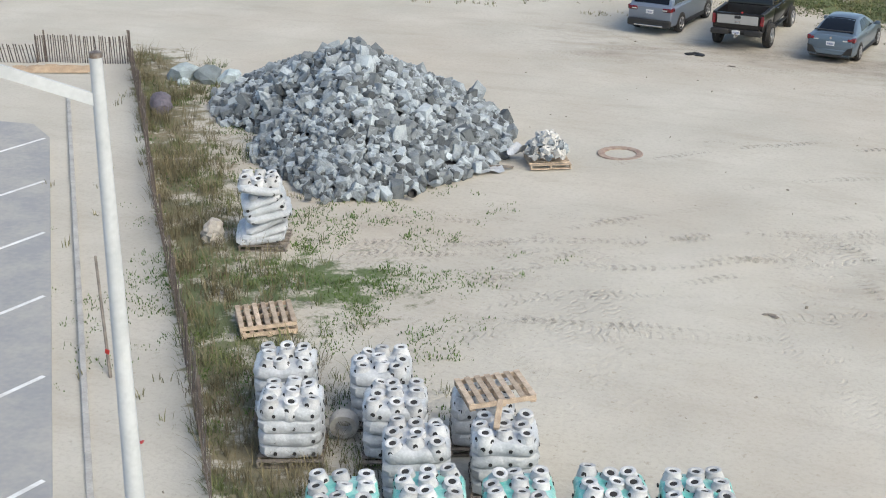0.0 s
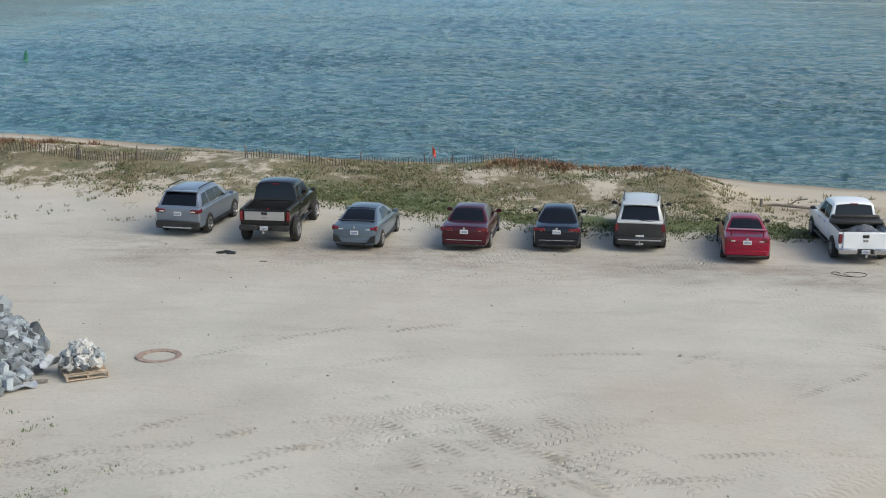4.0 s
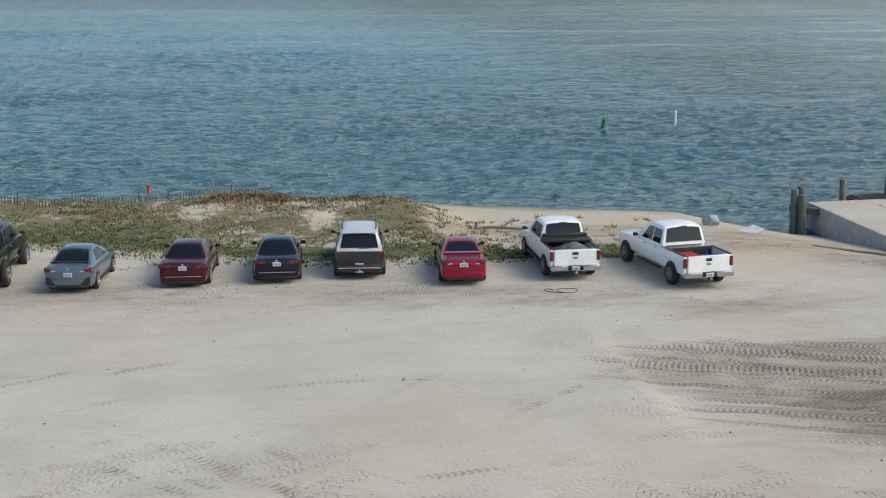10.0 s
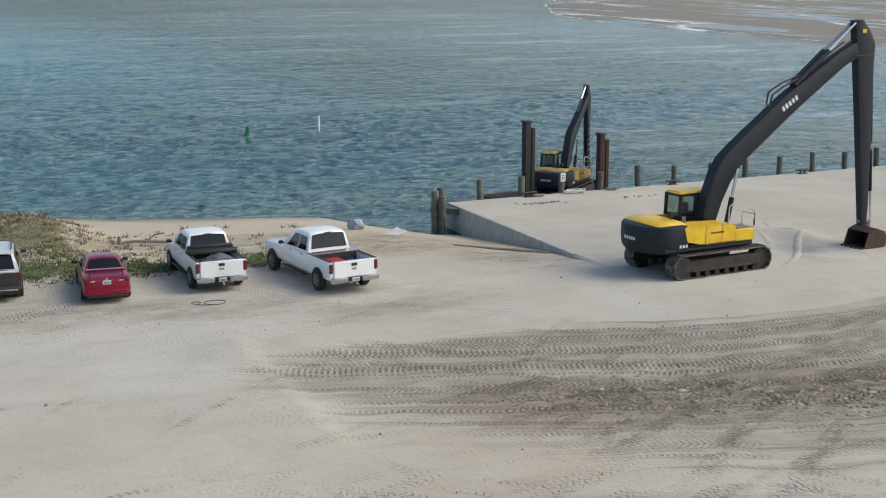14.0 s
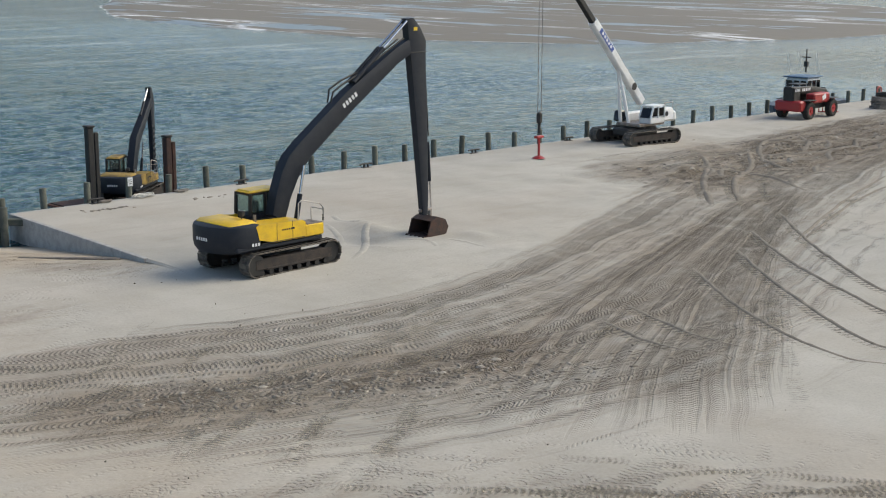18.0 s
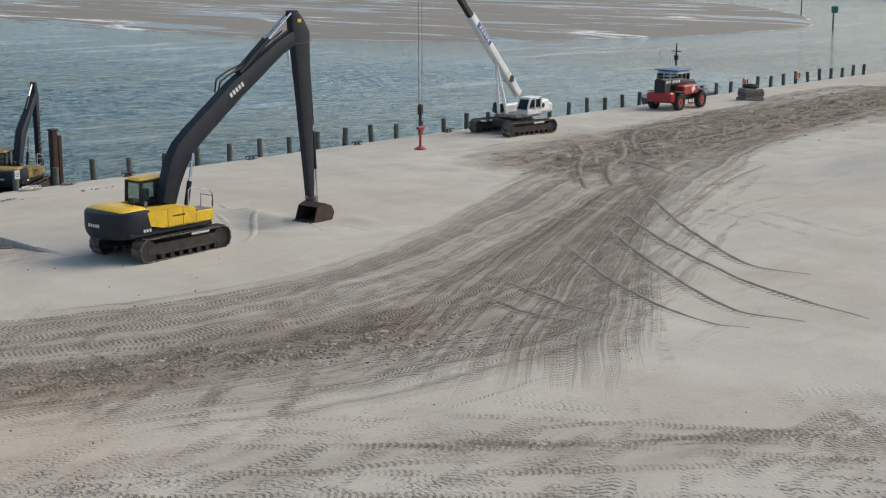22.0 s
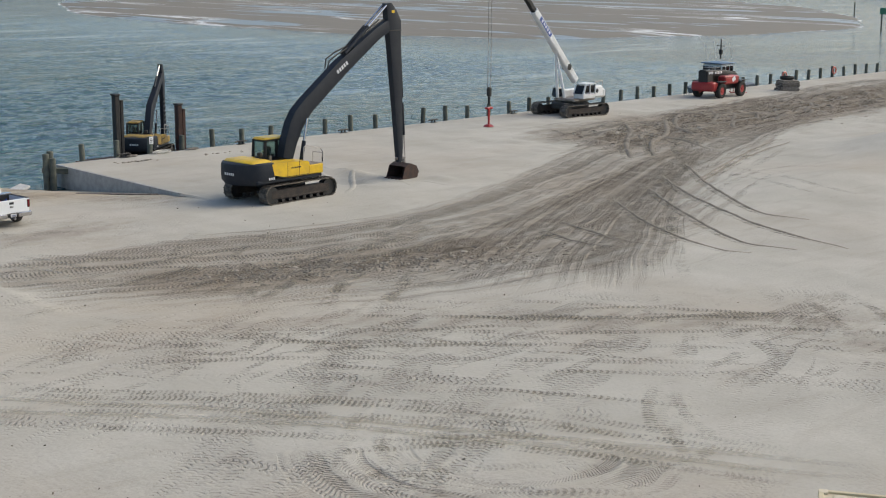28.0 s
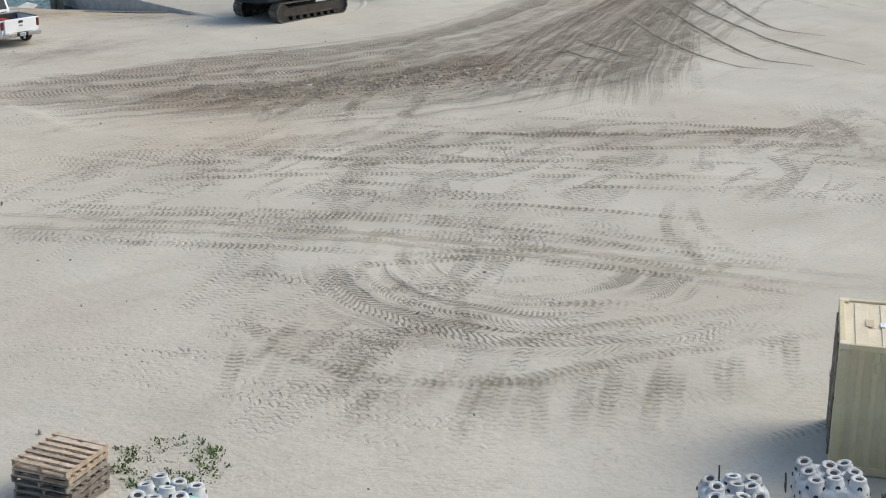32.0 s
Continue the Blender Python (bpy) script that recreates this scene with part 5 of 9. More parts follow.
# ---- machines ----
RUSTD = mat("dark_rust", (0.085, 0.042, 0.032), 0.85, 0.2, col2=(0.04, 0.03, 0.028), scale=2, bump=0.3)
MUDDY = mat("muddy_black", (0.020, 0.018, 0.017), 0.8, col2=(0.075, 0.052, 0.040), scale=2.5, bump=0.3, mixed=0.6)
YELLOW_OLD = mat("dulled_yellow", (0.42, 0.27, 0.05), 0.65, col2=(0.16, 0.11, 0.05), scale=2.2, bump=0.08)
def crawler(parent, x, length, h, w, n=44, name="crawler_track"):
    """One track: shoes round two wheels, with rollers and a side frame."""
    r = h / 2
    d = length / 2 - r
    per = 4 * d + 2 * PI * r
    g = Geo()
    for k in range(n):
        s = per * k / n
        if s < 2 * d:
            p, a = (-d + s, h), 0.0
        elif s < 2 * d + PI * r:
            b = (s - 2 * d) / r
            p, a = (d + r * math.sin(b), r + r * math.cos(b)), -b
        elif s < 4 * d + PI * r:
            p, a = (d - (s - 2 * d - PI * r), 0.0), PI
        else:
            b = (s - 4 * d - PI * r) / r
            p, a = (-d - r * math.sin(b), r - r * math.cos(b)), PI - b
        mt = Matrix.Rotation(a, 4, "X")
        off = mt.to_3x3() @ Vector((0, 0, -0.03))
        c = Vector((x, p[0], p[1])) + off
        g.box(c, (w, per / n * 0.9, 0.05), 0.008, mat=mt)
        g.box(c + mt.to_3x3() @ Vector((0, per / n * 0.3, 0.035)), (w, 0.03, 0.05), mat=mt)
    t = part(name, g, TRACK, parent, "worn steel crawler track")
    g = Geo().box((x, 0, r), (w * 0.66, 2 * d + r * 0.3, h * 0.46), 0.05)
    g.box((x, 0, r * 0.62), (w * 0.74, 1.5 * d, 0.10), 0.02)
    part("track_frame", g, MUDDY, t, "muddy dark track frame")
    for yy in (-d, d):
        part("sprocket", Geo().cyl((x - w * 0.3, yy, r), (x + w * 0.3, yy, r), r * 0.84, n=18), BLACK, t)
    for k in range(8):
        yy = -d * 0.86 + k * d * 1.72 / 7
        part("roller", Geo().cyl((x - w * 0.3, yy, 0.17), (x + w * 0.3, yy, 0.17), 0.12, n=10), BLACK, t)
    return t


def ram(parent, a, b, r=0.09, frac=0.55, name="hydraulic_ram", mt=DKGREY):
    a, b = Vector(a), Vector(b)
    m = a + (b - a) * frac
    ob = part(name, Geo().cyl(a, m, r, n=12), mt, parent)
    part("rod", Geo().cyl(m, b, r * 0.55, n=10), ROD, ob, "bright chromed rod")


def bars(x, y, z, w, h, n, mat4=None, axis="x"):
    """Plain blocks in a row in place of a maker's mark."""
    g = Geo()
    for k in range(n):
        o = (k + 0.5) / n * w - w / 2
        p = Vector((o, 0, 0)) if axis == "x" else Vector((0, o, 0))
        s = (w / n * 0.62, 0.012, h) if axis == "x" else (0.012, w / n * 0.62, h)
        if mat4 is None:
            g.box(Vector((x, y, z)) + p, s)
        else:
            g.box(Vector((x, y, z)) + mat4.to_3x3() @ p, s, mat=mat4)
    return g


def excavator(label, x, y, z, rz, boom, gauge=2.75, tl=5.0, scale=1.0, reach=True, bucket_on=True, yellow=YELLOW):
    ex = thing("excavator", label, "excavator", m=pose(x, y, z, 0, 0, rz) @ Matrix.Scale(scale, 4))
    for s in (-1, 1):
        crawler(ex, s * gauge / 2, tl, 1.02, 0.62)
    part("undercarriage", Geo().box((0, 0, 0.62), (gauge - 0.5, 1.6, 0.5), 0.08).cyl((0, 0, 0.8), (0, 0, 1.12), 0.75, n=24), DKGREY, ex)
    part("deck", Geo().box((0, -0.6, 1.2), (2.9, 4.5, 0.2), 0.05), DKGREY, ex)
    # counterweight: a curved block round the tail
    out = []
    for k in range(13):
        a = PI + PI * k / 12
        out.append((1.49 * math.cos(a), -2.35 + 1.15 * math.sin(a)))
    out += [(1.49, -1.7), (-1.49, -1.7)]
    g = Geo()
    rings = []
    for zz, s in ((1.05, 0.90), (1.2, 0.97), (1.42, 1.0), (1.98, 1.0), (2.12, 0.975), (2.16, 0.93)):
        rings.append([(px * s, -2.0 + (py + 2.0) * s, zz) for px, py in out])
    g.loft(rings)
    cw = part("counterweight", g, DKGREY, ex, "dark grey rounded counterweight")
    part("maker_mark", bars(0.0, -3.50, 1.62, 0.75, 0.13, 5), INK, cw)
    part("label_plate", Geo().box((1.35, -2.75, 1.82), (0.35, 0.02, 0.22), mat=Matrix.Rotation(radians(65), 4, "Z")), INK, cw)
    part("model_mark", bars(1.502, -1.95, 1.36, 0.45, 0.12, 3, axis="y"), INK, cw)
    # engine hood and side panels
    hood = [(-1.16, 2.10), (-1.13, 2.20), (-1.0, 2.28), (1.0, 2.28), (1.13, 2.20), (1.16, 2.10)]
    g = Geo().loft([[(px, yy, pz if k else pz - 0.1) for px, pz in hood] for k, yy in ((0, -2.98), (1, -2.82), (1, -1.75), (0, -1.55))])
    part("engine_hood", g, yellow, ex, "yellow engine hood")
    side = [(-1.75, 1.5), (-1.9, 2.06), (-1.75, 2.13), (0.55, 2.04), (0.68, 1.95), (0.68, 1.32), (-0.9, 1.32)]
    g = Geo().prism([(py, pz) for py, pz in side], 0.45, 1.50, "x")
    sp = part("side_panel", g, yellow, ex, "yellow right side panels")
    g = Geo()
    for yy in (-0.85, -0.02):
        g.box((1.50, yy, 1.72), (0.012, 0.02, 0.75))
    g.box((1.50, -0.5, 1.35), (0.015, 2.3, 0.03))
    part("panel_gaps", g, BLACK, sp)
    part("small_lettering", bars(1.504, -0.25, 1.78, 0.7, 0.07, 6, axis="y"), DKGREY, sp)
    part("left_panel", Geo().prism([(py, pz) for py, pz in side], -1.50, -1.30, "x"), yellow, ex)
    part("centre_deck", Geo().box((-0.1, -0.9, 1.6), (1.2, 2.2, 0.65), 0.04), DKGREY, ex)
    part("front_box", Geo().box((1.05, 1.20, 1.55), (0.86, 1.02, 0.5), 0.04), yellow, ex, "yellow front tool box")
    part("tread_plate", Geo().box((1.05, 1.22, 1.815), (0.80, 0.8, 0.03), 0.004), WOODGREY, ex)
    # cab on the left
    CY = -0.75
    cab = part("cab", Geo().box((-1.0, 1.05 + CY, 1.72), (1.0, 1.9, 0.8), 0.05), DKGREY, ex, "operator cab with yellow roof")
    g = Geo()
    for cx in (-1.47, -0.53):
        for cy, cy2 in ((0.15, 0.18), (0.95, 0.95), (2.0, 1.72)):
            g.cyl((cx, cy + CY, 2.1), (cx * 0.985, cy2 + CY, 3.02), 0.085, n=8)
    g.box((-1.0, 0.95 + CY, 2.98), (1.02, 1.65, 0.1), 0.03)
    part("cab_frame", g, BLACK, cab)
    part("cab_roof", Geo().box((-1.0, 0.95 + CY, 3.07), (1.02, 1.7, 0.13), 0.06, taper=(0.9, 0.92)), yellow, cab)
    for q in (((-0.505, 0.2, 2.2), (-0.505, 0.92, 2.2), (-0.505, 0.92, 2.95), (-0.505, 0.22, 2.95)), ((-0.505, 0.98, 2.05), (-0.505, 1.95, 2.05), (-0.505, 1.7, 2.95), (-0.505, 0.98, 2.95)),
              ((-1.45, 0.14, 2.3), (-0.55, 0.14, 2.3), (-0.55, 0.17, 2.95), (-1.45, 0.17, 2.95)), ((-0.55, 2.0, 2.0), (-1.45, 2.0, 2.0), (-1.45, 1.72, 2.95), (-0.55, 1.72, 2.95)),
              ((-1.495, 1.9, 2.1), (-1.495, 0.2, 2.1), (-1.495, 0.2, 2.95), (-1.495, 1.7, 2.95))):
        part("cab_window", Geo().pane([(px, py + CY, pz + (0.0 if pz > 2.5 else 0)) for px, py, pz in q]), CABGLASS, cab, "green-tinted cab window")
    part("seat", Geo().box((-1.0, 0.75 + CY, 2.3), (0.5, 0.15, 0.7), 0.05).box((-1.0, 1.0 + CY, 2.1), (0.5, 0.5, 0.15), 0.05), BLACK, cab)
    # rails, lamp, exhaust
    g = Geo()
    g.tube([(1.42, 1.68, 1.35), (1.42, 1.72, 2.4), (1.42, 1.55, 2.6), (1.42, 0.55, 2.85), (1.42, 0.38, 2.75), (1.42, 0.34, 2.0)], 0.028, 6)
    g.tube([(0.70, 1.68, 1.75), (0.70, 1.68, 2.35), (1.42, 1.70, 2.35)], 0.025, 6)
    part("handrail", g, mat("rail_orange_" + label[:3], (0.50, 0.45, 0.40), 0.5), ex)
    part("work_lamp", Geo().box((0.55, -1.9, 2.52), (0.26, 0.2, 0.22), 0.03).cyl((0.55, -1.9, 2.2), (0.55, -1.9, 2.45), 0.03), BLACK, ex)
    part("exhaust", Geo().cyl((0.95, -1.55, 2.1), (0.95, -1.55, 2.45), 0.07, n=10), STEEL, ex)
    part("mirror", Geo().box((1.40, 1.72, 2.0), (0.05, 0.08, 0.28), 0.02), BLACK, ex)
    boom(ex)
    return ex


def beam(rings):
    """rings: (top y, top z, bottom y, bottom z, half width)."""
    out = []
    for ty, tz, by, bz, w in rings:
        c = 0.12
        out.append([(-w, ty + (by - ty) * c, tz + (bz - tz) * c), (-w * 0.86, ty, tz), (w * 0.86, ty, tz), (w, ty + (by - ty) * c, tz + (bz - tz) * c),
                    (w, by + (ty - by) * c, bz + (tz - bz) * c), (w * 0.86, by, bz), (-w * 0.86, by, bz), (-w, by + (ty - by) * c, bz + (tz - bz) * c)])
    return Geo().loft(out)


BUCKETM = mat("bucket_rust", (0.085, 0.045, 0.035), 0.75, 0.3, col2=(0.045, 0.035, 0.032), scale=4, bump=0.3)


def long_boom(ex):
    b = part("boom", beam([(-0.02, 2.15, 0.62, 1.85, 0.30), (0.22, 3.1, 0.95, 2.75, 0.30), (0.55, 3.95, 1.35, 3.5, 0.30), (0.92, 4.52, 1.72, 4.0, 0.30), (1.55, 5.05, 2.15, 4.42, 0.30), (4.2, 6.95, 4.62, 6.22, 0.28), (7.1, 8.62, 7.4, 8.05, 0.24), (8.1, 9.05, 8.35, 8.45, 0.20)]), DKGREY, ex, "long dark grey gooseneck boom")
    ang = math.atan2(8.3 - 4.9, 7.2 - 1.75)
    part("maker_mark", bars(0.298, 4.35, 6.62, 1.0, 0.2, 5, Matrix.Rotation(ang, 4, "X"), axis="y"), INK, b, "white maker's mark")
    for s in (-1, 1):
        ram(ex, (s * 0.45, 1.05, 1.75), (s * 0.45, 1.55, 4.1), 0.11, 0.5, "boom_ram")
    st = part("stick", beam([(7.92, 9.95, 8.35, 9.98, 0.20), (8.0, 9.5, 8.75, 9.55, 0.22), (8.05, 8.85, 9.12, 8.95, 0.22), (8.20, 8.0, 9.10, 8.1, 0.22), (8.55, 5.0, 9.22, 5.05, 0.20), (8.90, 1.8, 9.32, 1.82, 0.17), (8.98, 0.95, 9.28, 0.95, 0.15)]), DKGREY, ex, "long dark stick")
    part("stick_band", Geo().box((0, 8.62, 8.45), (0.47, 1.05, 0.06), 0.02), BLACK, st)
    part("warning_mark", Geo().box((0.226, 8.42, 9.5), (0.006, 0.22, 0.16)), YELLOW, st)
    for s in (-1, 1):
        ram(ex, (s * 0.14, 4.7, 7.35), (s * 0.14, 7.95, 9.85), 0.10, 0.55, "stick_ram")
    ram(ex, (0, 9.42, 4.3), (0, 9.62, 1.25), 0.08, 0.6, "bucket_ram")
    g = Geo()
    g.tube([(0.1, 3.4, 6.55), (0.1, 3.55, 7.0), (0.1, 4.1, 7.3), (0.1, 4.9, 7.6), (0.1, 6.5, 8.45), (0.1, 7.8, 9.1)], 0.04, 6)
    g.tube([(-0.1, 3.4, 6.55), (-0.1, 3.5, 7.1), (-0.1, 4.2, 7.45), (-0.1, 5.2, 7.75), (-0.1, 7.6, 9.05)], 0.04, 6)
    g.tube([(0.1, 9.0, 8.6), (0.1, 9.2, 7.0), (0.1, 9.36, 4.6)], 0.03, 6)
    part("hoses", g, BLACK, ex)
    g = Geo().box((0, 9.25, 1.15), (0.2, 0.75, 0.14), 0.03).box((0, 9.55, 0.95), (0.16, 0.16, 0.55), 0.03)
    part("bucket_link", g, STEEL, ex)
    # bucket: a curved shell, open side to the machine
    prof = [(9.0, 0.72), (9.45, 0.88), (9.95, 0.70), (10.15, 0.35), (10.0, 0.02), (9.5, -0.06), (8.75, 0.02)]
    inner = [(py + (9.4 - py) * 0.08, pz + (0.4 - pz) * 0.10) for py, pz in reversed(prof)]
    g = Geo()
    g.loft([[(xx, py, pz) for py, pz in prof + inner] for xx in (-0.62, 0.62)])
    for s in (-1, 1):
        g.prism(prof, s * 0.62 - 0.02, s * 0.62 + 0.02, "x")
    for k in range(5):
        g.box((-0.55 + k * 0.275, 8.66, 0.02), (0.09, 0.26, 0.07), 0.02)
    part("bucket", g, BUCKETM, ex, "rusty toothed bucket resting on the sand")


def short_boom(ex):
    part("boom", beam([(-0.02, 2.15, 0.62, 1.85, 0.28), (0.45, 3.3, 1.15, 2.95, 0.28), (0.95, 4.4, 1.7, 3.9, 0.28), (2.7, 5.6, 3.1, 5.1, 0.26), (4.5, 6.85, 4.85, 6.4, 0.2)]), DKGREY, ex, "raised dark grey boom")
    for s in (-1, 1):
        ram(ex, (s * 0.42, 1.1, 1.75), (s * 0.42, 1.7, 3.9), 0.1, 0.5, "boom_ram")
    part("stick", beam([(4.3, 7.55, 4.8, 7.5, 0.18), (4.4, 6.6, 5.15, 6.5, 0.2), (4.55, 4.5, 5.1, 4.5, 0.18), (4.6, 1.5, 4.95, 1.5, 0.15)]), DKGREY, ex)
    ram(ex, (0, 2.6, 5.75), (0, 4.35, 7.45), 0.09, 0.5, "stick_ram")
    g = Geo()
    for k in range(9):
        zz = 4.6 - k * 0.4
        g.lathe([(0.16, -0.05), (0.22, 0), (0.16, 0.05), (0.10, 0)], 8, "x", (0.32, 4.3 + 0.03 * k, zz), closed=True)
    part("hanging_chain", g, DKGREY, ex)


excavator("yellow and dark grey long-reach excavator on sand", 32.2, 50.2, ground_z(32.2, 50.2) - 0.03, -84, long_boom)

# ---- barge with the second excavator, spuds ----
g = Geo().prism([(-3.3, -1.25), (-3.0, -2.4), (2.9, -2.4), (3.3, -1.25), (3.3, -1.16), (-3.3, -1.16)], -3.4, 1.8, "y", 0.05)
barge = thing("barge", "low rusty steel work barge moored behind the quay", "barge", m=pose(37.6, 74.6, 0, 0, 0, 4))
part("hull", g, RUST, barge)
part("deck_mat", Geo().box((0, -0.8, -1.13), (6.2, 4.8, 0.07), 0.01), RUSTD, barge)
for sx, zt in ((-3.0, 3.55), (1.9, 2.6)):
    sp = part("spud", Geo().box((sx, -2.8, (zt - 4) / 2), (0.38, 0.42, zt + 4), 0.05), RUSTD if sx > 0 else BLACK, barge, "upright steel spud")
    part("spud_cap", Geo().box((sx, -2.8, zt + 0.05), (0.48, 0.52, 0.12), 0.03), BLACK, sp)
    part("spud_guide", Geo().box((sx + 0.42, -2.75, (zt - 1.5) / 2), (0.24, 0.26, zt + 0.9), 0.03), BLACK if sx < 0 else RUSTD, sp)
excavator("yellow and dark grey excavator working from a barge", 38.2, 73.6, -1.09, -48, short_boom, scale=0.81, yellow=YELLOW_OLD)

# ---- crawler crane ----
def crane():
    cr = thing("crawler_crane", "white telescopic crawler crane with hoisted hook block", "crane", m=pose(73.2, 67.0, ground_z(72.4, 66.0), 0, 0, 0))
    base = part("carbody", Geo().box((0, 0, 0.75), (1.6, 2.8, 0.5), 0.08).cyl((0, 0, 0.9), (0, 0, 1.2), 0.8, n=20), BLACK, cr)
    base.matrix_basis = pose(0, 0, 0, 0, 0, -93)
    for s in (-1, 1):
        t = crawler(cr, s * 1.65, 4.9, 0.95, 0.7, 40)
        t.matrix_basis = pose(0, 0, 0, 0, 0, -93)
    up = pose(0, 0, 0, 0, 0, 97)   # upper works face the hook
    def put(name, g, m, label="", parent=cr):
        ob = part(name, g, m, parent, label)
        if parent is cr:
            ob.matrix_basis = up
        return ob
    put("upper_frame", Geo().box((0, -0.6, 1.22), (2.0, 3.0, 0.24), 0.06), STEEL)
    hs = put("engine_house", Geo().box((-0.72, -2.25, 1.78), (1.05, 1.35, 0.92), 0.12, taper=(0.92, 0.96)).box((0.95, -1.2, 1.6), (0.6, 2.4, 0.62), 0.08), WHITE, "white engine housing")
    put("counterweight", Geo().box((0, -3.05, 1.62), (2.4, 0.5, 0.75), 0.14), WHITE)
    put("round_mark", Geo().cyl((-1.235, -1.95, 1.85), (-1.262, -1.95, 1.85), 0.17, n=16), DKGREY)
    put("second_cab", Geo().box((1.05, 0.35, 1.75), (0.6, 0.9, 0.75), 0.10, taper=(0.85, 0.8)), GLASS, "small glazed box ahead of the housing")
    put("house_rail", Geo().tube([(-1.15, -2.8, 2.2), (-1.15, -2.8, 2.6), (-1.15, -1.75, 2.6), (-1.15, -1.75, 2.2)], 0.025, 6), STEEL)
    cab = put("cab", Geo().box((-0.85, -0.75, 1.5), (0.95, 1.7, 0.4), 0.05), WHITE, "operator cab")
    g = Geo()
    for cx in (-0.4, -1.3):
        for a, b in ((-1.55, -1.55), (-0.8, -0.8), (0.08, -0.25)):
            g.cyl((cx, a, 1.65), (cx, b, 2.45), 0.08, n=8)
    g.box((-0.85, -0.9, 2.47), (1.0, 1.4, 0.1), 0.04)
    put("cab_frame", g, WHITE)
    for q in (((-1.325, -1.45, 1.8), (-1.325, -0.88, 1.8), (-1.325, -0.88, 2.36), (-1.325, -1.45, 2.36)), ((-1.325, -0.72, 1.8), (-1.325, 0.0, 1.8), (-1.325, -0.25, 2.36), (-1.325, -0.72, 2.36)), ((-1.28, 0.12, 1.7), (-0.42, 0.12, 1.7), (-0.42, -0.20, 2.36), (-1.28, -0.20, 2.36))):
        put("cab_window", Geo().pane(q, off=0.0), GLASS)
    ax, az = -0.2, 2.75     # boom pivot
    tip = (10.7, 13.6)
    d = Vector((0, tip[0] - ax, tip[1] - az)).normalized()
    up_n = Vector((0, -d.z, d.y))

    def section(s0, s1, h, w, m, name, label=""):
        rings = []
        for s in (s0, s1):
            p = Vector((-0.25, ax, az)) + d * s
            rings.append([tuple(p + Vector((sx * w, 0, 0)) + up_n * sz * h) for sx, sz in ((-1, -0.7), (-0.7, -1), (0.7, -1), (1, -0.7), (1, 0.7), (0.7, 1), (-0.7, 1), (-1, 0.7))])
        return put(name, Geo().loft(rings), m, label)
    L = math.hypot(tip[0] - ax, tip[1] - az)
    bm_ = section(0, 8.0, 0.30, 0.25, WHITE, "boom_base", "white telescopic boom base section")
    section(8.0, L + 0.3, 0.21, 0.18, BLACK, "boom_extension", "dark extended boom section")
    p = Vector((-0.25, ax, az)) + d * 6.2
    put("boom_mark", Geo().box(p + Vector((-0.256, 0, 0)), (0.02, 2.0, 0.36), mat=Matrix.Rotation(math.atan2(d.z, d.y), 4, "X")), BLUEP, "blue sign on the boom")
    p2 = p + Vector((-0.270, 0, 0))
    put("sign_bars", bars(p2.x, p2.y, p2.z, 1.6, 0.2, 5, Matrix.Rotation(math.atan2(d.z, d.y), 4, "X"), axis="y"), INK)
    for s in (-0.32, -0.18):
        a, b = Vector((s - 0.25 if s < -0.2 else 0.1, 1.6, 1.5)), Vector((-0.25, ax, az)) + d * 3.9
        rm = put("lift_ram", Geo().cyl(a, a + (b - a) * 0.55, 0.12, n=12).cyl(a, b, 0.08, n=10), WHITE)
    put("winch_drum", Geo().cyl((-0.52, *(Vector((0, ax, az)) + d * 1.6)[1:]), (0.05, *(Vector((0, ax, az)) + d * 1.6)[1:]), 0.26, n=16), BLACK)
    put("boom_head", Geo().cyl((-0.5, tip[0], tip[1]), (0.0, tip[0], tip[1]), 0.32, n=16), BLACK)
    g = Geo()
    for s in (-0.14, 0.14):
        g.cyl((-0.25 + s, tip[0] + 0.1, tip[1]), (-0.25 + s, tip[0] + 0.1, 2.9), 0.02, n=6)
    put("hoist_rope", g, STEEL)
    hk = put("hook_block", Geo().box((-0.25, tip[0] + 0.1, 2.55), (0.3, 0.42, 0.75), 0.10).cyl((-0.25, tip[0] + 0.1, 1.6), (-0.25, tip[0] + 0.1, 2.3), 0.10, n=8), BLACK, "black hook block")
    g = Geo().cyl((-0.25, tip[0] + 0.1, 0.12), (-0.25, tip[0] + 0.1, 1.35), 0.08, n=10)
    g.box((-0.25, tip[0] + 0.1, 1.35), (0.3, 0.65, 0.16), 0.03).cyl((-0.25, tip[0] + 0.1, 0.0), (-0.25, tip[0] + 0.1, 0.14), 0.42, 0.2, n=16)
    put("lifting_beam", g, REDM, "red lifting frame standing on the sand")


crane()

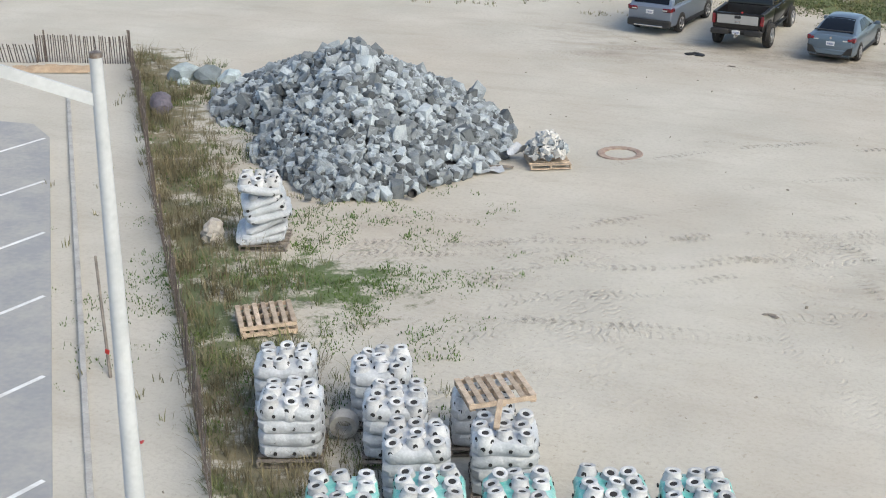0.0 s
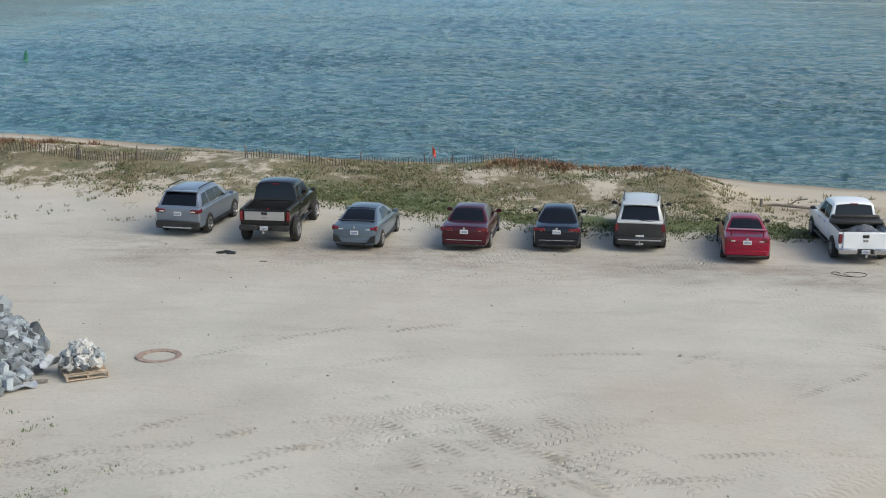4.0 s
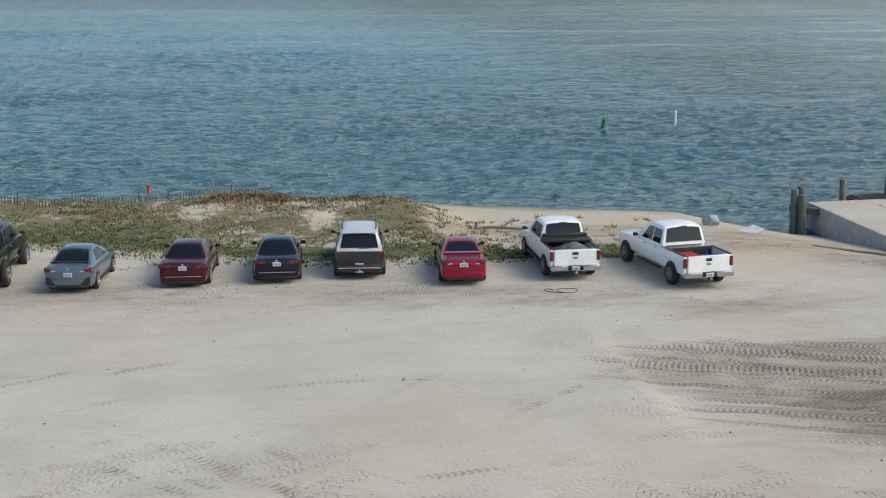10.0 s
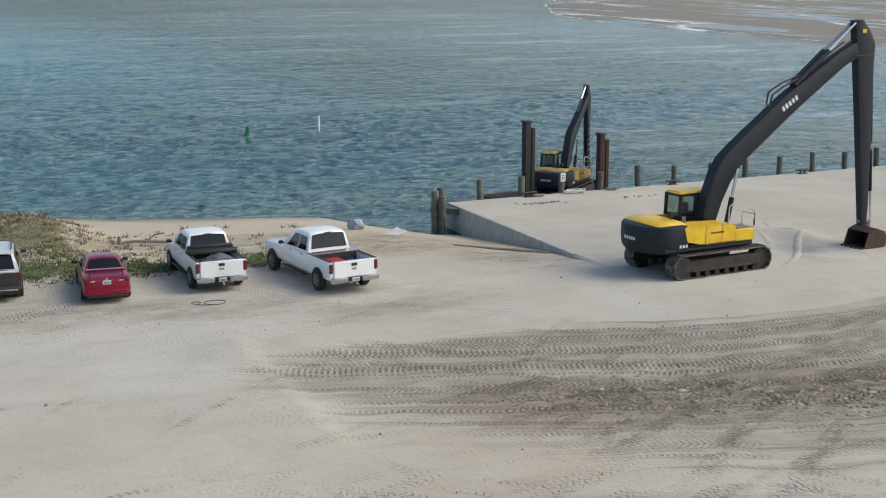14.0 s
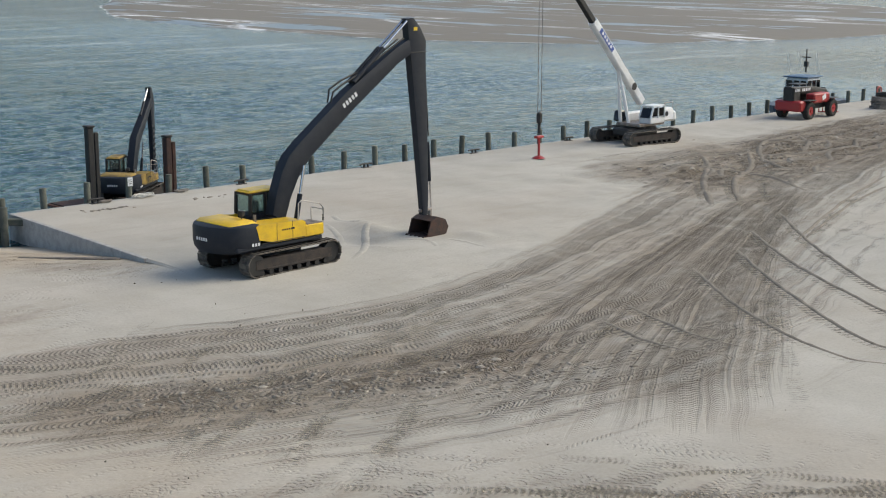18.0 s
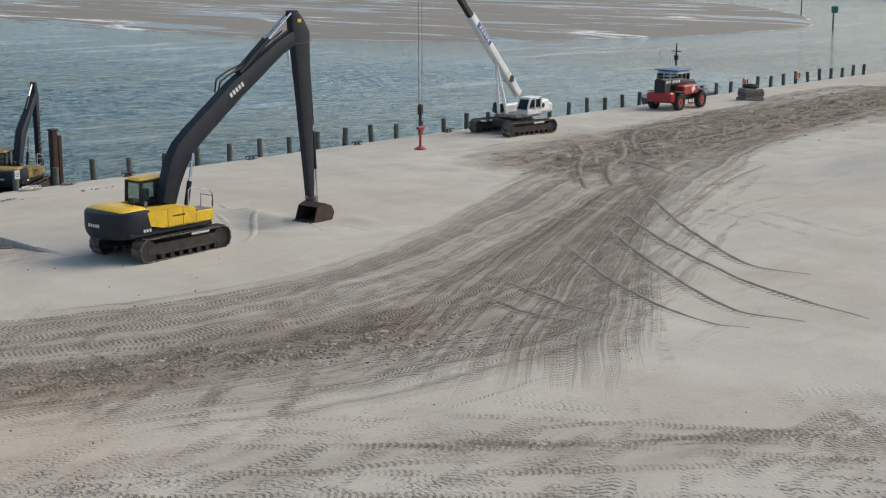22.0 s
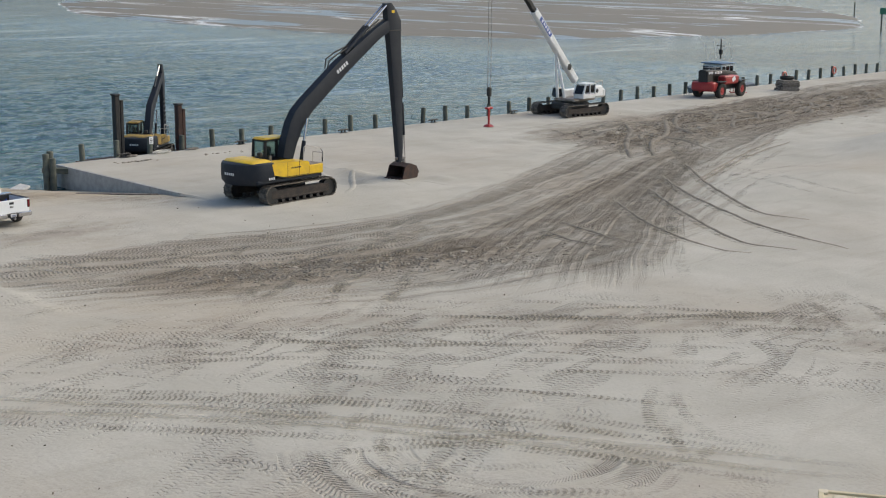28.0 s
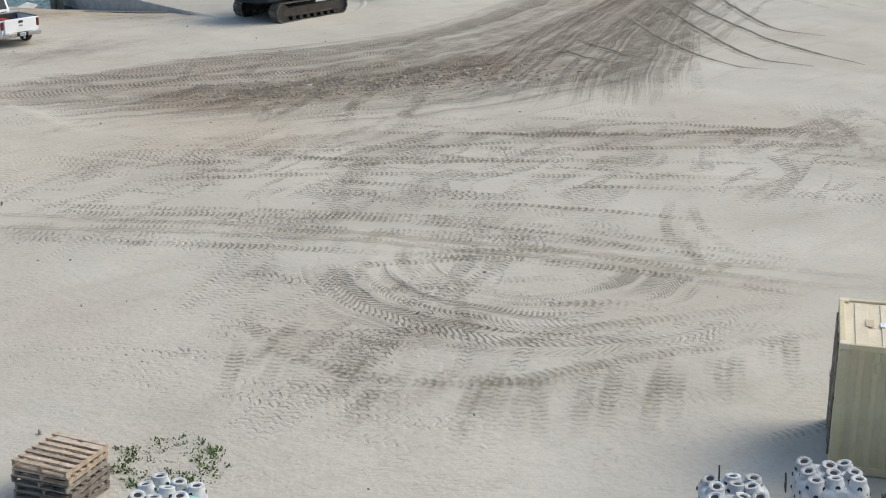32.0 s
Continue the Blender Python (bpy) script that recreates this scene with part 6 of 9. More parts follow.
# ---- telehandler ----
def telehandler():
    th = thing("telehandler", "red and black telescopic handler parked on the quay", "telehandler", m=pose(95.1, 68.7, ground_z(95.6, 67.8), 0, 0, -84) @ Matrix.Scale(1.1, 4))
    part("chassis", Geo().box((0, 0.1, 0.95), (1.3, 4.2, 0.6), 0.08), BLACK, th)
    part("rear_counterweight", Geo().box((0, -2.2, 1.0), (2.1, 0.9, 0.75), 0.12), REDM, th, "red rear counterweight")
    part("engine_cover", Geo().box((0.75, 0.25, 1.45), (0.75, 2.2, 0.7), 0.10), REDM, th, "red side engine cover")
    part("cover_mark", Geo().box((1.13, 0.5, 1.5), (0.012, 0.5, 0.35), mat=Matrix.Rotation(0.4, 4, "X")), INK, th)
    for s in (-1, 1):
        for yy in (-1.45, 1.75):
            w = part("wheel", Geo().lathe([(0.32, -0.2), (0.50, -0.24), (0.62, -0.18), (0.64, 0), (0.62, 0.18), (0.50, 0.24), (0.32, 0.2)], 20, "x", closed=True), TYRE, th, m=pose(s * 1.05, yy, 0.64))
            part("rim", Geo().cyl((-0.17, 0, 0), (0.17, 0, 0), 0.33, 0.33, n=16).cyl((s * 0.1, 0, 0), (s * 0.22, 0, 0), 0.14, 0.10, n=10), REDM, w, "red wheel rim")
            part("mudguard", Geo().box((s * 1.05, yy, 1.38), (0.6, 1.1, 0.06), 0.02), BLACK, th)
    part("boom_tower", Geo().box((0, -2.1, 1.8), (0.9, 0.9, 1.0), 0.06), BLACK, th)
    part("boom", beam([(-2.6, 2.35, -2.6, 1.8, 0.28), (0.6, 2.2, 0.6, 1.7, 0.28), (2.4, 1.9, 2.4, 1.45, 0.24)]), BLACK, th, "black telescopic boom lowered")
    part("boom_nose", beam([(2.3, 2.0, 2.3, 1.65, 0.2), (3.0, 1.5, 2.85, 0.8, 0.18)]), BLACK, th)
    part("boom_lettering", bars(0.29, -0.6, 2.05, 1.2, 0.2, 5, axis="y"), INK, th)
    part("side_lettering", bars(0.47, -2.1, 2.1, 0.7, 0.2, 4, axis="y"), INK, th)
    cab = part("cab", Geo().box((-0.75, 0.0, 1.6), (0.85, 1.5, 0.9), 0.05), BLACK, th)
    g = Geo()
    for cx in (-1.15, -0.36):
        for cy in (-0.7, 0.7):
            g.cyl((cx, cy, 1.9), (cx, cy * 0.9, 2.3), 0.05, n=8)
    g.box((-0.75, 0, 2.34), (0.9, 1.4, 0.08), 0.03)
    part("cab_frame", g, BLACK, cab)
    g = Geo()
    for s in (-0.45, 0.45):
        g.box((s, 3.35, 0.12), (0.12, 1.1, 0.06), 0.02)
    for k in range(5):
        g.cyl((-0.6 + 0.3 * k, 2.95, 0.1), (-0.6 + 0.3 * k, 2.95, 1.25), 0.035, n=6)
    for zz in (0.15, 0.7, 1.25):
        g.cyl((-0.65, 2.95, zz), (0.65, 2.95, zz), 0.045, n=6)
    part("fork_carriage", g, REDM, th, "red fork carriage with forks")


telehandler()


# ---- work boat behind the quay ----
def boat():
    b = thing("work_boat", "small work boat with white wheelhouse and mast", "boat", m=pose(106.9, 77.2, WATER_Z - 0.3, 0, 0, 95))
    out = [(-1.9, -4.5), (-2.0, -1), (-1.8, 2.5), (-1.0, 4.6), (0, 5.4), (1.0, 4.6), (1.8, 2.5), (2.0, -1), (1.9, -4.5)]
    g = Geo().loft([[(x * s, y * s, z) for x, y in out] for z, s in ((-0.5, 0.8), (0.4, 0.9), (1.3, 1.0), (1.4, 1.0))])
    part("hull", g, mat("hull_blue", (0.05, 0.09, 0.14), 0.5, col2=(0.12, 0.11, 0.10)), b)
    wh = part("wheelhouse", Geo().box((0, 0.6, 2.25), (2.3, 2.3, 2.6), 0.08, taper=(0.92, 0.9)), WHITE, b, "white wheelhouse")
    part("wheelhouse_roof", Geo().box((0, 0.6, 3.65), (2.5, 2.6, 0.12), 0.04), mat("roof_blue", (0.12, 0.2, 0.3), 0.6), wh)
    g = Geo()
    for s in (-1, 1):
        for k in range(3):
            g.box((s * 1.12, -0.12 + 0.72 * k, 2.95), (0.05, 0.55, 0.8), 0.02)
    for k in range(3):
        g.box((-0.7 + 0.7 * k, 1.70, 2.95), (0.55, 0.06, 0.75), 0.02)
        g.box((-0.7 + 0.7 * k, -0.50, 2.95), (0.55, 0.06, 0.75), 0.02)
    part("window", g, GLASS, wh)
    part("mast", Geo().cyl((0, 0.2, 4.0), (0, 0.2, 6.0), 0.09, 0.05, n=8).box((0, 0.2, 5.3), (0.9, 0.08, 0.08)).box((0, 0.2, 4.7), (0.35, 0.3, 0.5), 0.05), BLACK, b)
    g = Geo()
    for x, y in ((-0.9, -0.4), (0.8, 1.5), (1.0, -0.6)):
        g.cyl((x, y, 4.0), (x + 0.3, y, 5.6), 0.02, n=5)
    part("aerial", g, WHITE, b)


boat()

# ---- mooring piles along the quay ----
pile_mesh = mesh_of("mooring_pile", Geo().lathe([(0.17, -4.0), (0.175, 0.95), (0.16, 1.02), (0.02, 1.05)], 12), PILE)
rng = random.Random(11)
BUOYRED = mat("ring_red", (0.45, 0.05, 0.04), 0.5, col2=(0.55, 0.2, 0.15), scale=6)
for k in range(44):
    x = 30.77 + 2.475 * k
    ob = new("mooring_pile", pile_mesh)
    ob.matrix_basis = pose(x, bulkhead_y(x) + 0.42, rng.uniform(-0.1, 0.12), rng.uniform(-2, 2), rng.uniform(-2, 2), rng.uniform(0, 360))
    tagged(ob, "dark weathered timber mooring pile beside the quay", "pile", "mooring piles along the quay")
for x in (112.5, 122.5):
    g = Geo().lathe([(0.26, -0.05), (0.34, -0.09), (0.42, 0), (0.34, 0.09)], 20, "y", closed=True)
    ob = tagged(part("life_ring", g, BUOYRED, m=pose(x - 0.3, bulkhead_y(x) + 0.12, 0.72)), "red life ring hanging on a mooring pile", "life ring", "life rings on the piles")
# pile cluster at the corner
for i, (dx, dy, zt) in enumerate(((0, 0, 0.85), (0.42, 0.25, 0.95), (0.25, -0.35, 0.6))):
    ob = part("dolphin_pile", Geo().lathe([(0.19, -4.0), (0.19, zt - 0.05), (0.17, zt), (0.02, zt + 0.03)], 14), PILE, m=pose(27.6 + dx, 67.4 + dy, 0))
    tagged(ob, "green-stained timber pile in a corner cluster", "pile", "corner piles")
tagged(part("wale_beam", Geo().box((0, 0, 0), (1.9, 0.35, 0.32), 0.03), PILE, m=pose(28.25, 67.15, -0.18, 0, 3, -30)), "heavy timber wale bolted to the corner piles", "beam")
sg = thing("quay_sign", "small white notice sign nailed to a mooring pile", "sign", m=pose(35.72, bulkhead_y(35.72) + 0.215, 0.83))
part("plate", Geo().box((0, 0, 0), (0.30, 0.02, 0.46), 0.004), WHITE, sg)
g = Geo()
for k, w in enumerate((0.20, 0.22, 0.16)):
    g.box((0, -0.012, 0.10 - 0.1 * k), (w, 0.004, 0.035))
part("lettering", g, BLACK, sg, "dark unreadable lines")


def cleat(x):
    """A two-horned mooring cleat bolted to the quay's edge."""
    c = thing("mooring_cleat", "dark iron mooring cleat at the quay edge", "cleat", "cleats along the quay", pose(x, bulkhead_y(x) - 0.22, ground_z(x, bulkhead_y(x) - 0.3) - 0.01, 0, 0, 3))
    part("base_plate", Geo().box((0, 0, 0.02), (0.62, 0.26, 0.05), 0.01), BLACK, c)
    part("horn", Geo().tube([(-0.48, 0, 0.21), (-0.3, 0, 0.25), (0, 0, 0.24), (0.3, 0, 0.25), (0.48, 0, 0.21)], 0.055, 8), BLACK, c)
    for s in (-1, 1):
        part("post", Geo().cyl((s * 0.16, 0, 0.03), (s * 0.14, 0, 0.24), 0.06, n=8), BLACK, c)


for k in range(6):
    cleat(33.4 + 9.2 * k)

def tangle(x, y, w, seed):
    r = random.Random(seed)
    g = Geo()
    for k in range(9):
        a, q = r.uniform(0, 6.28), r.uniform(0.1, 0.42) * w
        pts = [(q * math.cos(a + 0.7 * i) * 1.3 + r.uniform(-0.1, 0.1), q * math.sin(a + 0.7 * i) * 0.6, 0.05 + 0.12 * w * r.random()) for i in range(7)]
        g.tube(pts, 0.025 + 0.02 * r.random(), 5)
    tagged(part("rope_tangle", g, HOSE if seed % 2 else WOODGREY, m=pose(x, y, ground_z(x, y))), "tangle of pale frayed rope lying at the quay edge", "rope", "rope tangles at the quay")


tangle(36.2, bulkhead_y(36.2) - 0.3, 1.3, 1)
tangle(38.6, bulkhead_y(38.6) - 0.3, 0.8, 4)
tangle(33.9, bulkhead_y(33.9) - 0.35, 0.7, 2)

# ---- stack of timber mats ----
def crane_mats():
    st = thing("timber_mat_stack", "stack of dark muddy timber mats with a tyre on top", "timber stack", m=pose(104.9, 67.9, ground_z(104.9, 67.9), 0, 0, -30) @ Matrix.Scale(0.78, 4))
    r = random.Random(3)
    for k in range(8):
        for j in range(4):
            g = Geo().box((r.uniform(-0.08, 0.08), -0.75 + 0.5 * j, 0.09 + 0.165 * k), (2.3 + r.uniform(-0.2, 0.2), 0.46, 0.15), 0.02, rz=r.uniform(-2, 2))
            part("timber", g, WOODGREY, st)
    part("tyre", Geo().lathe([(0.5, -0.16), (0.75, -0.2), (0.9, 0), (0.75, 0.2), (0.5, 0.16)], 20, "z", (-0.1, 0, 1.60), closed=True), TYRE, st)


crane_mats()

# ---- the far water: flats, marsh, woods ----
flat_island("sand_flat", 254, 288.5, 161, 98, 61, 0.25, SHOAL, 2, "wet brown tidal sand flat with pools", "sandbank", 0.28)
flat_island("marsh_island", 900, 470, 600, 240, 37, 0.9, MARSH, 5, "low brown salt-marsh island", "marsh")
flat_island("marsh_island", 450, 800, 330, 150, 58, 0.9, MARSH, 9, "low brown salt-marsh island", "marsh")
flat_island("marsh_island", 300, 1250, 500, 130, 25, 0.9, MARSH, 12, "low brown salt-marsh island", "marsh")
FARTREE = mat("far_trees", (0.045, 0.06, 0.035), 0.95, col2=(0.08, 0.085, 0.06), scale=0.03, rnd=0.3, island=True)
g = Geo()
rng = random.Random(21)
for k in range(900):
    t = k / 900
    ax, ay = -300 + 3200 * t, 2350 - 1250 * t
    cx, cy = ax + rng.uniform(-25, 25), ay + rng.uniform(-40, 40)
    h, r = rng.uniform(5, 13), rng.uniform(4, 8)
    ring = [[(cx + r * s * math.cos(a + j) * rng.uniform(0.8, 1.2), cy + r * s * math.sin(a + j), WATER_Z + z * h) for a in [q * PI / 3 for q in range(6)]] for j, (s, z) in enumerate(((0.7, -0.1), (1.0, 0.45), (0.75, 0.8), (0.2, 1.0)))]
    g.loft(ring)
tagged(part("far_woods", g, FARTREE, smooth=60), "distant dark tree line across the inlet", "woods", kind="stuff")
HOUSEW = mat("far_house_wall", (0.45, 0.43, 0.40), 0.8, scale=0.2)
HOUSER = mat("far_house_roof", (0.14, 0.13, 0.13), 0.8, scale=0.2)
for x, y, w in ((1750, 1395, 16), (1830, 1370, 20), (1940, 1310, 14), (1320, 1560, 18), (2080, 1270, 22)):
    h = thing("house", "distant pale house among trees on the far shore", "house", "far shore houses", pose(x, y, WATER_Z, 0, 0, 40))
    part("wall", Geo().box((0, 0, 4), (w, 10, 8)), HOUSEW, h)
    part("roof", Geo().prism([(-5.6, 8), (5.6, 8), (0, 12)], -w / 2 - 0.5, w / 2 + 0.5, "x"), HOUSER, h)
    g = Geo()
    for q in range(4):
        for zz in (2.4, 5.6):
            g.box((-w * 0.36 + q * w * 0.24, -5.03, zz), (1.4, 0.1, 1.8))
    part("window", g, GLASS, h)

# ---- marks on the water ----
BUOYGREEN = mat("buoy_green", (0.02, 0.19, 0.12), 0.5, col2=(0.03, 0.12, 0.08), scale=3)
for x, y in ((28.7, 107.8), (-45.8, 134.7)):
    b = thing("channel_buoy", "green can buoy floating in the channel", "buoy", "green channel buoys", pose(x, y, WATER_Z, 4, 6, 20) @ Matrix.Scale(0.6, 4))
    part("float", Geo().lathe([(0.3, -0.6), (0.55, -0.3), (0.58, 0.1), (0.42, 0.25)], 18), BUOYGREEN, b)
    part("tower", Geo().lathe([(0.36, 0.2), (0.30, 0.9), (0.30, 1.35), (0.2, 1.4)], 14), BUOYGREEN, b)
    part("top_mark", Geo().box((0, 0, 1.55), (0.34, 0.05, 0.3), 0.02), BUOYGREEN, b)
tagged(part("marker_pole", Geo().cyl((0, 0, -1.5), (0, 0, 1.15), 0.09, 0.08, n=10).cyl((0, 0, 1.15), (0, 0, 1.25), 0.1, 0.05, n=10), WHITE, m=pose(34.9, 109, WATER_Z)), "white marker pole standing in the water", "marker pole")
b = thing("day_beacon", "green day mark on a tall pole in the water", "beacon", m=pose(230, 132, WATER_Z))
part("pole", Geo().cyl((0, 0, -2), (0, 0, 4.2), 0.16, n=8), PILE, b)
part("board", Geo().box((0, -0.2, 3.9), (1.3, 0.1, 1.2), 0.05, rz=-35), BUOYGREEN, b)
tagged(part("channel_pile", Geo().cyl((0, 0, -2), (0, 0, 3.2), 0.16, n=8), PILE, m=pose(290, 174.6, WATER_Z)), "lone timber pile standing in the water", "pile")
tagged(part("channel_pile", Geo().cyl((0, 0, -2), (0, 0, 2.4), 0.14, n=8), WHITE, m=pose(120, 150, WATER_Z)), "thin pale pile standing in the water", "pile")

# ---- beach litter ----
ROCK = mat("blue_grey_stone", (0.275, 0.308, 0.328), 0.85, col2=(0.15, 0.172, 0.19), scale=3, bump=0.5, bscale=18, rnd=0.72)
ROCKJ = mat("blue_grey_stone_heap", (0.275, 0.308, 0.328), 0.85, col2=(0.15, 0.172, 0.19), scale=3, bump=0.5, bscale=18, rnd=0.72, island=True)


def stone(rng, r, flat=0.8):
    """An angular broken stone: a chipped block."""
    bm = bmesh.new()
    sx, sy, sz = rng.uniform(0.8, 1.1), rng.uniform(0.6, 0.9), flat * rng.uniform(0.6, 0.95)
    for cx in (-1, 1):
        for cy in (-1, 1):
            for cz in (-1, 1):
                # each corner of a rough block is chipped off to two or three points
                for _ in range(rng.choice((1, 2, 2, 3))):
                    bm.verts.new((cx * sx * r * rng.uniform(0.45, 0.95), cy * sy * r * rng.uniform(0.45, 0.95), cz * sz * r * rng.uniform(0.5, 0.95)))
    bmesh.ops.convex_hull(bm, input=bm.verts[:])
    bmesh.ops.delete(bm, geom=[v for v in bm.verts if not v.link_faces], context="VERTS")
    bm.verts.index_update()
    vs = [v.co.copy() for v in bm.verts]
    fs = [tuple(v.index for v in f.verts) for f in bm.faces]
    bm.free()
    return vs, fs


rng = random.Random(17)
STONES = [stone(rng, 1.0, rng.uniform(0.6, 0.95)) for _ in range(14)]
STONE_MESH = []
for vs, fs in STONES:
    me = mesh_of("stone", Geo().add(vs, fs), ROCK, 0)
    STONE_MESH.append(me)


def stone_turn(rng):
    return Euler((rng.uniform(0, 6.3), rng.uniform(0, 6.3), rng.uniform(0, 6.3))).to_matrix().to_4x4()


# ---- heap of broken stone ----
FOOT = [(-23.98, 40.26), (-20.9, 38.6), (-18.6, 35.1), (-17.0, 33.9), (-15.5, 34.4), (-14.5, 36.2), (-13.7, 37.7), (-13.9, 41.0), (-15.2, 43.4), (-18.2, 45.0), (-22.0, 45.3), (-24.6, 43.8)]
PEAK = (-18.7, 39.9)
foot_a = [math.atan2(y - PEAK[1], x - PEAK[0]) % (2 * PI) for x, y in FOOT]
foot_r = [math.hypot(x - PEAK[0], y - PEAK[1]) for x, y in FOOT]
foot_order = sorted(range(len(FOOT)), key=lambda i: foot_a[i])
foot_a, foot_r = [foot_a[i] for i in foot_order], [foot_r[i] for i in foot_order]


def heap_z(x, y):
    """The heap's skin: a peak that falls to a ragged foot, with a low shoulder."""
    dx, dy = x - PEAK[0], y - PEAK[1]
    q = math.hypot(dx, dy) / float(np.interp(math.atan2(dy, dx) % (2 * PI), foot_a, foot_r, period=2 * PI))
    if q >= 1:
        return 0.0
    shoulder = 1.5 * max(0, 1 - math.hypot((x + 22.0) / 2.6, (y - 42.0) / 2.6)) ** 0.8
    return max(2.75 * (1 - q) ** 0.85, shoulder)


heap = thing("stone_heap", "large heap of broken blue-grey rip-rap stone", "stone heap")
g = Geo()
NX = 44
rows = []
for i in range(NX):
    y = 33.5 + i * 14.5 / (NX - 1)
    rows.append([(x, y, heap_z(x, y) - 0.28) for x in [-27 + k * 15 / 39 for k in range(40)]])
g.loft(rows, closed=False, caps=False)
# core coloured dark to stand in for shade in gaps between stones
part("core", g, mat("heap_gap_shade", (0.085, 0.088, 0.092), 0.95, col2=(0.045, 0.046, 0.05), scale=4, bump=0.8, bscale=10), heap)
rng = random.Random(41)
gj = Geo()
count = 0
spots = []
while len(spots) < 5400:
    x, y = rng.uniform(-27, -12.3), rng.uniform(33.5, 48)
    h = heap_z(x, y)
    if h > 0.05 or (rng.random() < 0.02 and heap_z(x * 0.94 + PEAK[0] * 0.06, y * 0.94 + PEAK[1] * 0.06) > 0.02):
        spots.append((y + 0.6 * x, x, y, h))
spots.sort()
for n, (_, x, y, h) in enumerate(spots):
    r = min(0.52, max(0.13, rng.lognormvariate(-2.14, 0.42)))
    k = rng.randrange(14)
    m = Matrix.Translation((x, y, max(h - 0.08, r * 0.4) + rng.uniform(-0.05, 0.10))) @ stone_turn(rng) @ Matrix.Diagonal((r * rng.uniform(0.9, 1.35), r, r * rng.uniform(0.8, 1.1), 1))
    if n < 300:
        ob = new("stone", STONE_MESH[k])
        ob.parent = heap
        ob.matrix_basis = m
    else:
        vs, fs = STONES[k]
        gj.add([m @ v for v in vs], fs)
ob = part("stone_rest", gj, ROCKJ, heap, smooth=0)
tagged(ob, kind="stuff")
bm = bmesh.new()
for _ in range(26):
    v = Vector((rng.gauss(0, 1), rng.gauss(0, 1), rng.gauss(0, 1))).normalized()
    bm.verts.new((v.x, v.y * 0.9, v.z * 0.95))
bmesh.ops.convex_hull(bm, input=bm.verts[:])
bmesh.ops.delete(bm, geom=[v for v in bm.verts if not v.link_faces], context="VERTS")
bm.verts.index_update()
bl = ([v.co.copy() for v in bm.verts], [tuple(v.index for v in f.verts) for f in bm.faces])
bm.free()
BOULDER_MESH = mesh_of("boulder", Geo().add(*bl), mat("pale_boulder", (0.33, 0.39, 0.41), 0.85, col2=(0.20, 0.235, 0.25), scale=2, bump=0.6, bscale=5, rnd=0.45), 0)
for x, y, r in ((-26.9, 43.5, 0.62), (-26.0, 43.6, 0.6), (-25.2, 43.7, 0.5), (-26.6, 42.9, 0.25)):
    ob = new("boulder", BOULDER_MESH)
    ob.matrix_basis = Matrix.Translation((x, y, r * 0.32)) @ Matrix.Rotation(rng.uniform(0, 6), 4, "Z") @ Matrix.Diagonal((r * 1.15, r * 0.95, r * 0.75, 1))
    tagged(ob, "large pale blue-grey boulder beside the stone heap", "boulder", "boulders by the heap")

ob = new("boulder", BOULDER_MESH)
ob.matrix_basis = pose(22.6, 65.4, ground_z(22.6, 65.4) + 0.2, 20, 30, 0) @ Matrix.Diagonal((0.46, 0.40, 0.42, 1))
tagged(ob, "grey boulder on the beach", "boulder")
tagged(part("concrete_slab", Geo().box((0, 0, 0.08), (1.05, 0.7, 0.16), 0.04), CONCLIGHT, m=pose(23.7, 63.0, ground_z(23.7, 63) - 0.02, 8, -10, 25)), "broken pale concrete slab tilted in beach sand", "slab")
tagged(part("drift_plank", Geo().box((0, 0, 0.04), (4.4, 0.25, 0.08), 0.02), WOODGREY, m=pose(26.7, 57.6, ground_z(26.7, 57.6), 0, 1, -38)), "long grey driftwood plank lying on sand", "plank")
tagged(part("drift_log", Geo().tube([(-0.9, 0, 0.14), (-0.3, 0.05, 0.2), (0.5, 0, 0.16), (1.2, -0.05, 0.12)], 0.06, 8).cyl((-0.9, 0, 0.05), (-0.9, 0.05, 0.45), 0.10, 0.07).tube([(0.2, 0, 0.16), (0.6, 0.12, 0.42), (1.1, 0.15, 0.5)], 0.03, 6), WOODGREY, m=pose(11.9, 64.0, ground_z(11.9, 64), 0, 0, -8)), "bleached driftwood log on the beach", "log")

# ---- pallets ----
def pallet(x, y, z, rz, label="pale slatted wooden pallet", group="", tx=0, ty=0, m=WOOD):
    p = thing("pallet", label, "pallet", group, pose(x, y, z, tx, ty, rz))
    for k in range(7):
        part("deck_board", DECK[m.name], m, p, m=pose(0, -0.56 + k * 0.187, 0.132))
    for xx in (-0.57, 0, 0.57):
        part("stringer", STRING[m.name], m, p, m=pose(xx, 0, 0.075))
    for yy in (-0.55, 0, 0.55):
        part("bottom_board", DECK[m.name], m, p, m=pose(0, yy, 0.012))
    return p


DECK = {m.name: mesh_of("deck_board", Geo().box((0, 0, 0), (1.2, 0.105, 0.02), 0.003), m) for m in (WOOD, WOODGREY)}
STRING = {m.name: mesh_of("stringer", Geo().box((0, 0, 0), (0.04, 1.22, 0.09), 0.004), m) for m in (WOOD, WOODGREY)}

pallet(-14.45, 26.1, 0.16, -56, "pale slatted wooden pallet lying on weeds", tx=2)
pallet(-14.45, 26.1, 0.0, -54, "pale slatted wooden pallet lying on weeds")
for k in range(6):
    pallet(-1.95 + 0.02 * (k % 3 - 1), 11.25 + 0.02 * (k % 2), 0.145 * k, -64 + (k * 37 % 5) - 2, "wooden pallet in a neat stack on sand", "stacked empty pallets", m=WOOD if k > 3 else WOODGREY)

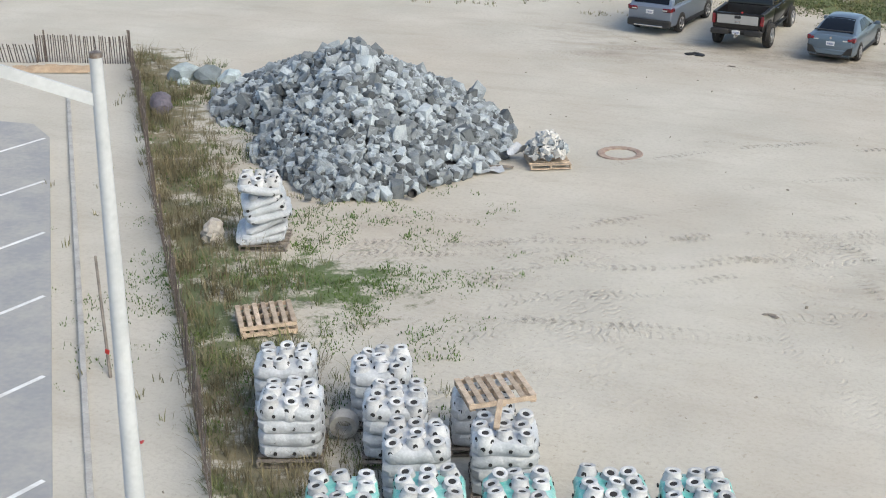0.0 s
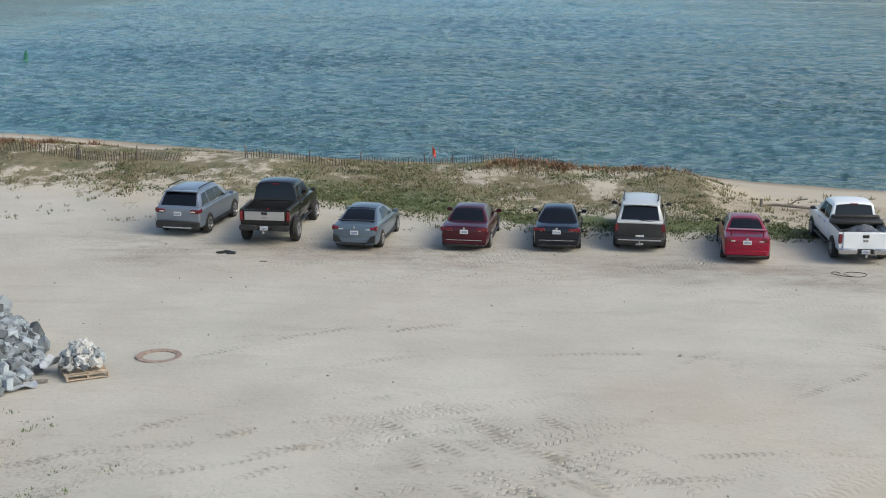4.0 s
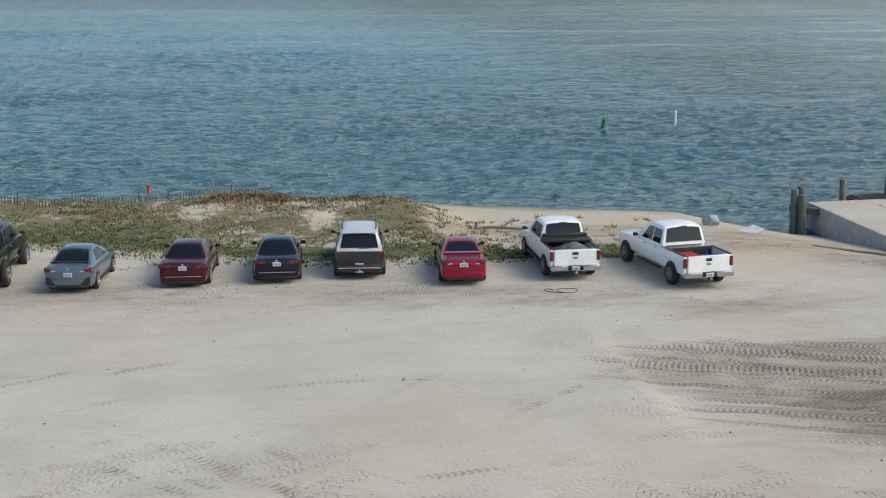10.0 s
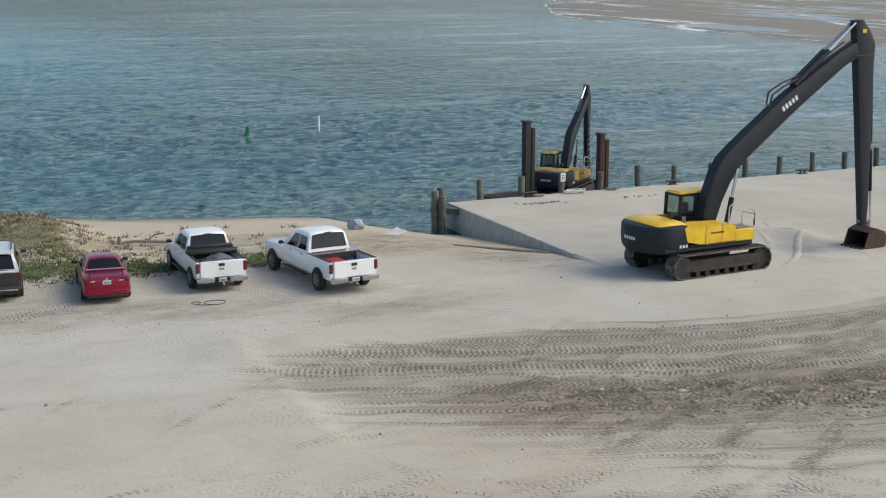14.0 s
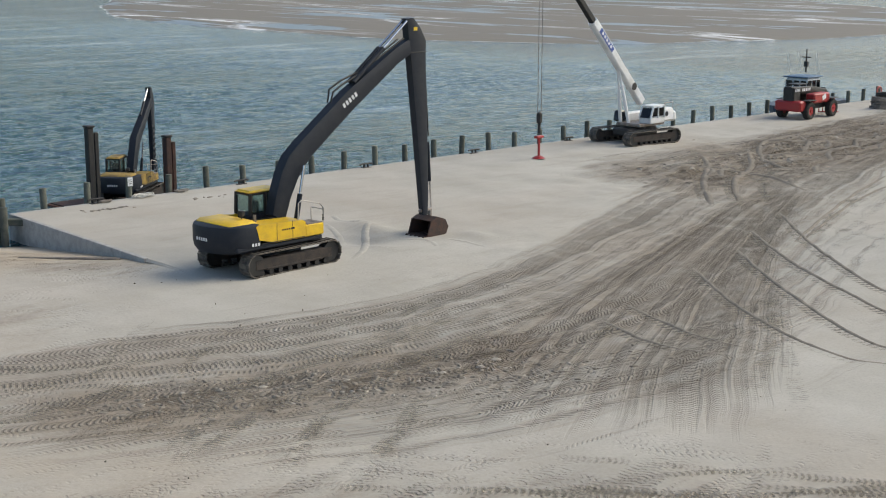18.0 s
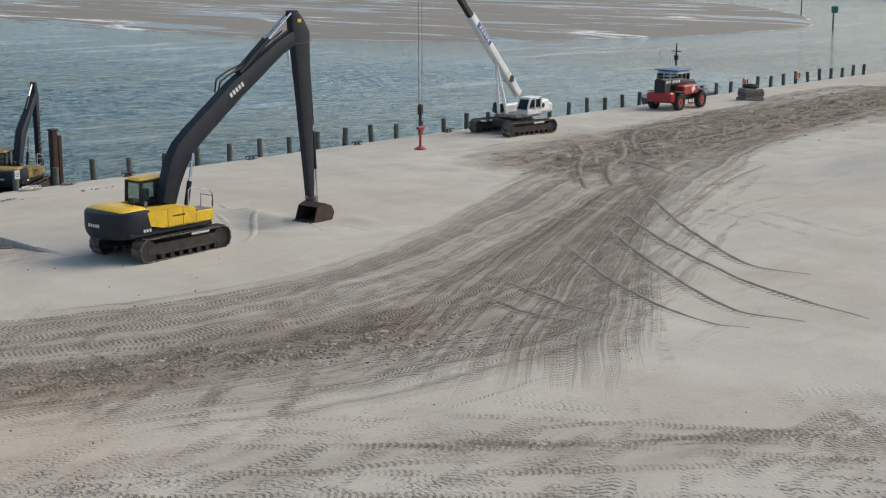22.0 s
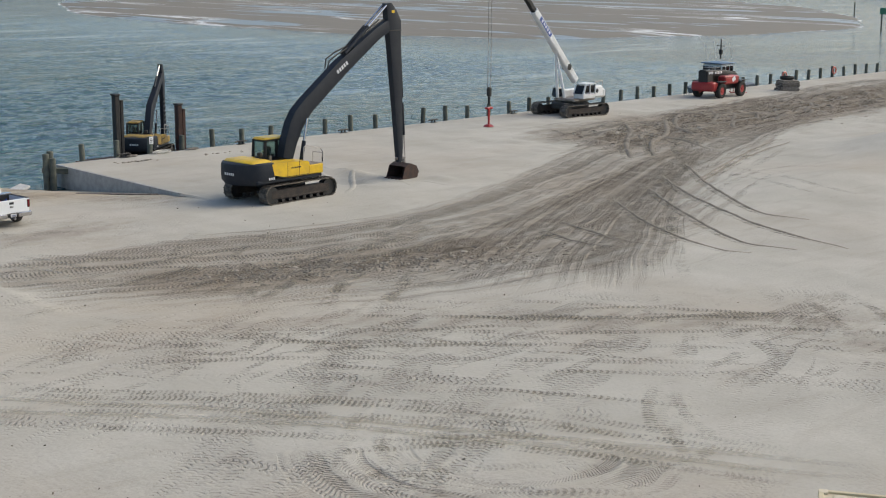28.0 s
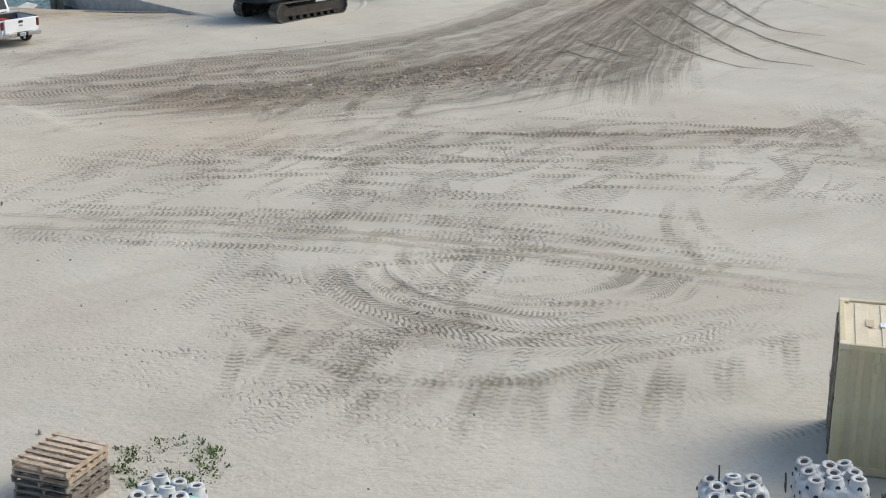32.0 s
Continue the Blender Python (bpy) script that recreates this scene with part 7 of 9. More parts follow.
# ---- wrapped stacks of cast concrete domes ----
FILM = mat("white_stretch_film", (0.52, 0.54, 0.56), 0.32, col2=(0.34, 0.36, 0.38), scale=2.5, bump=0.9, bscale=5, coat=0.15)
TEAL = mat("teal_stretch_film", (0.07, 0.45, 0.39), 0.3, col2=(0.36, 0.58, 0.55), scale=2.2, bump=0.9, bscale=5, coat=0.15)
dome = Geo()
dome.lathe([(0.17, 0.0), (0.19, 0.08), (0.178, 0.18), (0.155, 0.26), (0.128, 0.325), (0.134, 0.345), (0.130, 0.362), (0.085, 0.366), (0.062, 0.345)], 16)
dome.f.pop()
dome.m.pop()
# inner cup and side discs carry the hollows' shade as colour
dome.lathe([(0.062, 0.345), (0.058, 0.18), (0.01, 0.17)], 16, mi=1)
for k in range(6):
    a = 2 * PI * k / 6 + 0.3
    zz, rr = (0.12, 0.178) if k % 2 else (0.23, 0.158)
    c, s = math.cos(a), math.sin(a)
    dome.cyl((c * (rr - 0.05), s * (rr - 0.05), zz), (c * (rr + 0.004), s * (rr + 0.004), zz + 0.005), 0.044, n=8, mi=1)
DOMEGREY = mat("cast_concrete_grey", (0.52, 0.53, 0.54), 0.8, col2=(0.36, 0.37, 0.38), scale=5, bump=0.3, bscale=25, rnd=0.2)
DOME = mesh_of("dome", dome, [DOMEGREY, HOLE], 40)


def tier(rng, w, d, h, bulge):
    """A wrapped layer: a soft rounded slab, the film drawn in at top and foot."""
    rings = []
    ph = rng.uniform(0, 6)
    for t, s in ((0.0, 0.93), (0.12, 0.99), (0.4, 1.0 + bulge), (0.72, 1.0), (0.86, 0.95), (0.94, 0.86), (1.0, 0.74)):
        ring = []
        for k in range(28):
            a = 2 * PI * k / 28
            c, q = math.cos(a), math.sin(a)
            e = (abs(c) ** 6 + abs(q) ** 6) ** (-1 / 6)
            j = 1 + 0.018 * math.sin(9 * a + ph + 4 * t) + rng.uniform(-0.008, 0.008)
            ring.append((c * e * w / 2 * s * j, q * e * d / 2 * s * j, t * h + 0.012 * math.sin(5 * a + ph)))
        rings.append(ring)
    return Geo().loft(rings)


def dome_stack(x, y, rz, tiers=4, film=None, lean=0.0, w=1.14, d=1.06, domes=True, label="", on_pallet=True, seed=0, th=0.25):
    rng = random.Random(100 + seed)
    film = film or FILM
    teal = film is TEAL
    if on_pallet:
        pallet(x, y, ground_z(x, y), rz, "wooden pallet under a wrapped load", "pallets under loads", m=WOODGREY)
    z = ground_z(x, y) + 0.145
    st = thing("dome_stack", label or ("stack of cast concrete domes in %s stretch film on a pallet" % ("teal" if teal else "white")), "wrapped load", "wrapped concrete dome stacks", pose(x, y, z, 0, 0, rz))
    ox = 0.0
    for k in range(tiers):
        part("wrapped_tier", tier(rng, w, d, th * 1.12, 0.02), film, st, m=pose(ox, rng.uniform(-0.02, 0.02), k * th, lean * 8 * rng.uniform(-1, 1), lean * 10, rng.uniform(-2, 2)))
        ox += lean * 0.10
    if domes:
        for i in range(3):
            for j in range(3):
                part("dome", DOME, None, st, m=pose(ox + (i - 1) * 0.345 + rng.uniform(-0.02, 0.02), (j - 1) * 0.335 + rng.uniform(-0.02, 0.02), (tiers - 1) * th + 0.035 + rng.uniform(-0.03, 0.03), rng.uniform(-13, 13), rng.uniform(-13, 13), rng.uniform(0, 360)))
    # dark discs on the film stand in for the shade inside side holes
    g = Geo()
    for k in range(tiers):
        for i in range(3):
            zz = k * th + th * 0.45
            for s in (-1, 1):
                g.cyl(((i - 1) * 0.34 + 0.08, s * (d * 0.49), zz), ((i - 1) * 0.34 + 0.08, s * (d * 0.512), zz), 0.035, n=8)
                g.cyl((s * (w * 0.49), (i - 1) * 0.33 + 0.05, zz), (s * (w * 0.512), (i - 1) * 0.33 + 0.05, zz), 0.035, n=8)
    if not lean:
        tagged(part("hole_shade_disc", g, HOLE, st), kind="stuff")
    return st


R0 = 22
for n, (x, y, tr, film) in enumerate(((-11.4, 21.4, 4, FILM), (-12.2, 22.75, 4, FILM), (-10.45, 23.25, 4, FILM), (-9.65, 22.05, 4, FILM), (-8.75, 20.85, 4, FILM), (-8.35, 23.05, 3, FILM), (-7.45, 21.65, 4, FILM),
                                       (-9.15, 18.75, 4, TEAL), (-7.95, 19.45, 4, TEAL), (-6.6, 19.9, 4, TEAL), (-5.25, 20.5, 4, TEAL), (-3.95, 20.85, 4, TEAL), (-1.75, 8.05, 4, TEAL),
                                       (6.95, 1.15, 4, FILM), (5.35, 1.95, 4, FILM), (8.75, 0.35, 4, FILM))):
    dome_stack(x, y, R0 if n < 13 else -45, tr, film, seed=n)
pallet(-8.05, 22.85, 1.12, -56, "pale wooden pallet laid on top of a wrapped stack", tx=3, ty=-4)
tagged(part("timber_offcut", Geo().box((0, 0, 0), (0.10, 0.55, 0.10), 0.01), WOOD, m=pose(-7.55, 21.6, 1.42, 35, 0, 10)), "rough timber offcut leaning between concrete domes", "timber")
tagged(part("pipe_ring", Geo().lathe([(0.16, -0.12), (0.26, -0.12), (0.28, 0), (0.26, 0.12), (0.16, 0.12)], 20, "y", closed=True), CONC, m=pose(-10.75, 22.2, 0.30, 10, 0, 20)), "grey concrete pipe ring leaning between stacks", "pipe")
# the leaning stack
pallet(-16.85, 30.6, ground_z(-16.85, 30.6), 20, "wooden pallet under a wrapped load", "pallets under loads", m=WOODGREY)
st = thing("dome_stack", "tall slumped stack of holed concrete slabs in torn white film", "wrapped load", "wrapped concrete dome stacks", pose(-16.85, 30.6, 0.15, 0, 0, 20))
rng = random.Random(131)
for k, (ox, tilt, zz, n) in enumerate(((-0.10, 6, 0.02, 1), (-0.02, 16, 0.20, 0), (0.08, 24, 0.40, 1), (0.12, 10, 0.62, 2), (0.04, 20, 0.80, 1), (-0.02, 22, 1.00, 2), (-0.08, -8, 1.26, 1))):
    t = part("slumped_tier", tier(rng, 1.22 - 0.03 * k, 1.06 - 0.02 * k, 0.20, 0.03), FILM, st, m=pose(ox, rng.uniform(-0.06, 0.06), zz, rng.uniform(4, 16), -tilt, rng.uniform(-12, 12)))
    # dark discs on the slab sides in place of shaded holes
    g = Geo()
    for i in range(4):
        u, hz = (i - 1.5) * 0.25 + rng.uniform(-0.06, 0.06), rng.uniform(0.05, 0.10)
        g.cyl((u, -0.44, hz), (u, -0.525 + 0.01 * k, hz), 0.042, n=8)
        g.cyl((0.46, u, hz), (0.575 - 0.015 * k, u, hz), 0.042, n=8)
    tagged(part("hole_shade_disc", g, HOLE, t), kind="stuff")
    for i in range(n):
        u = (i - (n - 1) / 2) * 0.36 + rng.uniform(-0.06, 0.06)
        part("dome", DOME, None, t, m=pose(u, -0.18, 0.10, rng.uniform(40, 60), rng.uniform(-20, 20), rng.uniform(0, 360)) @ Matrix.Scale(0.9, 4))
for i in range(3):
    for j in range(2):
        part("dome", DOME, None, st, m=pose((i - 1) * 0.33 - 0.08, (j - 0.5) * 0.4, 1.30 + rng.uniform(-0.03, 0.03), rng.uniform(-13, 13), rng.uniform(-6, 16), rng.uniform(0, 360)))
# broken load of stone on a pallet
pallet(-12.2, 39.2, 0.0, 28, "wooden pallet carrying broken stone")
rub = thing("rubble_load", "heap of grey rubble and torn film on a pallet", "rubble", m=pose(-12.2, 39.2, 0.15, 0, 0, 28))
rng = random.Random(77)
PALE_STONE = [mesh_of("stone", Geo().add(*STONES[k]), CONCLIGHT, 0) for k in range(6)]
for k in range(150):
    r = rng.uniform(0.08, 0.17)
    a, q = rng.uniform(0, 6.28), rng.random() ** 0.6
    ob = new("stone", PALE_STONE[k % 6] if k % 5 < 3 else STONE_MESH[rng.randrange(14)])
    ob.parent = rub
    ob.matrix_basis = Matrix.Translation((q * 0.60 * math.cos(a), q * 0.58 * math.sin(a), 0.06 + (1 - q ** 2) * 0.62 + rng.uniform(0, 0.1))) @ stone_turn(rng) @ Matrix.Diagonal((r, r, r * 0.8, 1))
g = Geo()
rows = []
for i in range(8):
    rows.append([(-0.5 - 0.09 * i + rng.uniform(-0.03, 0.03), 0.2 + 0.1 * k + rng.uniform(-0.03, 0.03), 0.25 + 0.2 * math.sin(i * 0.8 + k) * (1 - i / 9) - 0.02 * i) for k in range(6)])
g.loft(rows, closed=False, caps=False)
part("torn_film", g, FILM, rub)
tagged(part("torn_sheet", Geo().loft([[(0.18 * i, 0.2 * k, 0.03 + 0.05 * math.sin(i * 2.1 + k)) for k in range(4)] for i in range(7)], closed=False, caps=False), FILM, m=pose(-14.0, 37.4, 0.0, 0, 0, 30)), "torn white plastic sheet lying on sand", "plastic sheet")
tagged(part("scrap_board", Geo().box((0, 0, 0.03), (1.3, 0.12, 0.04), 0.01), WOODGREY, m=pose(-13.6, 38.3, 0, 0, 0, 10)), "grey scrap board lying on sand", "board")
tagged(part("scrap_bucket", Geo().lathe([(0.10, 0), (0.125, 0.19), (0.11, 0.19), (0.09, 0.02)], 14), BLACK, m=pose(-14.75, 35.0, 0.1, 70, 0, 40)), "black bucket tipped over beside the stone heap", "bucket")
rows = []
for k in range(9):
    t = k / 8
    rows.append([((0.26 + 0.06 * math.sin(5 * a + 2 * k) + rng.uniform(-0.03, 0.03)) * math.cos(a) * (1 - 0.5 * t ** 3), (0.20 + 0.05 * math.sin(4 * a + k) + rng.uniform(-0.03, 0.03)) * math.sin(a) * (1 - 0.6 * t ** 3), 0.62 * t + rng.uniform(-0.02, 0.02)) for a in [2 * PI * q / 14 for q in range(14)]])
tagged(part("torn_sack", Geo().loft(rows), mat("sack_white", (0.50, 0.47, 0.43), 0.8, col2=(0.30, 0.27, 0.24), scale=6, bump=0.7, bscale=9), m=pose(-18.1, 30.1, 0.0, 6, 12, 30)), "torn pale crumpled sack standing in weeds", "sack")

g = Geo()
fold = []
for k in range(9):
    t = k / 8
    r = 0.34 * math.sin(PI * (0.12 + 0.76 * t)) ** 0.5
    fold.append([(r * (1 + 0.14 * math.sin(5 * a + k)) * math.cos(a), -0.5 + t + 0.04 * math.sin(3 * a), 0.30 + r * 0.85 * (1 + 0.10 * math.sin(7 * a + 2 * k)) * math.sin(a)) for a in [2 * PI * q / 22 for q in range(22)]])
g.loft(fold)
tagged(part("net_bundle", g, mat("purple_grey_net", (0.17, 0.155, 0.185), 0.9, col2=(0.09, 0.08, 0.10), scale=6, bump=0.8, bscale=16), m=pose(-25.5, 39.7, ground_z(-25.5, 39.7), 12, 0, 35)), "purple-grey rolled netting lying in weeds by the fence", "net bundle")
tagged(part("paper_scrap", Geo().loft([[(0.12 * i, 0.16 * k, 0.03 + 0.04 * math.sin(i * 2.3 + k)) for k in range(3)] for i in range(4)], closed=False, caps=False), CANRED, m=pose(-14.2, 20.6, 0.0, 0, 0, 20) @ Matrix.Scale(0.35, 4)), "small red scrap lying on sand", "litter")

# ---- ring of the buried manhole ----
tagged(part("manhole_ring", Geo().lathe([(0.47, -0.1), (0.47, 0.015), (0.50, 0.03), (0.66, 0.03), (0.68, 0.01), (0.68, -0.1)], 40, closed=True), mat("rust_ring", (0.24, 0.16, 0.13), 0.9, col2=(0.34, 0.27, 0.22), scale=6, bump=0.3), m=pose(-10.46, 40.9, ground_z(-10.46, 40.9))), "rust-brown manhole ring set flush in sand", "manhole")

# ---- shipping container ----
def container():
    c = thing("shipping_container", "beige corrugated steel shipping container", "container", m=pose(9.05, 2.5, ground_z(9, 1), 0, 0, -57))
    BEIGE = mat("container_beige", (0.60, 0.51, 0.32), 0.55, col2=(0.50, 0.42, 0.26), scale=1.2, bump=0.05, coat=0.1)
    CREAM = mat("container_roof", (0.66, 0.58, 0.43), 0.6, col2=(0.55, 0.47, 0.34), scale=1.0)
    L, W, H = 6.06, 2.44, 2.59

    def corr(name, ax, n, a0, a1, fixed, side):
        pts = []
        p = (a1 - a0) / n
        for k in range(n):
            u = a0 + k * p
            for f, dd in ((0.0, 0), (0.30, 0), (0.42, 0.036), (0.85, 0.036), (0.98, 0)):
                pts.append((u + f * p, dd))
        rings = []
        for zz in (0.15, H - 0.10):
            row = [((u, fixed - side * dd, zz) if ax == "x" else (fixed - side * dd, u, zz)) for u, dd in pts]
            rings.append(row)
        part(name, Geo().loft(rings, closed=False, caps=False), BEIGE, c)
    corr("side_wall", "x", 22, 0.1, L - 0.1, 0.02, -1)
    corr("side_wall", "x", 22, 0.1, L - 0.1, W - 0.02, 1)
    corr("end_wall", "y", 8, 0.1, W - 0.1, L - 0.02, 1)
    g = Geo().box((L / 2, W / 2, H - 0.06), (L - 0.12, W - 0.12, 0.03), 0.005)
    rf = part("roof", g, CREAM, c, "pale corrugated roof")
    rib = mesh_of("roof_rib", Geo().box((0, 0, 0), (0.24, W - 0.3, 0.02), 0.006), CREAM)
    for k in range(12):
        part("roof_rib", rib, None, rf, m=pose(0.4 + k * 0.478, W / 2, H - 0.036))
    g = Geo()
    for x in (0.08, L - 0.08):
        for y in (0.08, W - 0.08):
            g.box((x, y, H / 2), (0.16, 0.16, H - 0.24), 0.01)
    for y in (0.05, W - 0.05):
        g.box((L / 2, y, H - 0.06), (L - 0.3, 0.10, 0.12), 0.01)
        g.box((L / 2, y, 0.08), (L - 0.3, 0.10, 0.16), 0.01)
    for x in (0.05, L - 0.05):
        g.box((x, W / 2, H - 0.06), (0.10, W - 0.3, 0.12), 0.01)
        g.box((x, W / 2, 0.08), (0.10, W - 0.3, 0.16), 0.01)
    part("frame", g, BEIGE, c)
    for x in (0.09, L - 0.09):
        for y in (0.09, W - 0.09):
            for zz in (0.06, H - 0.055):
                part("corner_casting", Geo().box((x, y, zz), (0.19, 0.18, 0.125), 0.012), CREAM, c)
    for s in (0, 1):
        d = part("door", Geo().box((0.03, 0.16 + 0.53 + s * 1.08, H / 2), (0.05, 1.05, H - 0.3), 0.008), BEIGE, c)
        for q in (0.3, 0.75):
            g = Geo()
            yy = 0.16 + q + s * 1.08
            g.cyl((-0.02, yy, 0.15), (-0.02, yy, H - 0.15), 0.02, n=8)
            for zz in (0.5, 1.3, 2.1):
                g.box((-0.01, yy, zz), (0.05, 0.1, 0.06), 0.01)
            g.box((-0.05, yy + 0.12, 1.1), (0.02, 0.3, 0.03))
            part("lock_rod", g, STEEL, d)
    part("vent", Geo().box((0.72, -0.005, H - 0.42), (0.10, 0.05, 0.22), 0.015), BEIGE, c)
    part("roof_patch", Geo().box((0.9, 1.15, H - 0.012), (0.32, 0.22, 0.008)), WHITE, rf)
    part("roof_stain", Geo().box((0.55, 1.2, H - 0.012), (0.16, 0.36, 0.008), 0.003), mat("roof_patch_tan", (0.50, 0.42, 0.30), 0.7), rf)


container()
for x, y in ((5.3, 2.25), (5.9, 1.35)):
    tagged(part("lifting_loop", Geo().tube([(0.0, 0, 0), (0.05, 0, 0.18), (0.16, 0, 0.28), (0.24, 0, 0.22), (0.18, 0, 0.05), (0.08, 0, 0)], 0.012, 6), BLACK, m=pose(x, y, 1.18, 0, 0, 40)), "black rope loop on a wrapped stack", "rope")

# ---- paved car park beyond the fence ----
ASPHALT = mat("asphalt", (0.27, 0.275, 0.285), 0.95, col2=(0.36, 0.35, 0.33), scale=0.8, bump=0.3, bscale=60)
LINE = mat("road_paint", (0.72, 0.73, 0.73), 0.7, col2=(0.55, 0.55, 0.54), scale=3)
A0 = Vector((-27.35, 36.2, 0))
e = Vector((0.587, -0.81, 0)).normalized()
w = Vector((-e.y, e.x, 0)) * -1
if w.x > 0:
    w = -w


def lot(a, b, z):
    return A0 + e * a + w * b + Vector((0, 0, z))


g = Geo()
rows = []
for z in (-0.2, 0.045):
    rows.append([lot(-1.2, 0.5, z), lot(0.4, 0, z), lot(40, 0, z), lot(40, 18, z), lot(-2.4, 18, z), lot(-2.6, 3, z)])
g.loft(rows)
tagged(part("parking_lot", g, ASPHALT, smooth=0), "grey asphalt car park with white bay lines", "pavement", kind="structure")
ln = thing("bay_markings", "worn white painted parking bay lines on asphalt", "road marking")
tagged(ln, kind="structure")
for k in range(10):
    s0 = lot(0.5 + 4.17 * k, 0.15, 0.049)
    s1 = s0 + Vector((-0.245, -0.97, 0)) * 5.4
    n_ = (s1 - s0).normalized().cross(Vector((0, 0, 1))) * 0.055
    part("line", Geo().loft([[s0 - n_, s0 + n_, s1 + n_, s1 - n_], [p + Vector((0, 0, 0.004)) for p in (s0 - n_, s0 + n_, s1 + n_, s1 - n_)]]), LINE, ln, smooth=0)
kb = thing("kerb", "sand-covered concrete kerb strip beside the car park", "kerb")
tagged(kb, kind="structure")
for k in range(26):
    a = lot(-3.5 + 1.55 * k, -0.62, 0.03)
    part("kerb_stone", Geo().box(a - Vector((0, 0, 0.055)), (0.13, 1.54, 0.16), 0.015, rz=math.degrees(math.atan2(e.y, e.x)) - 90), CONC, kb)

# ---- lamp column ----
LAMPGREY = mat("galvanised_white", (0.50, 0.52, 0.53), 0.5, col2=(0.40, 0.42, 0.43), scale=1.5, bump=0.03)
lp = thing("street_lamp", "white tapered steel lamp column with side arm", "street lamp", m=pose(-10.13, 14.67, 0))
part("base_plate", Geo().box((0, 0, 0.03), (0.45, 0.45, 0.06), 0.01), STEEL, lp)
part("column", Geo().lathe([(0.155, 0.05), (0.15, 0.4), (0.075, 8.93), (0.078, 8.98)], 20), LAMPGREY, lp, "white painted column")
part("column_cap", Geo().lathe([(0.08, 8.97), (0.075, 9.03), (0.02, 9.05)], 16), STEEL, lp)
ad = Vector((-0.76, -0.60, 0)).normalized()
p0, p1 = Vector((0, 0, 8.48)), Vector((0, 0, 9.24)) + ad * 1.9
part("arm", Geo().loft([[p + Vector((0, 0, q)) + Vector((-ad.y, ad.x, 0)) * s for s, q in ((-0.03, -0.075), (0.03, -0.075), (0.03, 0.075), (-0.03, 0.075))] for p in (p0 + ad * 0.07, p1)]), LAMPGREY, lp)
part("lantern", Geo().box(p1 + ad * 0.25, (0.6, 0.28, 0.10), 0.03, rz=math.degrees(math.atan2(ad.y, ad.x))), LAMPGREY, lp)
tagged(part("stake", Geo().cyl((0.05, -0.07, -0.08), (-1.55, 2.0, 1.6), 0.035, 0.03, n=6), WOODGREY, m=pose(-16.24, 22.82, 0)), "tall thin wooden stake leaning in sand", "stake")
tagged(part("stake_flag", Geo().box((0, 0, 0), (0.10, 0.015, 0.10), 0.004), CANRED, m=pose(-16.38, 22.98, 0.42, 0, 10, 0)), "small red marker tape by a stake", "marker")

# ---- slat fences ----
SLAT = mat("fence_slat", (0.135, 0.108, 0.095), 0.9, col2=(0.075, 0.062, 0.056), scale=6, bump=0.3, rnd=0.35)
SLATM = mesh_of("slat", Geo().box((0, 0, 0.5), (0.038, 0.010, 1.12), 0.002), SLAT)
POSTM = mesh_of("post", Geo().box((0, 0, 0.55), (0.055, 0.055, 1.4), 0.006), SLAT)


def slat_fence(pts, gap, label, lean, seed, low=0.0, jagged=0.1):
    """A sand fence of thin slats wired together, with posts."""
    rng = random.Random(seed)
    f = thing("sand_fence", label, "fence", "slat fences")
    gw = Geo()
    post_at = 0.0
    run = 0.0
    for (ax, ay), (bx, by) in zip(pts[:-1], pts[1:]):
        L = math.hypot(bx - ax, by - ay)
        a = math.degrees(math.atan2(by - ay, bx - ax))
        n = int(L / gap)
        wire = [[], []]
        for k in range(n + 1):
            t = k / n
            x, y = ax + (bx - ax) * t, ay + (by - ay) * t
            lx = lean * math.sin(run * 0.35 + seed) + rng.uniform(-4, 4)
            ly = 12 * math.sin(run * 0.9 + seed * 2) * jagged + rng.uniform(-2, 2)
            z = ground_z(x, y) - low - rng.uniform(0, 0.06)
            ob = new("slat", SLATM)
            ob.parent = f
            ob.matrix_basis = pose(x, y, z, lx, ly, a)
            for q, zz in enumerate((0.25, 0.85)):
                p = ob.matrix_basis @ Vector((0, 0.012, zz))
                wire[q].append(p)
            if run - post_at > 3.0 or k == 0:
                post_at = run
                po = new("post", POSTM)
                po.parent = f
                po.matrix_basis = pose(x, y + 0.06, z, lx * 0.3, 0, a)
            run += gap
        for wq in wire:
            if len(wq) > 1:
                gw.tube(wq[::3] + [wq[-1]], 0.006, 4)
    part("wire", gw, STEEL, f)


slat_fence(FENCE[:3], 0.12, "weathered slat sand fence along the weedy strip", 6, 2)
slat_fence([(-30.0, 44.8), (-33.2, 43.6)], 0.09, "upright slat sand fence closing the strip", 3, 3)
slat_fence([(-33.2, 43.6), (-35.2, 43.0), (-38, 44.5)], 0.12, "collapsed slat sand fence in blown sand", 25, 4, 0.2)
slat_fence([(-34.5, 69.8), (-27.5, 71.6), (-24.6, 71.4), (-21.5, 70.2), (-16.5, 69.0)], 0.14, "leaning slat sand fence along the dune", 22, 5, 0.5, 1.2)
slat_fence([(-13.0, 69.2), (-8.0, 69.2)], 0.14, "slat sand fence half buried in dune grass", 9, 6, 0.62)
slat_fence([(-7.5, 70.3), (-3.0, 71.2), (2.2, 70.0)], 0.13, "slat sand fence half buried in dune grass", 14, 7, 0.66)
FLAGRED = mat("flag_red", (0.62, 0.06, 0.04), 0.7, col2=(0.5, 0.05, 0.035), scale=6)
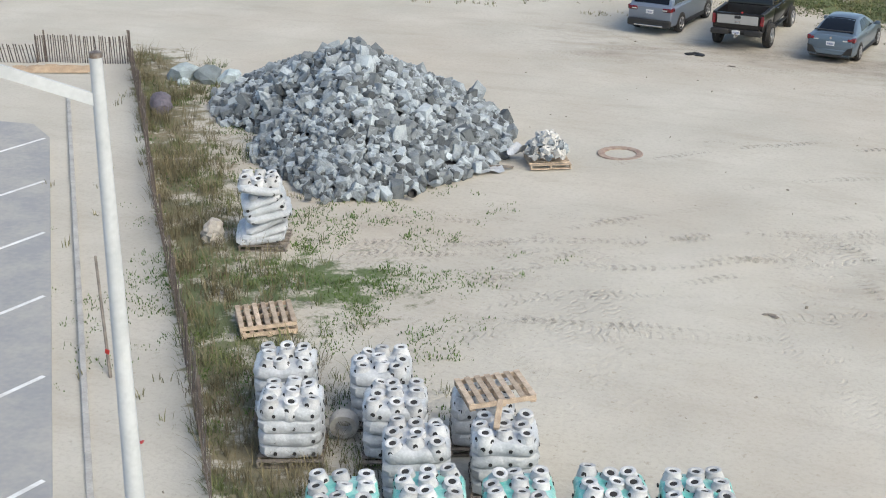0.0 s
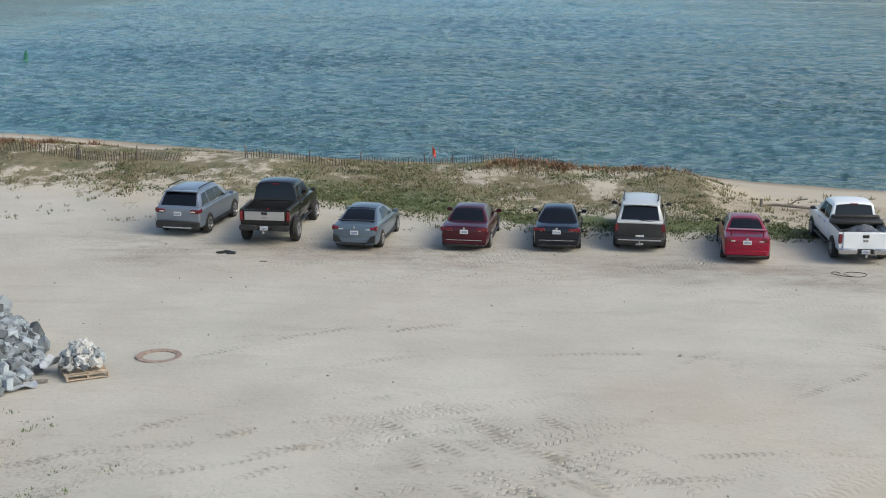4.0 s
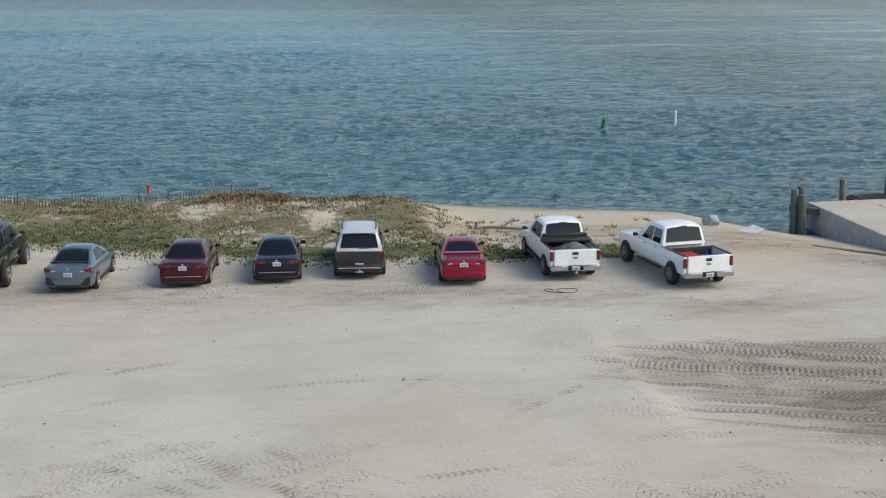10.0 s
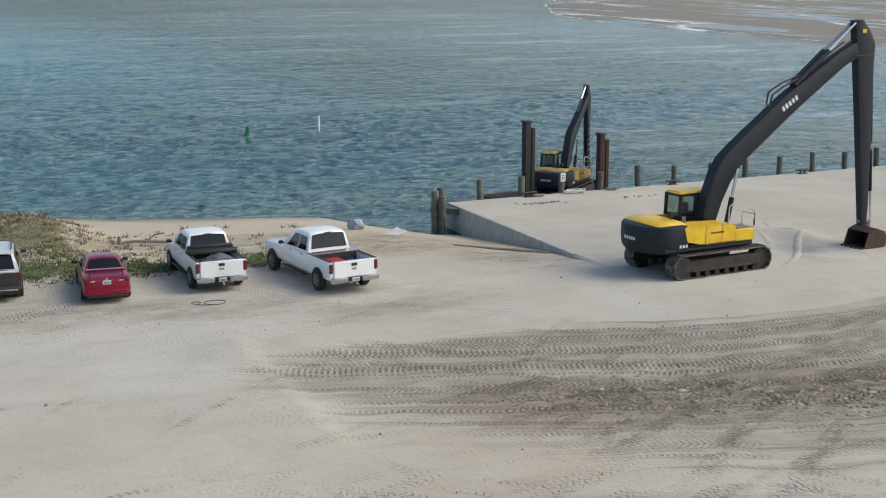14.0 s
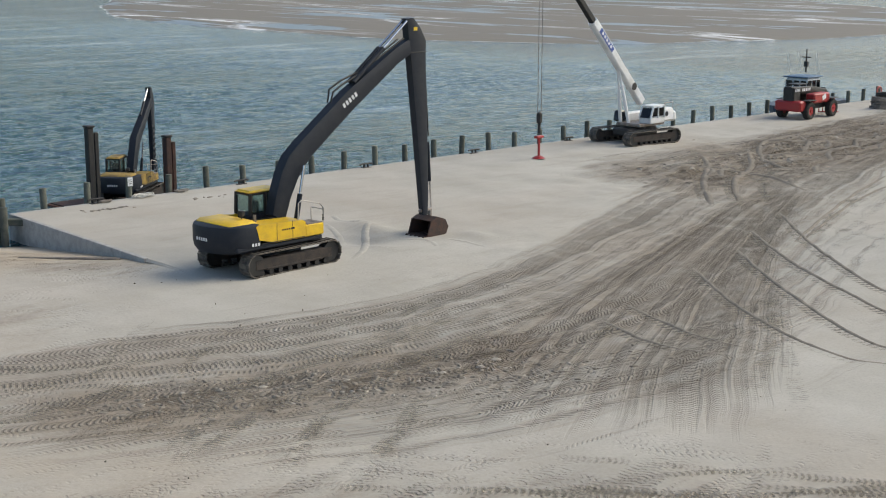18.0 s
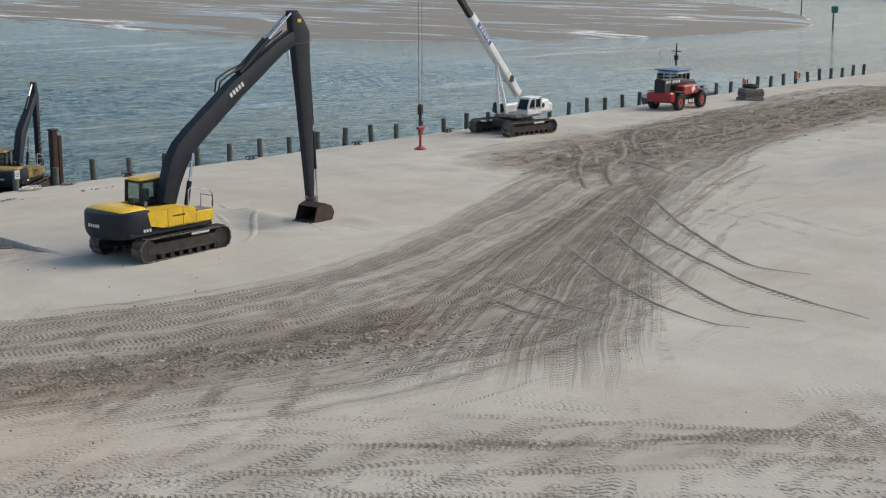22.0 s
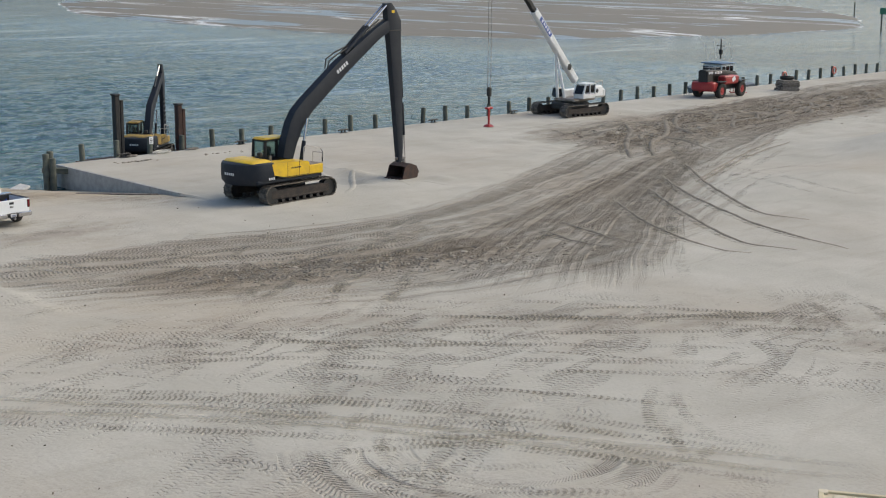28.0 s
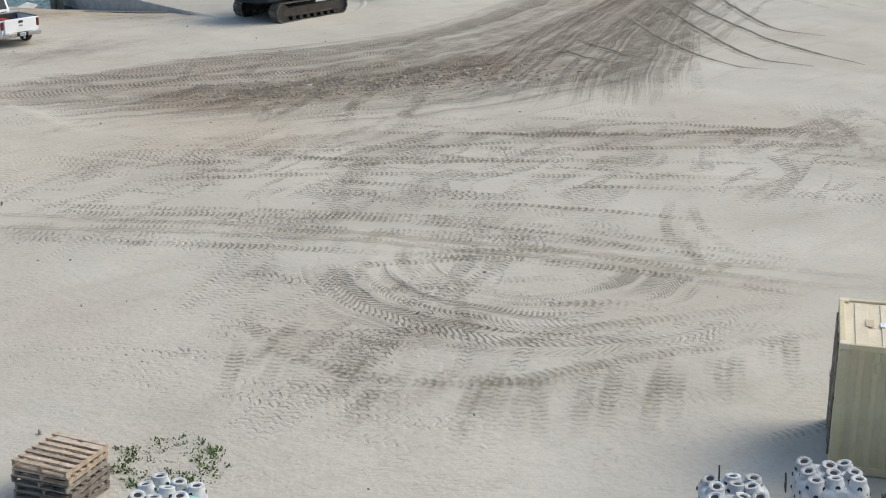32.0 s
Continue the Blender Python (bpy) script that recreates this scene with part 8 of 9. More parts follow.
for x, y, s in ((-28.4, 71.6, 1.1), (-4.0, 70.8, 0.5)):
    fl = thing("marker_flag", "small red-orange marker flag on a thin pole", "flag", "red marker flags", pose(x, y, ground_z(x, y)))
    part("pole", Geo().cyl((0, 0, -0.2), (0, 0, 0.95), 0.02, n=6), WOODGREY, fl)
    rows = [[(0.06 * k * s + 0.01, 0.05 * math.sin(k * 1.3 + i * 0.4), 0.92 - 0.13 * i * s - 0.05 * k) for k in range(6)] for i in range(7)]
    part("cloth", Geo().loft(rows, closed=False, caps=False), FLAGRED, fl)


# ---- plants ----
def tufts(name, spots, h, spread, blades, material, seed, label, width=0.02, flop=0.75):
    """Grass: many bent blades in clumps."""
    r = np.random.RandomState(seed)
    spots = np.asarray(spots, float)
    n = len(spots)
    base = np.repeat(spots, blades, axis=0)
    N_ = len(base)
    a = r.uniform(0, 2 * PI, N_)
    rad = r.uniform(0, spread, N_) * np.repeat(r.uniform(0.5, 1.3, n), blades)
    bx, by = base[:, 0] + rad * np.cos(a), base[:, 1] + rad * np.sin(a)
    bz = land(bx, by) - 0.02
    hh = h * r.uniform(0.45, 1.15, N_) * np.repeat(r.uniform(0.6, 1.25, n), blades)
    lean = r.uniform(0.15, flop, N_) * hh
    b = a + r.uniform(-0.9, 0.9, N_)
    px, py = -np.sin(b) * width, np.cos(b) * width
    v0 = np.stack([bx - px, by - py, bz], 1)
    v1 = np.stack([bx + px, by + py, bz], 1)
    mx, my, mz = bx + 0.35 * lean * np.cos(b), by + 0.35 * lean * np.sin(b), bz + 0.62 * hh
    v2 = np.stack([mx + px * 0.8, my + py * 0.8, mz], 1)
    v3 = np.stack([mx - px * 0.8, my - py * 0.8, mz], 1)
    v4 = np.stack([bx + lean * np.cos(b), by + lean * np.sin(b), bz + hh], 1)
    verts = np.stack([v0, v1, v2, v3, v4], 1).reshape(-1, 3)
    i = np.arange(N_) * 5
    me = bpy.data.meshes.new(name)
    faces = [tuple(f) for f in np.stack([i, i + 1, i + 2, i + 3], 1).tolist()] + [tuple(f) for f in np.stack([i + 3, i + 2, i + 4], 1).tolist()]
    me.from_pydata(verts.tolist(), [], faces)
    me.materials.append(material)
    return tagged(new(name, me), label, "grass", kind="stuff")


def scatter(seed, n, box, keep):
    r = np.random.RandomState(seed)
    x, y = r.uniform(box[0], box[1], n), r.uniform(box[2], box[3], n)
    p = keep(x, y)
    ok = r.rand(n) < p
    return np.stack([x[ok], y[ok]], 1)


GREEN = mat("green_grass", (0.065, 0.135, 0.025), 0.85, col2=(0.10, 0.145, 0.04), scale=0.8, rnd=0.35, island=True)
OLIVE = mat("dune_grass", (0.145, 0.145, 0.065), 0.9, col2=(0.24, 0.205, 0.115), scale=0.6, rnd=0.4, island=True)
DULLGREEN = mat("dull_green_grass", (0.085, 0.112, 0.04), 0.9, col2=(0.15, 0.15, 0.07), scale=0.7, rnd=0.4, island=True)
BROWN = mat("dead_grass", (0.165, 0.135, 0.080), 0.9, col2=(0.26, 0.215, 0.14), scale=0.6, rnd=0.4, island=True)
FENCEWEED = mat("fence_weed", (0.125, 0.108, 0.060), 0.9, col2=(0.20, 0.170, 0.105), scale=0.6, rnd=0.4, island=True)
RUSSET = mat("russet_shrub", (0.17, 0.085, 0.05), 0.9, col2=(0.23, 0.14, 0.08), scale=0.6, rnd=0.35, island=True)


def side_of_fence(x, y):
    return ((x + 30) * (26.2 - 44.8) - (y - 44.8) * (-16.8 + 30) < 0).astype(float)


def strip(x, y, wd):
    return np.exp(-(near_line(x, y, FENCE) / wd) ** 2) * side_of_fence(x, y)


tufts("weeds_by_fence", scatter(1, 9500, (-31, -9, 17, 46), lambda x, y: strip(x, y, 1.7) * (0.3 + 0.9 * (vnoise(x, y, 1.6) > 0.40))), 0.44, 0.30, 15, FENCEWEED, 1, "tall dead brown weeds along the sand fence", 0.008, 1.1)
tufts("weeds_by_fence", scatter(2, 8000, (-31, -9, 17, 46), lambda x, y: strip(x, y, 2.5) * (vnoise(x, y, 1.9) > 0.46)), 0.28, 0.30, 14, DULLGREEN, 2, "olive weeds along the sand fence", 0.009, 1.3)
tufts("weeds_in_sand", scatter(3, 12000, (-26, -9, 18, 44), lambda x, y: (1.2 * np.exp(-(np.hypot(x + 15.2, y - 28.6) / 3.4) ** 2) + 0.5 * strip(x, y, 5.0)) * (vnoise(x, y, 1.3) > 0.45)), 0.085, 0.30, 12, GREEN, 3, "low green weeds creeping over sand", 0.014)
tufts("weeds_outside", scatter(4, 900, (-31, -9, 16, 46), lambda x, y: np.exp(-(near_line(x, y, FENCE) / 1.6) ** 2) * (1 - side_of_fence(x, y)) * (vnoise(x, y, 1.7) > 0.55)), 0.25, 0.2, 7, OLIVE, 4, "sparse olive weeds outside the fence", 0.012)


def dune_at(x, y):
    dl = np.interp(x, DUNE_X, DUNE_Y)
    return (1 - step(8, 11.5, x)) * step(-10, -5.5, y - dl) * (1 - step(0, 2.5, y - dl - np.interp(x, (-30, -14, -4), (10.5, 7.5, 2.4))))


tufts("dune_grass", scatter(5, 8500, (-50, 12, 58, 84), lambda x, y: dune_at(x, y) * (vnoise(x, y, 1.5) > 0.50)), 0.13, 0.55, 12, OLIVE, 5, "olive and straw dune grass along the shore", 0.02, 1.9)
tufts("dune_grass_dead", scatter(6, 5500, (-50, 12, 58, 84), lambda x, y: dune_at(x, y) * (vnoise(x + 40, y, 2.6) > 0.54)), 0.16, 0.5, 10, BROWN, 6, "dead brown dune grass along the shore", 0.02, 1.9)
tufts("dune_weeds", scatter(15, 5000, (-50, 10, 60, 82), lambda x, y: dune_at(x, y) * (vnoise(x + 7, y + 23, 3.1) > 0.62)), 0.12, 0.6, 14, DULLGREEN, 15, "dark green low weeds patched over the dune", 0.028, 2.2)
tufts("grass_by_cars", scatter(7, 9000, (-16, 20, 57, 66.5), lambda x, y: np.exp(-(near_line(x, y, [(-9, 64), (-2, 61.2), (6, 59.6), (16, 58.8)]) / 1.8) ** 2) * (vnoise(x, y, 1.4) > 0.33)), 0.10, 0.34, 12, DULLGREEN, 7, "green grass strip in front of the parked vehicles", 0.022, 1.8)
tufts("russet_shrubs", scatter(8, 3800, (-50, 16, 64, 82), lambda x, y: np.exp(-((y - np.interp(x, DUNE_X, DUNE_Y) - 0.6) / 1.7) ** 2) * (vnoise(x + 11, y + 3, 3.0) > 0.58 - 0.14 * (x < -24)) * (1 - step(6, 9.5, x))), 0.28, 0.6, 22, RUSSET, 8, "russet low shrubs on the dune crest", 0.026, 1.6)
tufts("beach_grass", scatter(9, 700, (9, 21, 57, 70), lambda x, y: 0.4 * (vnoise(x, y, 1.5) > 0.6)), 0.20, 0.24, 9, OLIVE, 9, "sparse grass on the bare beach", 0.018, 1.6)
tufts("sand_edge_weeds", scatter(10, 1500, (-42, -12, 59, 68), lambda x, y: 0.5 * (vnoise(x, y, 1.1) > 0.62)), 0.16, 0.2, 7, OLIVE, 10, "scattered weeds at the dune foot", 0.014)
tufts("weed_clump", scatter(11, 420, (-0.9, 1.2, 9.8, 12.4), lambda x, y: np.exp(-((np.hypot(x - 0.1, y - 11.1) - 0.8) / 0.28) ** 2) + np.exp(-(np.hypot(x + 0.35, y - 10.4) / 0.42) ** 2)), 0.07, 0.14, 8, GREEN, 11, "green weeds growing beside the pallets", 0.02)

rows = [[(-1.6 + 0.2 * i, -0.55 + 0.16 * k, 0.02 + 0.16 * math.exp(-((i - 8) / 5) ** 2 - ((k - 3.5) / 2.4) ** 2) + 0.05 * math.sin(1.9 * i + 0.8 * k) * math.sin(1.3 * k)) for k in range(8)] for i in range(17)]
tagged(part("tan_sheet", Geo().loft(rows, closed=False, caps=False), mat("tan_cloth", (0.50, 0.37, 0.25), 0.9, col2=(0.34, 0.24, 0.16), scale=3, bump=0.5, bscale=8), smooth=60, m=pose(-32.1, 42.9, ground_z(-32.1, 42.9), 0, 0, 22)), "crumpled tan sheet half buried by the fallen fence", "sheet")

# ---- bits lying about ----
rng = random.Random(51)
bits = thing("ground_litter", "small dark clods, weed and stones scattered on sand", "litter")
tagged(bits, kind="stuff")
g = Geo()
for k in range(300):
    x, y = rng.uniform(-20, 34), rng.uniform(6, 56)
    r = rng.uniform(0.012, 0.036) * (2 if rng.random() < 0.06 else 1)
    vs, fs = STONES[rng.randrange(14)]
    m = Matrix.Translation((x, y, ground_z(x, y) + r * 0.2)) @ stone_turn(rng) @ Matrix.Diagonal((r * 1.5, r, r * 0.6, 1))
    g.add([m @ v for v in vs], fs)
part("clods", g, mat("dark_clod", (0.20, 0.175, 0.145), 0.95, col2=(0.22, 0.19, 0.15), scale=4, rnd=0.4, island=True), bits, smooth=0)
for x, y, s, name, lab in ((-11.0, 53.9, 0.26, "seaweed_clump", "dark clump of dry seaweed on sand"), (-9.4, 52.6, 0.12, "clod", "dark clod lying on sand"), (-4.35, 30.7, 0.17, "flat_scrap", "flat dark scrap lying on sand")):
    g = Geo()
    for k in range(7 if s > 0.2 else 3):
        vs, fs = STONES[(k * 5 + 2) % 14]
        o = Vector((rng.uniform(-1, 1) * s * 1.1, rng.uniform(-1, 1) * s * 0.7, 0))
        q = s * rng.uniform(0.3, 0.6)
        tw = stone_turn(rng)
        g.add([o + Vector(((tw @ v).x * q * 1.5, (tw @ v).y * q, (tw @ v).z * q * 0.45)) for v in vs], fs)
    ob = part(name, g, BLACK if s > 0.2 else WOODGREY, m=pose(x, y, ground_z(x, y) + 0.02))
    tagged(ob, lab, "litter")
tagged(part("rope_coil", Geo().tube([(0.40 * math.cos(a) * (1 + 0.1 * math.sin(3 * a)) - 0.2 * max(0, 5 - a), 0.35 * math.sin(a), 0.02) for a in [k * 0.4 for k in range(28)]], 0.011, 6), BLACK, m=pose(12.3, 51.9, ground_z(12.3, 51.9))), "loose dark rope loop lying on sand", "rope")
tagged(part("cable_loop", Geo().tube([(0.16 * math.cos(a), 0.12 * math.sin(a), 0.02) for a in [k * 0.4 for k in range(16)]], 0.015, 6), STEEL, m=pose(4.25, 31.1, ground_z(4.25, 31.1))), "small wire loop lying on sand", "wire")

# ---- wheel and crawler marks pressed into the sand ----
def tread_material(name, pitch, chev, dark, depth, keep, most=0.9):
    """Sand pressed by a lugged tyre: bars across the mark, damp and pit shade in their colour, broken up by blown sand.
    """
    m = bpy.data.materials.new(name)
    m.use_nodes = True
    nt = m.node_tree
    bs = nt.nodes["Principled BSDF"]
    bs.inputs["Roughness"].default_value = 0.95
    bs.inputs["Specular IOR Level"].default_value = 0.15
    uv = N(nt, "UVMap")
    sep = N(nt, "SeparateXYZ")
    nt.links.new(uv.outputs[0], sep.inputs[0])
    u, v = sep.outputs[0], sep.outputs[1]
    off = maths(nt, "ABSOLUTE", maths(nt, "SUBTRACT", u, 0.5))
    ph = maths(nt, "ADD", maths(nt, "MULTIPLY", v, 2 * PI / pitch), maths(nt, "MULTIPLY", off, chev))
    lug = maths(nt, "MULTIPLY", ranged(nt, maths(nt, "SINE", ph, 0), -0.05, 0.35), ranged(nt, off, 0.0, 0.06, 0.35, 1.0))
    geo = N(nt, "NewGeometry")

    def noise_at(s, d=4):
        n = N(nt, "TexNoise", Scale=s, Detail=d, Roughness=0.6)
        nt.links.new(geo.outputs["Position"], n.inputs["Vector"])
        return n.outputs[0]
    fd = N(nt, "Attribute")
    fd.attribute_name = "fade"
    edge = ranged(nt, maths(nt, "ADD", off, maths(nt, "MULTIPLY_ADD", noise_at(5), 0.5, -0.25)), 0.50, 0.28)
    edge = maths(nt, "MULTIPLY", edge, fd.outputs["Fac"])
    worn = ranged(nt, maths(nt, "ADD", noise_at(0.6), maths(nt, "MULTIPLY", noise_at(4), 0.35)), 0.62 - 0.3 * keep, 0.86 - 0.3 * keep)
    col = mixc(nt, maths(nt, "MULTIPLY", lug, 0.85), DRY2, dark)
    col = mixc(nt, ranged(nt, noise_at(1.3), 0.4, 0.7, 0, 0.4), col, DRY2)
    nt.links.new(col, bs.inputs["Base Color"])
    bp = N(nt, "Bump", Strength=1.0, Distance=depth)
    nt.links.new(maths(nt, "SUBTRACT", maths(nt, "MULTIPLY", noise_at(12), 0.5), lug), bp.inputs["Height"])
    nt.links.new(bp.outputs[0], bs.inputs["Normal"])
    tr = N(nt, "BsdfTransparent")
    mx = N(nt, "MixShader")
    alpha = maths(nt, "MULTIPLY", maths(nt, "MULTIPLY", edge, worn), maths(nt, "MULTIPLY_ADD", maths(nt, "MULTIPLY", lug, ranged(nt, noise_at(7, 3), 0.34, 0.50)), 0.86 * most, 0.14 * most))
    nt.links.new(alpha, mx.inputs[0])
    nt.links.new(tr.outputs[0], mx.inputs[1])
    nt.links.new(bs.outputs[0], mx.inputs[2])
    nt.links.new(mx.outputs[0], nt.nodes["Material Output"].inputs["Surface"])
    return m


TREAD = tread_material("tyre_tread_marks", 0.165, 5.0, (0.165, 0.140, 0.112), 0.09, 0.22, 0.72)
FAINT = tread_material("faint_tyre_marks", 0.21, 5.0, (0.25, 0.22, 0.182), 0.05, -0.05, 0.6)
RUTM = tread_material("deep_rut", 0.33, 2.0, (0.165, 0.140, 0.110), 0.10, 0.45, 0.6)
SMOOTH = tread_material("smooth_pressed_sand", 4000.0, 0.0, (0.50, 0.47, 0.41), 0.02, 0.9, 1.7)
SPURM = tread_material("spur_marks", 0.2, 4.0, (0.155, 0.130, 0.104), 0.12, 0.62, 0.95)
mark_count = 0


def mark(g, uvs, fades, pts, off, w, lift):
    line = smooth_line(pts)
    s, last, rows = 0.0, None, []
    for i, p in enumerate(line):
        d = (line[min(i + 1, len(line) - 1)] - line[max(i - 1, 0)]).normalized()
        n = Vector((-d.y, d.x, 0))
        if last is not None:
            s += (p - last).length
        last = p
        rows.append((p + n * off, n, s))
    X = np.array([[(c + n * w * q)[:2] for q in (-0.5, -0.17, 0.17, 0.5)] for c, n, _ in rows])
    Z = land(X[..., 0], X[..., 1])
    base = len(g.v)
    tot = rows[-1][2]
    for r, (c, n, s) in enumerate(rows):
        fades.extend([min(1.0, s / 2.0, (tot - s) / 4.0)] * 4)
        for q in range(4):
            g.v.append((X[r, q, 0], X[r, q, 1], Z[r, q] + lift))
    for r in range(len(rows) - 1):
        for q in range(3):
            a = base + r * 4 + q
            g.f.append((a, a + 1, a + 5, a + 4))
            for rr, qq in ((r, q), (r, q + 1), (r + 1, q + 1), (r + 1, q)):
                uvs.append(((0.0, 0.33, 0.67, 1.0)[qq], rows[rr][2]))


def marks(name, lines, material, w, label, gauge=0.0):
    """Tyre marks; gauge: the distance between a pair of wheels."""
    global mark_count
    g, uvs, fades = Geo(), [], []
    for pts in lines:
        for o in ((-gauge / 2, gauge / 2) if gauge else (0.0,)):
            mark_count += 1
            mark(g, uvs, fades, pts, o, w, 0.014 + 0.0012 * (mark_count % 24))
    me = bpy.data.meshes.new(name)
    me.from_pydata(g.v, [], g.f)
    me.materials.append(material)
    layer = me.uv_layers.new(name="UVMap")
    layer.data.foreach_set("uv", np.array(uvs, np.float32).ravel())
    me.shade_smooth()
    ob = tagged(new(name, me), label, "tyre marks", kind="stuff")
    put_attr(ob, "fade", fades)
    ob.visible_shadow = False
    return ob


RUTS = [
    [(45.5, 39.0), (40.7, 32.2), (38.5, 26.9), (39.0, 25.0)],
    [(49.8, 40.0), (44.7, 33.6), (40.9, 27.4), (41.0, 24.2)],
    [(54.0, 42.6), (48.0, 34.9), (44.5, 28.6), (42.9, 22.9)],
    [(58.9, 44.6), (51.4, 36.5), (47.4, 31.0), (47.4, 27.9)],
    [(38.6, 36.3), (37.0, 31.8), (37.0, 28.6)],
    [(36.2, 35.5), (35.1, 31.5), (35.8, 28.9)],
    [(53.6, 39.0), (65.7, 44.4), (74.1, 47.5)],
    [(54.5, 39.1), (65.2, 43.6), (73.2, 45.8)],
]
ROWS = [
    [(5.2, 27.6), (13.8, 17.9), (18.2, 8.6)],
    [(4.7, 26.5), (13.8, 15.6), (17.9, 8.3)],
    [(4.8, 27.1), (12.6, 18.6), (17.6, 8.4)],
    [(17.9, 27.9), (25.3, 20.9), (31.9, 15.7)],
    [(10.3, 28.9), (17.1, 23.9), (25.2, 15.8)],
    [(6.5, 16.5), (5.9, 13.2), (7.7, 10.5), (11.1, 9.3), (15.8, 7.0)],
    [(12.0, 22.9), (13.8, 20.4), (15.6, 18.4)],
    [(8.2, 17.0), (11.4, 15.3), (14.4, 13.2)],
    [(14.5, 44.8), (20.7, 39.4), (29.9, 34.8)],
    [(34.8, 19.3), (33.0, 16.4), (29.6, 12.9)],
    [(24.1, 25.4), (27.9, 20.3), (31.9, 14.1)],
]
SPURS = [
    [(8.2, 10.2), (6.4, 9.1), (4.6, 7.8)],
    [(8.3, 9.3), (7.3, 8.3), (5.9, 6.9)],
    [(6.1, 11.7), (4.7, 10.7), (3.1, 9.6)],
    [(11.4, 8.2), (9.6, 7.0), (7.8, 5.9)],
    [(4.7, 15.2), (3.6, 14.0), (2.2, 12.5)],
    [(6.6, 15.3), (5.0, 14.5), (3.3, 13.4)],
    [(9.3, 13.9), (10.8, 14.7), (12.8, 15.9)],
    [(10.1, 8.5), (8.6, 7.5), (7.1, 6.3)],
]
WEST = [
    [(-7.7, 34.0), (-4.7, 34.9), (-0.5, 36.6)],
    [(-4.2, 36.0), (-1.7, 37.6), (1.8, 39.5)],
    [(-0.5, 36.6), (0.8, 34.4), (2.4, 33.2)],
    [(0.1, 35.5), (1.2, 34.6), (2.8, 35.5)],
    [(-2.6, 34.3), (-0.9, 32.4), (0.6, 30.7)],
    [(-1.3, 34.6), (0.4, 32.6), (2.1, 30.8)],
    [(-12.0, 31.8), (-7.5, 33.3), (-3.6, 36.4)],
    [(-3.7, 37.3), (0.1, 33.1), (3.4, 27.7)],
    [(-2.7, 34.9), (0.1, 31.1), (2.3, 27.6)],
    [(-16.2, 32.1), (-12.8, 33.0), (-9.5, 34.7)],
    [(-14.2, 29.9), (-11.3, 31.1), (-8.5, 32.4)],
    [(-10.3, 27.6), (-9.1, 27.5), (-7.4, 26.7)],
    [(7.4, 41.4), (7.0, 39.8), (6.6, 38.8)],
    [(10.1, 36.6), (12.3, 36.9), (14.4, 36.8)],
    [(11.1, 34.0), (11.7, 32.4), (12.1, 30.6)],
    [(11.2, 42.9), (14.0, 42.1), (16.5, 41.3)],
]
PALE = [
    [(0.2, 33.2), (4.96, 27.85), (9.35, 22.66), (13.05, 17.12), (16.01, 12.54), (19.32, 7.47)],
    [(-0.3, 32.1), (4.42, 26.74), (8.84, 21.93), (12.62, 16.66), (15.41, 12.05), (18.58, 7.02)],
    [(14.16, 44.95), (15.06, 41.12), (15.16, 38.65)],
    [(14.93, 45.58), (15.9, 43.49), (16.3, 40.73)],
]
BOWL = [
    [(68.7, 44.7), (60.1, 41.0), (55.9, 39.5), (53.4, 38.9)],
    [(63.5, 37.8), (59.3, 37.9), (54.2, 36.5), (48.5, 34.2)],
    [(67.6, 42.6), (63.8, 43.2), (56.6, 40.5)],
    [(54.8, 30.1), (55.3, 33.7), (56.7, 36.9), (58.9, 40.9)],
]
CHURN = [
    [(60.0, 46.8), (65.3, 51.4), (71.3, 54.9), (76.1, 58.9)],
    [(63.7, 56.5), (67.8, 55.6), (67.7, 51.9), (65.4, 47.9)],
    [(58.5, 47.5), (64.0, 52.6), (69.5, 56.8), (73.0, 61.0)],
    [(72.0, 52.5), (74.0, 56.0), (80.0, 60.5), (88.0, 62.0)],
    [(66.0, 59.5), (72.0, 58.5), (79.0, 56.0), (86.0, 55.5)],
    [(78.0, 63.0), (82.0, 59.0), (88.0, 57.0), (97.0, 58.5)],
]
rng = random.Random(9)
marks("bowl_marks", BOWL, FAINT, 0.6, "faint pale tyre marks curving through the blown sand", 1.6)
marks("smooth_ruts", PALE, SMOOTH, 0.42, "smooth pale ruts drawn across the tracked sand")
marks("wheel_marks", [[(31.4, 25.0), (39.5, 30.0), (50.9, 38.9)], [(33.0, 24.1), (37.4, 27.8), (45.4, 34.4)]], FAINT, 0.7, "faint broad tyre marks leaving the fan")
RIDGE = mat("damp_ridge_sand", (0.27, 0.236, 0.194), 0.95, col2=(0.18, 0.155, 0.125), scale=1.5, bump=0.8, bscale=7)


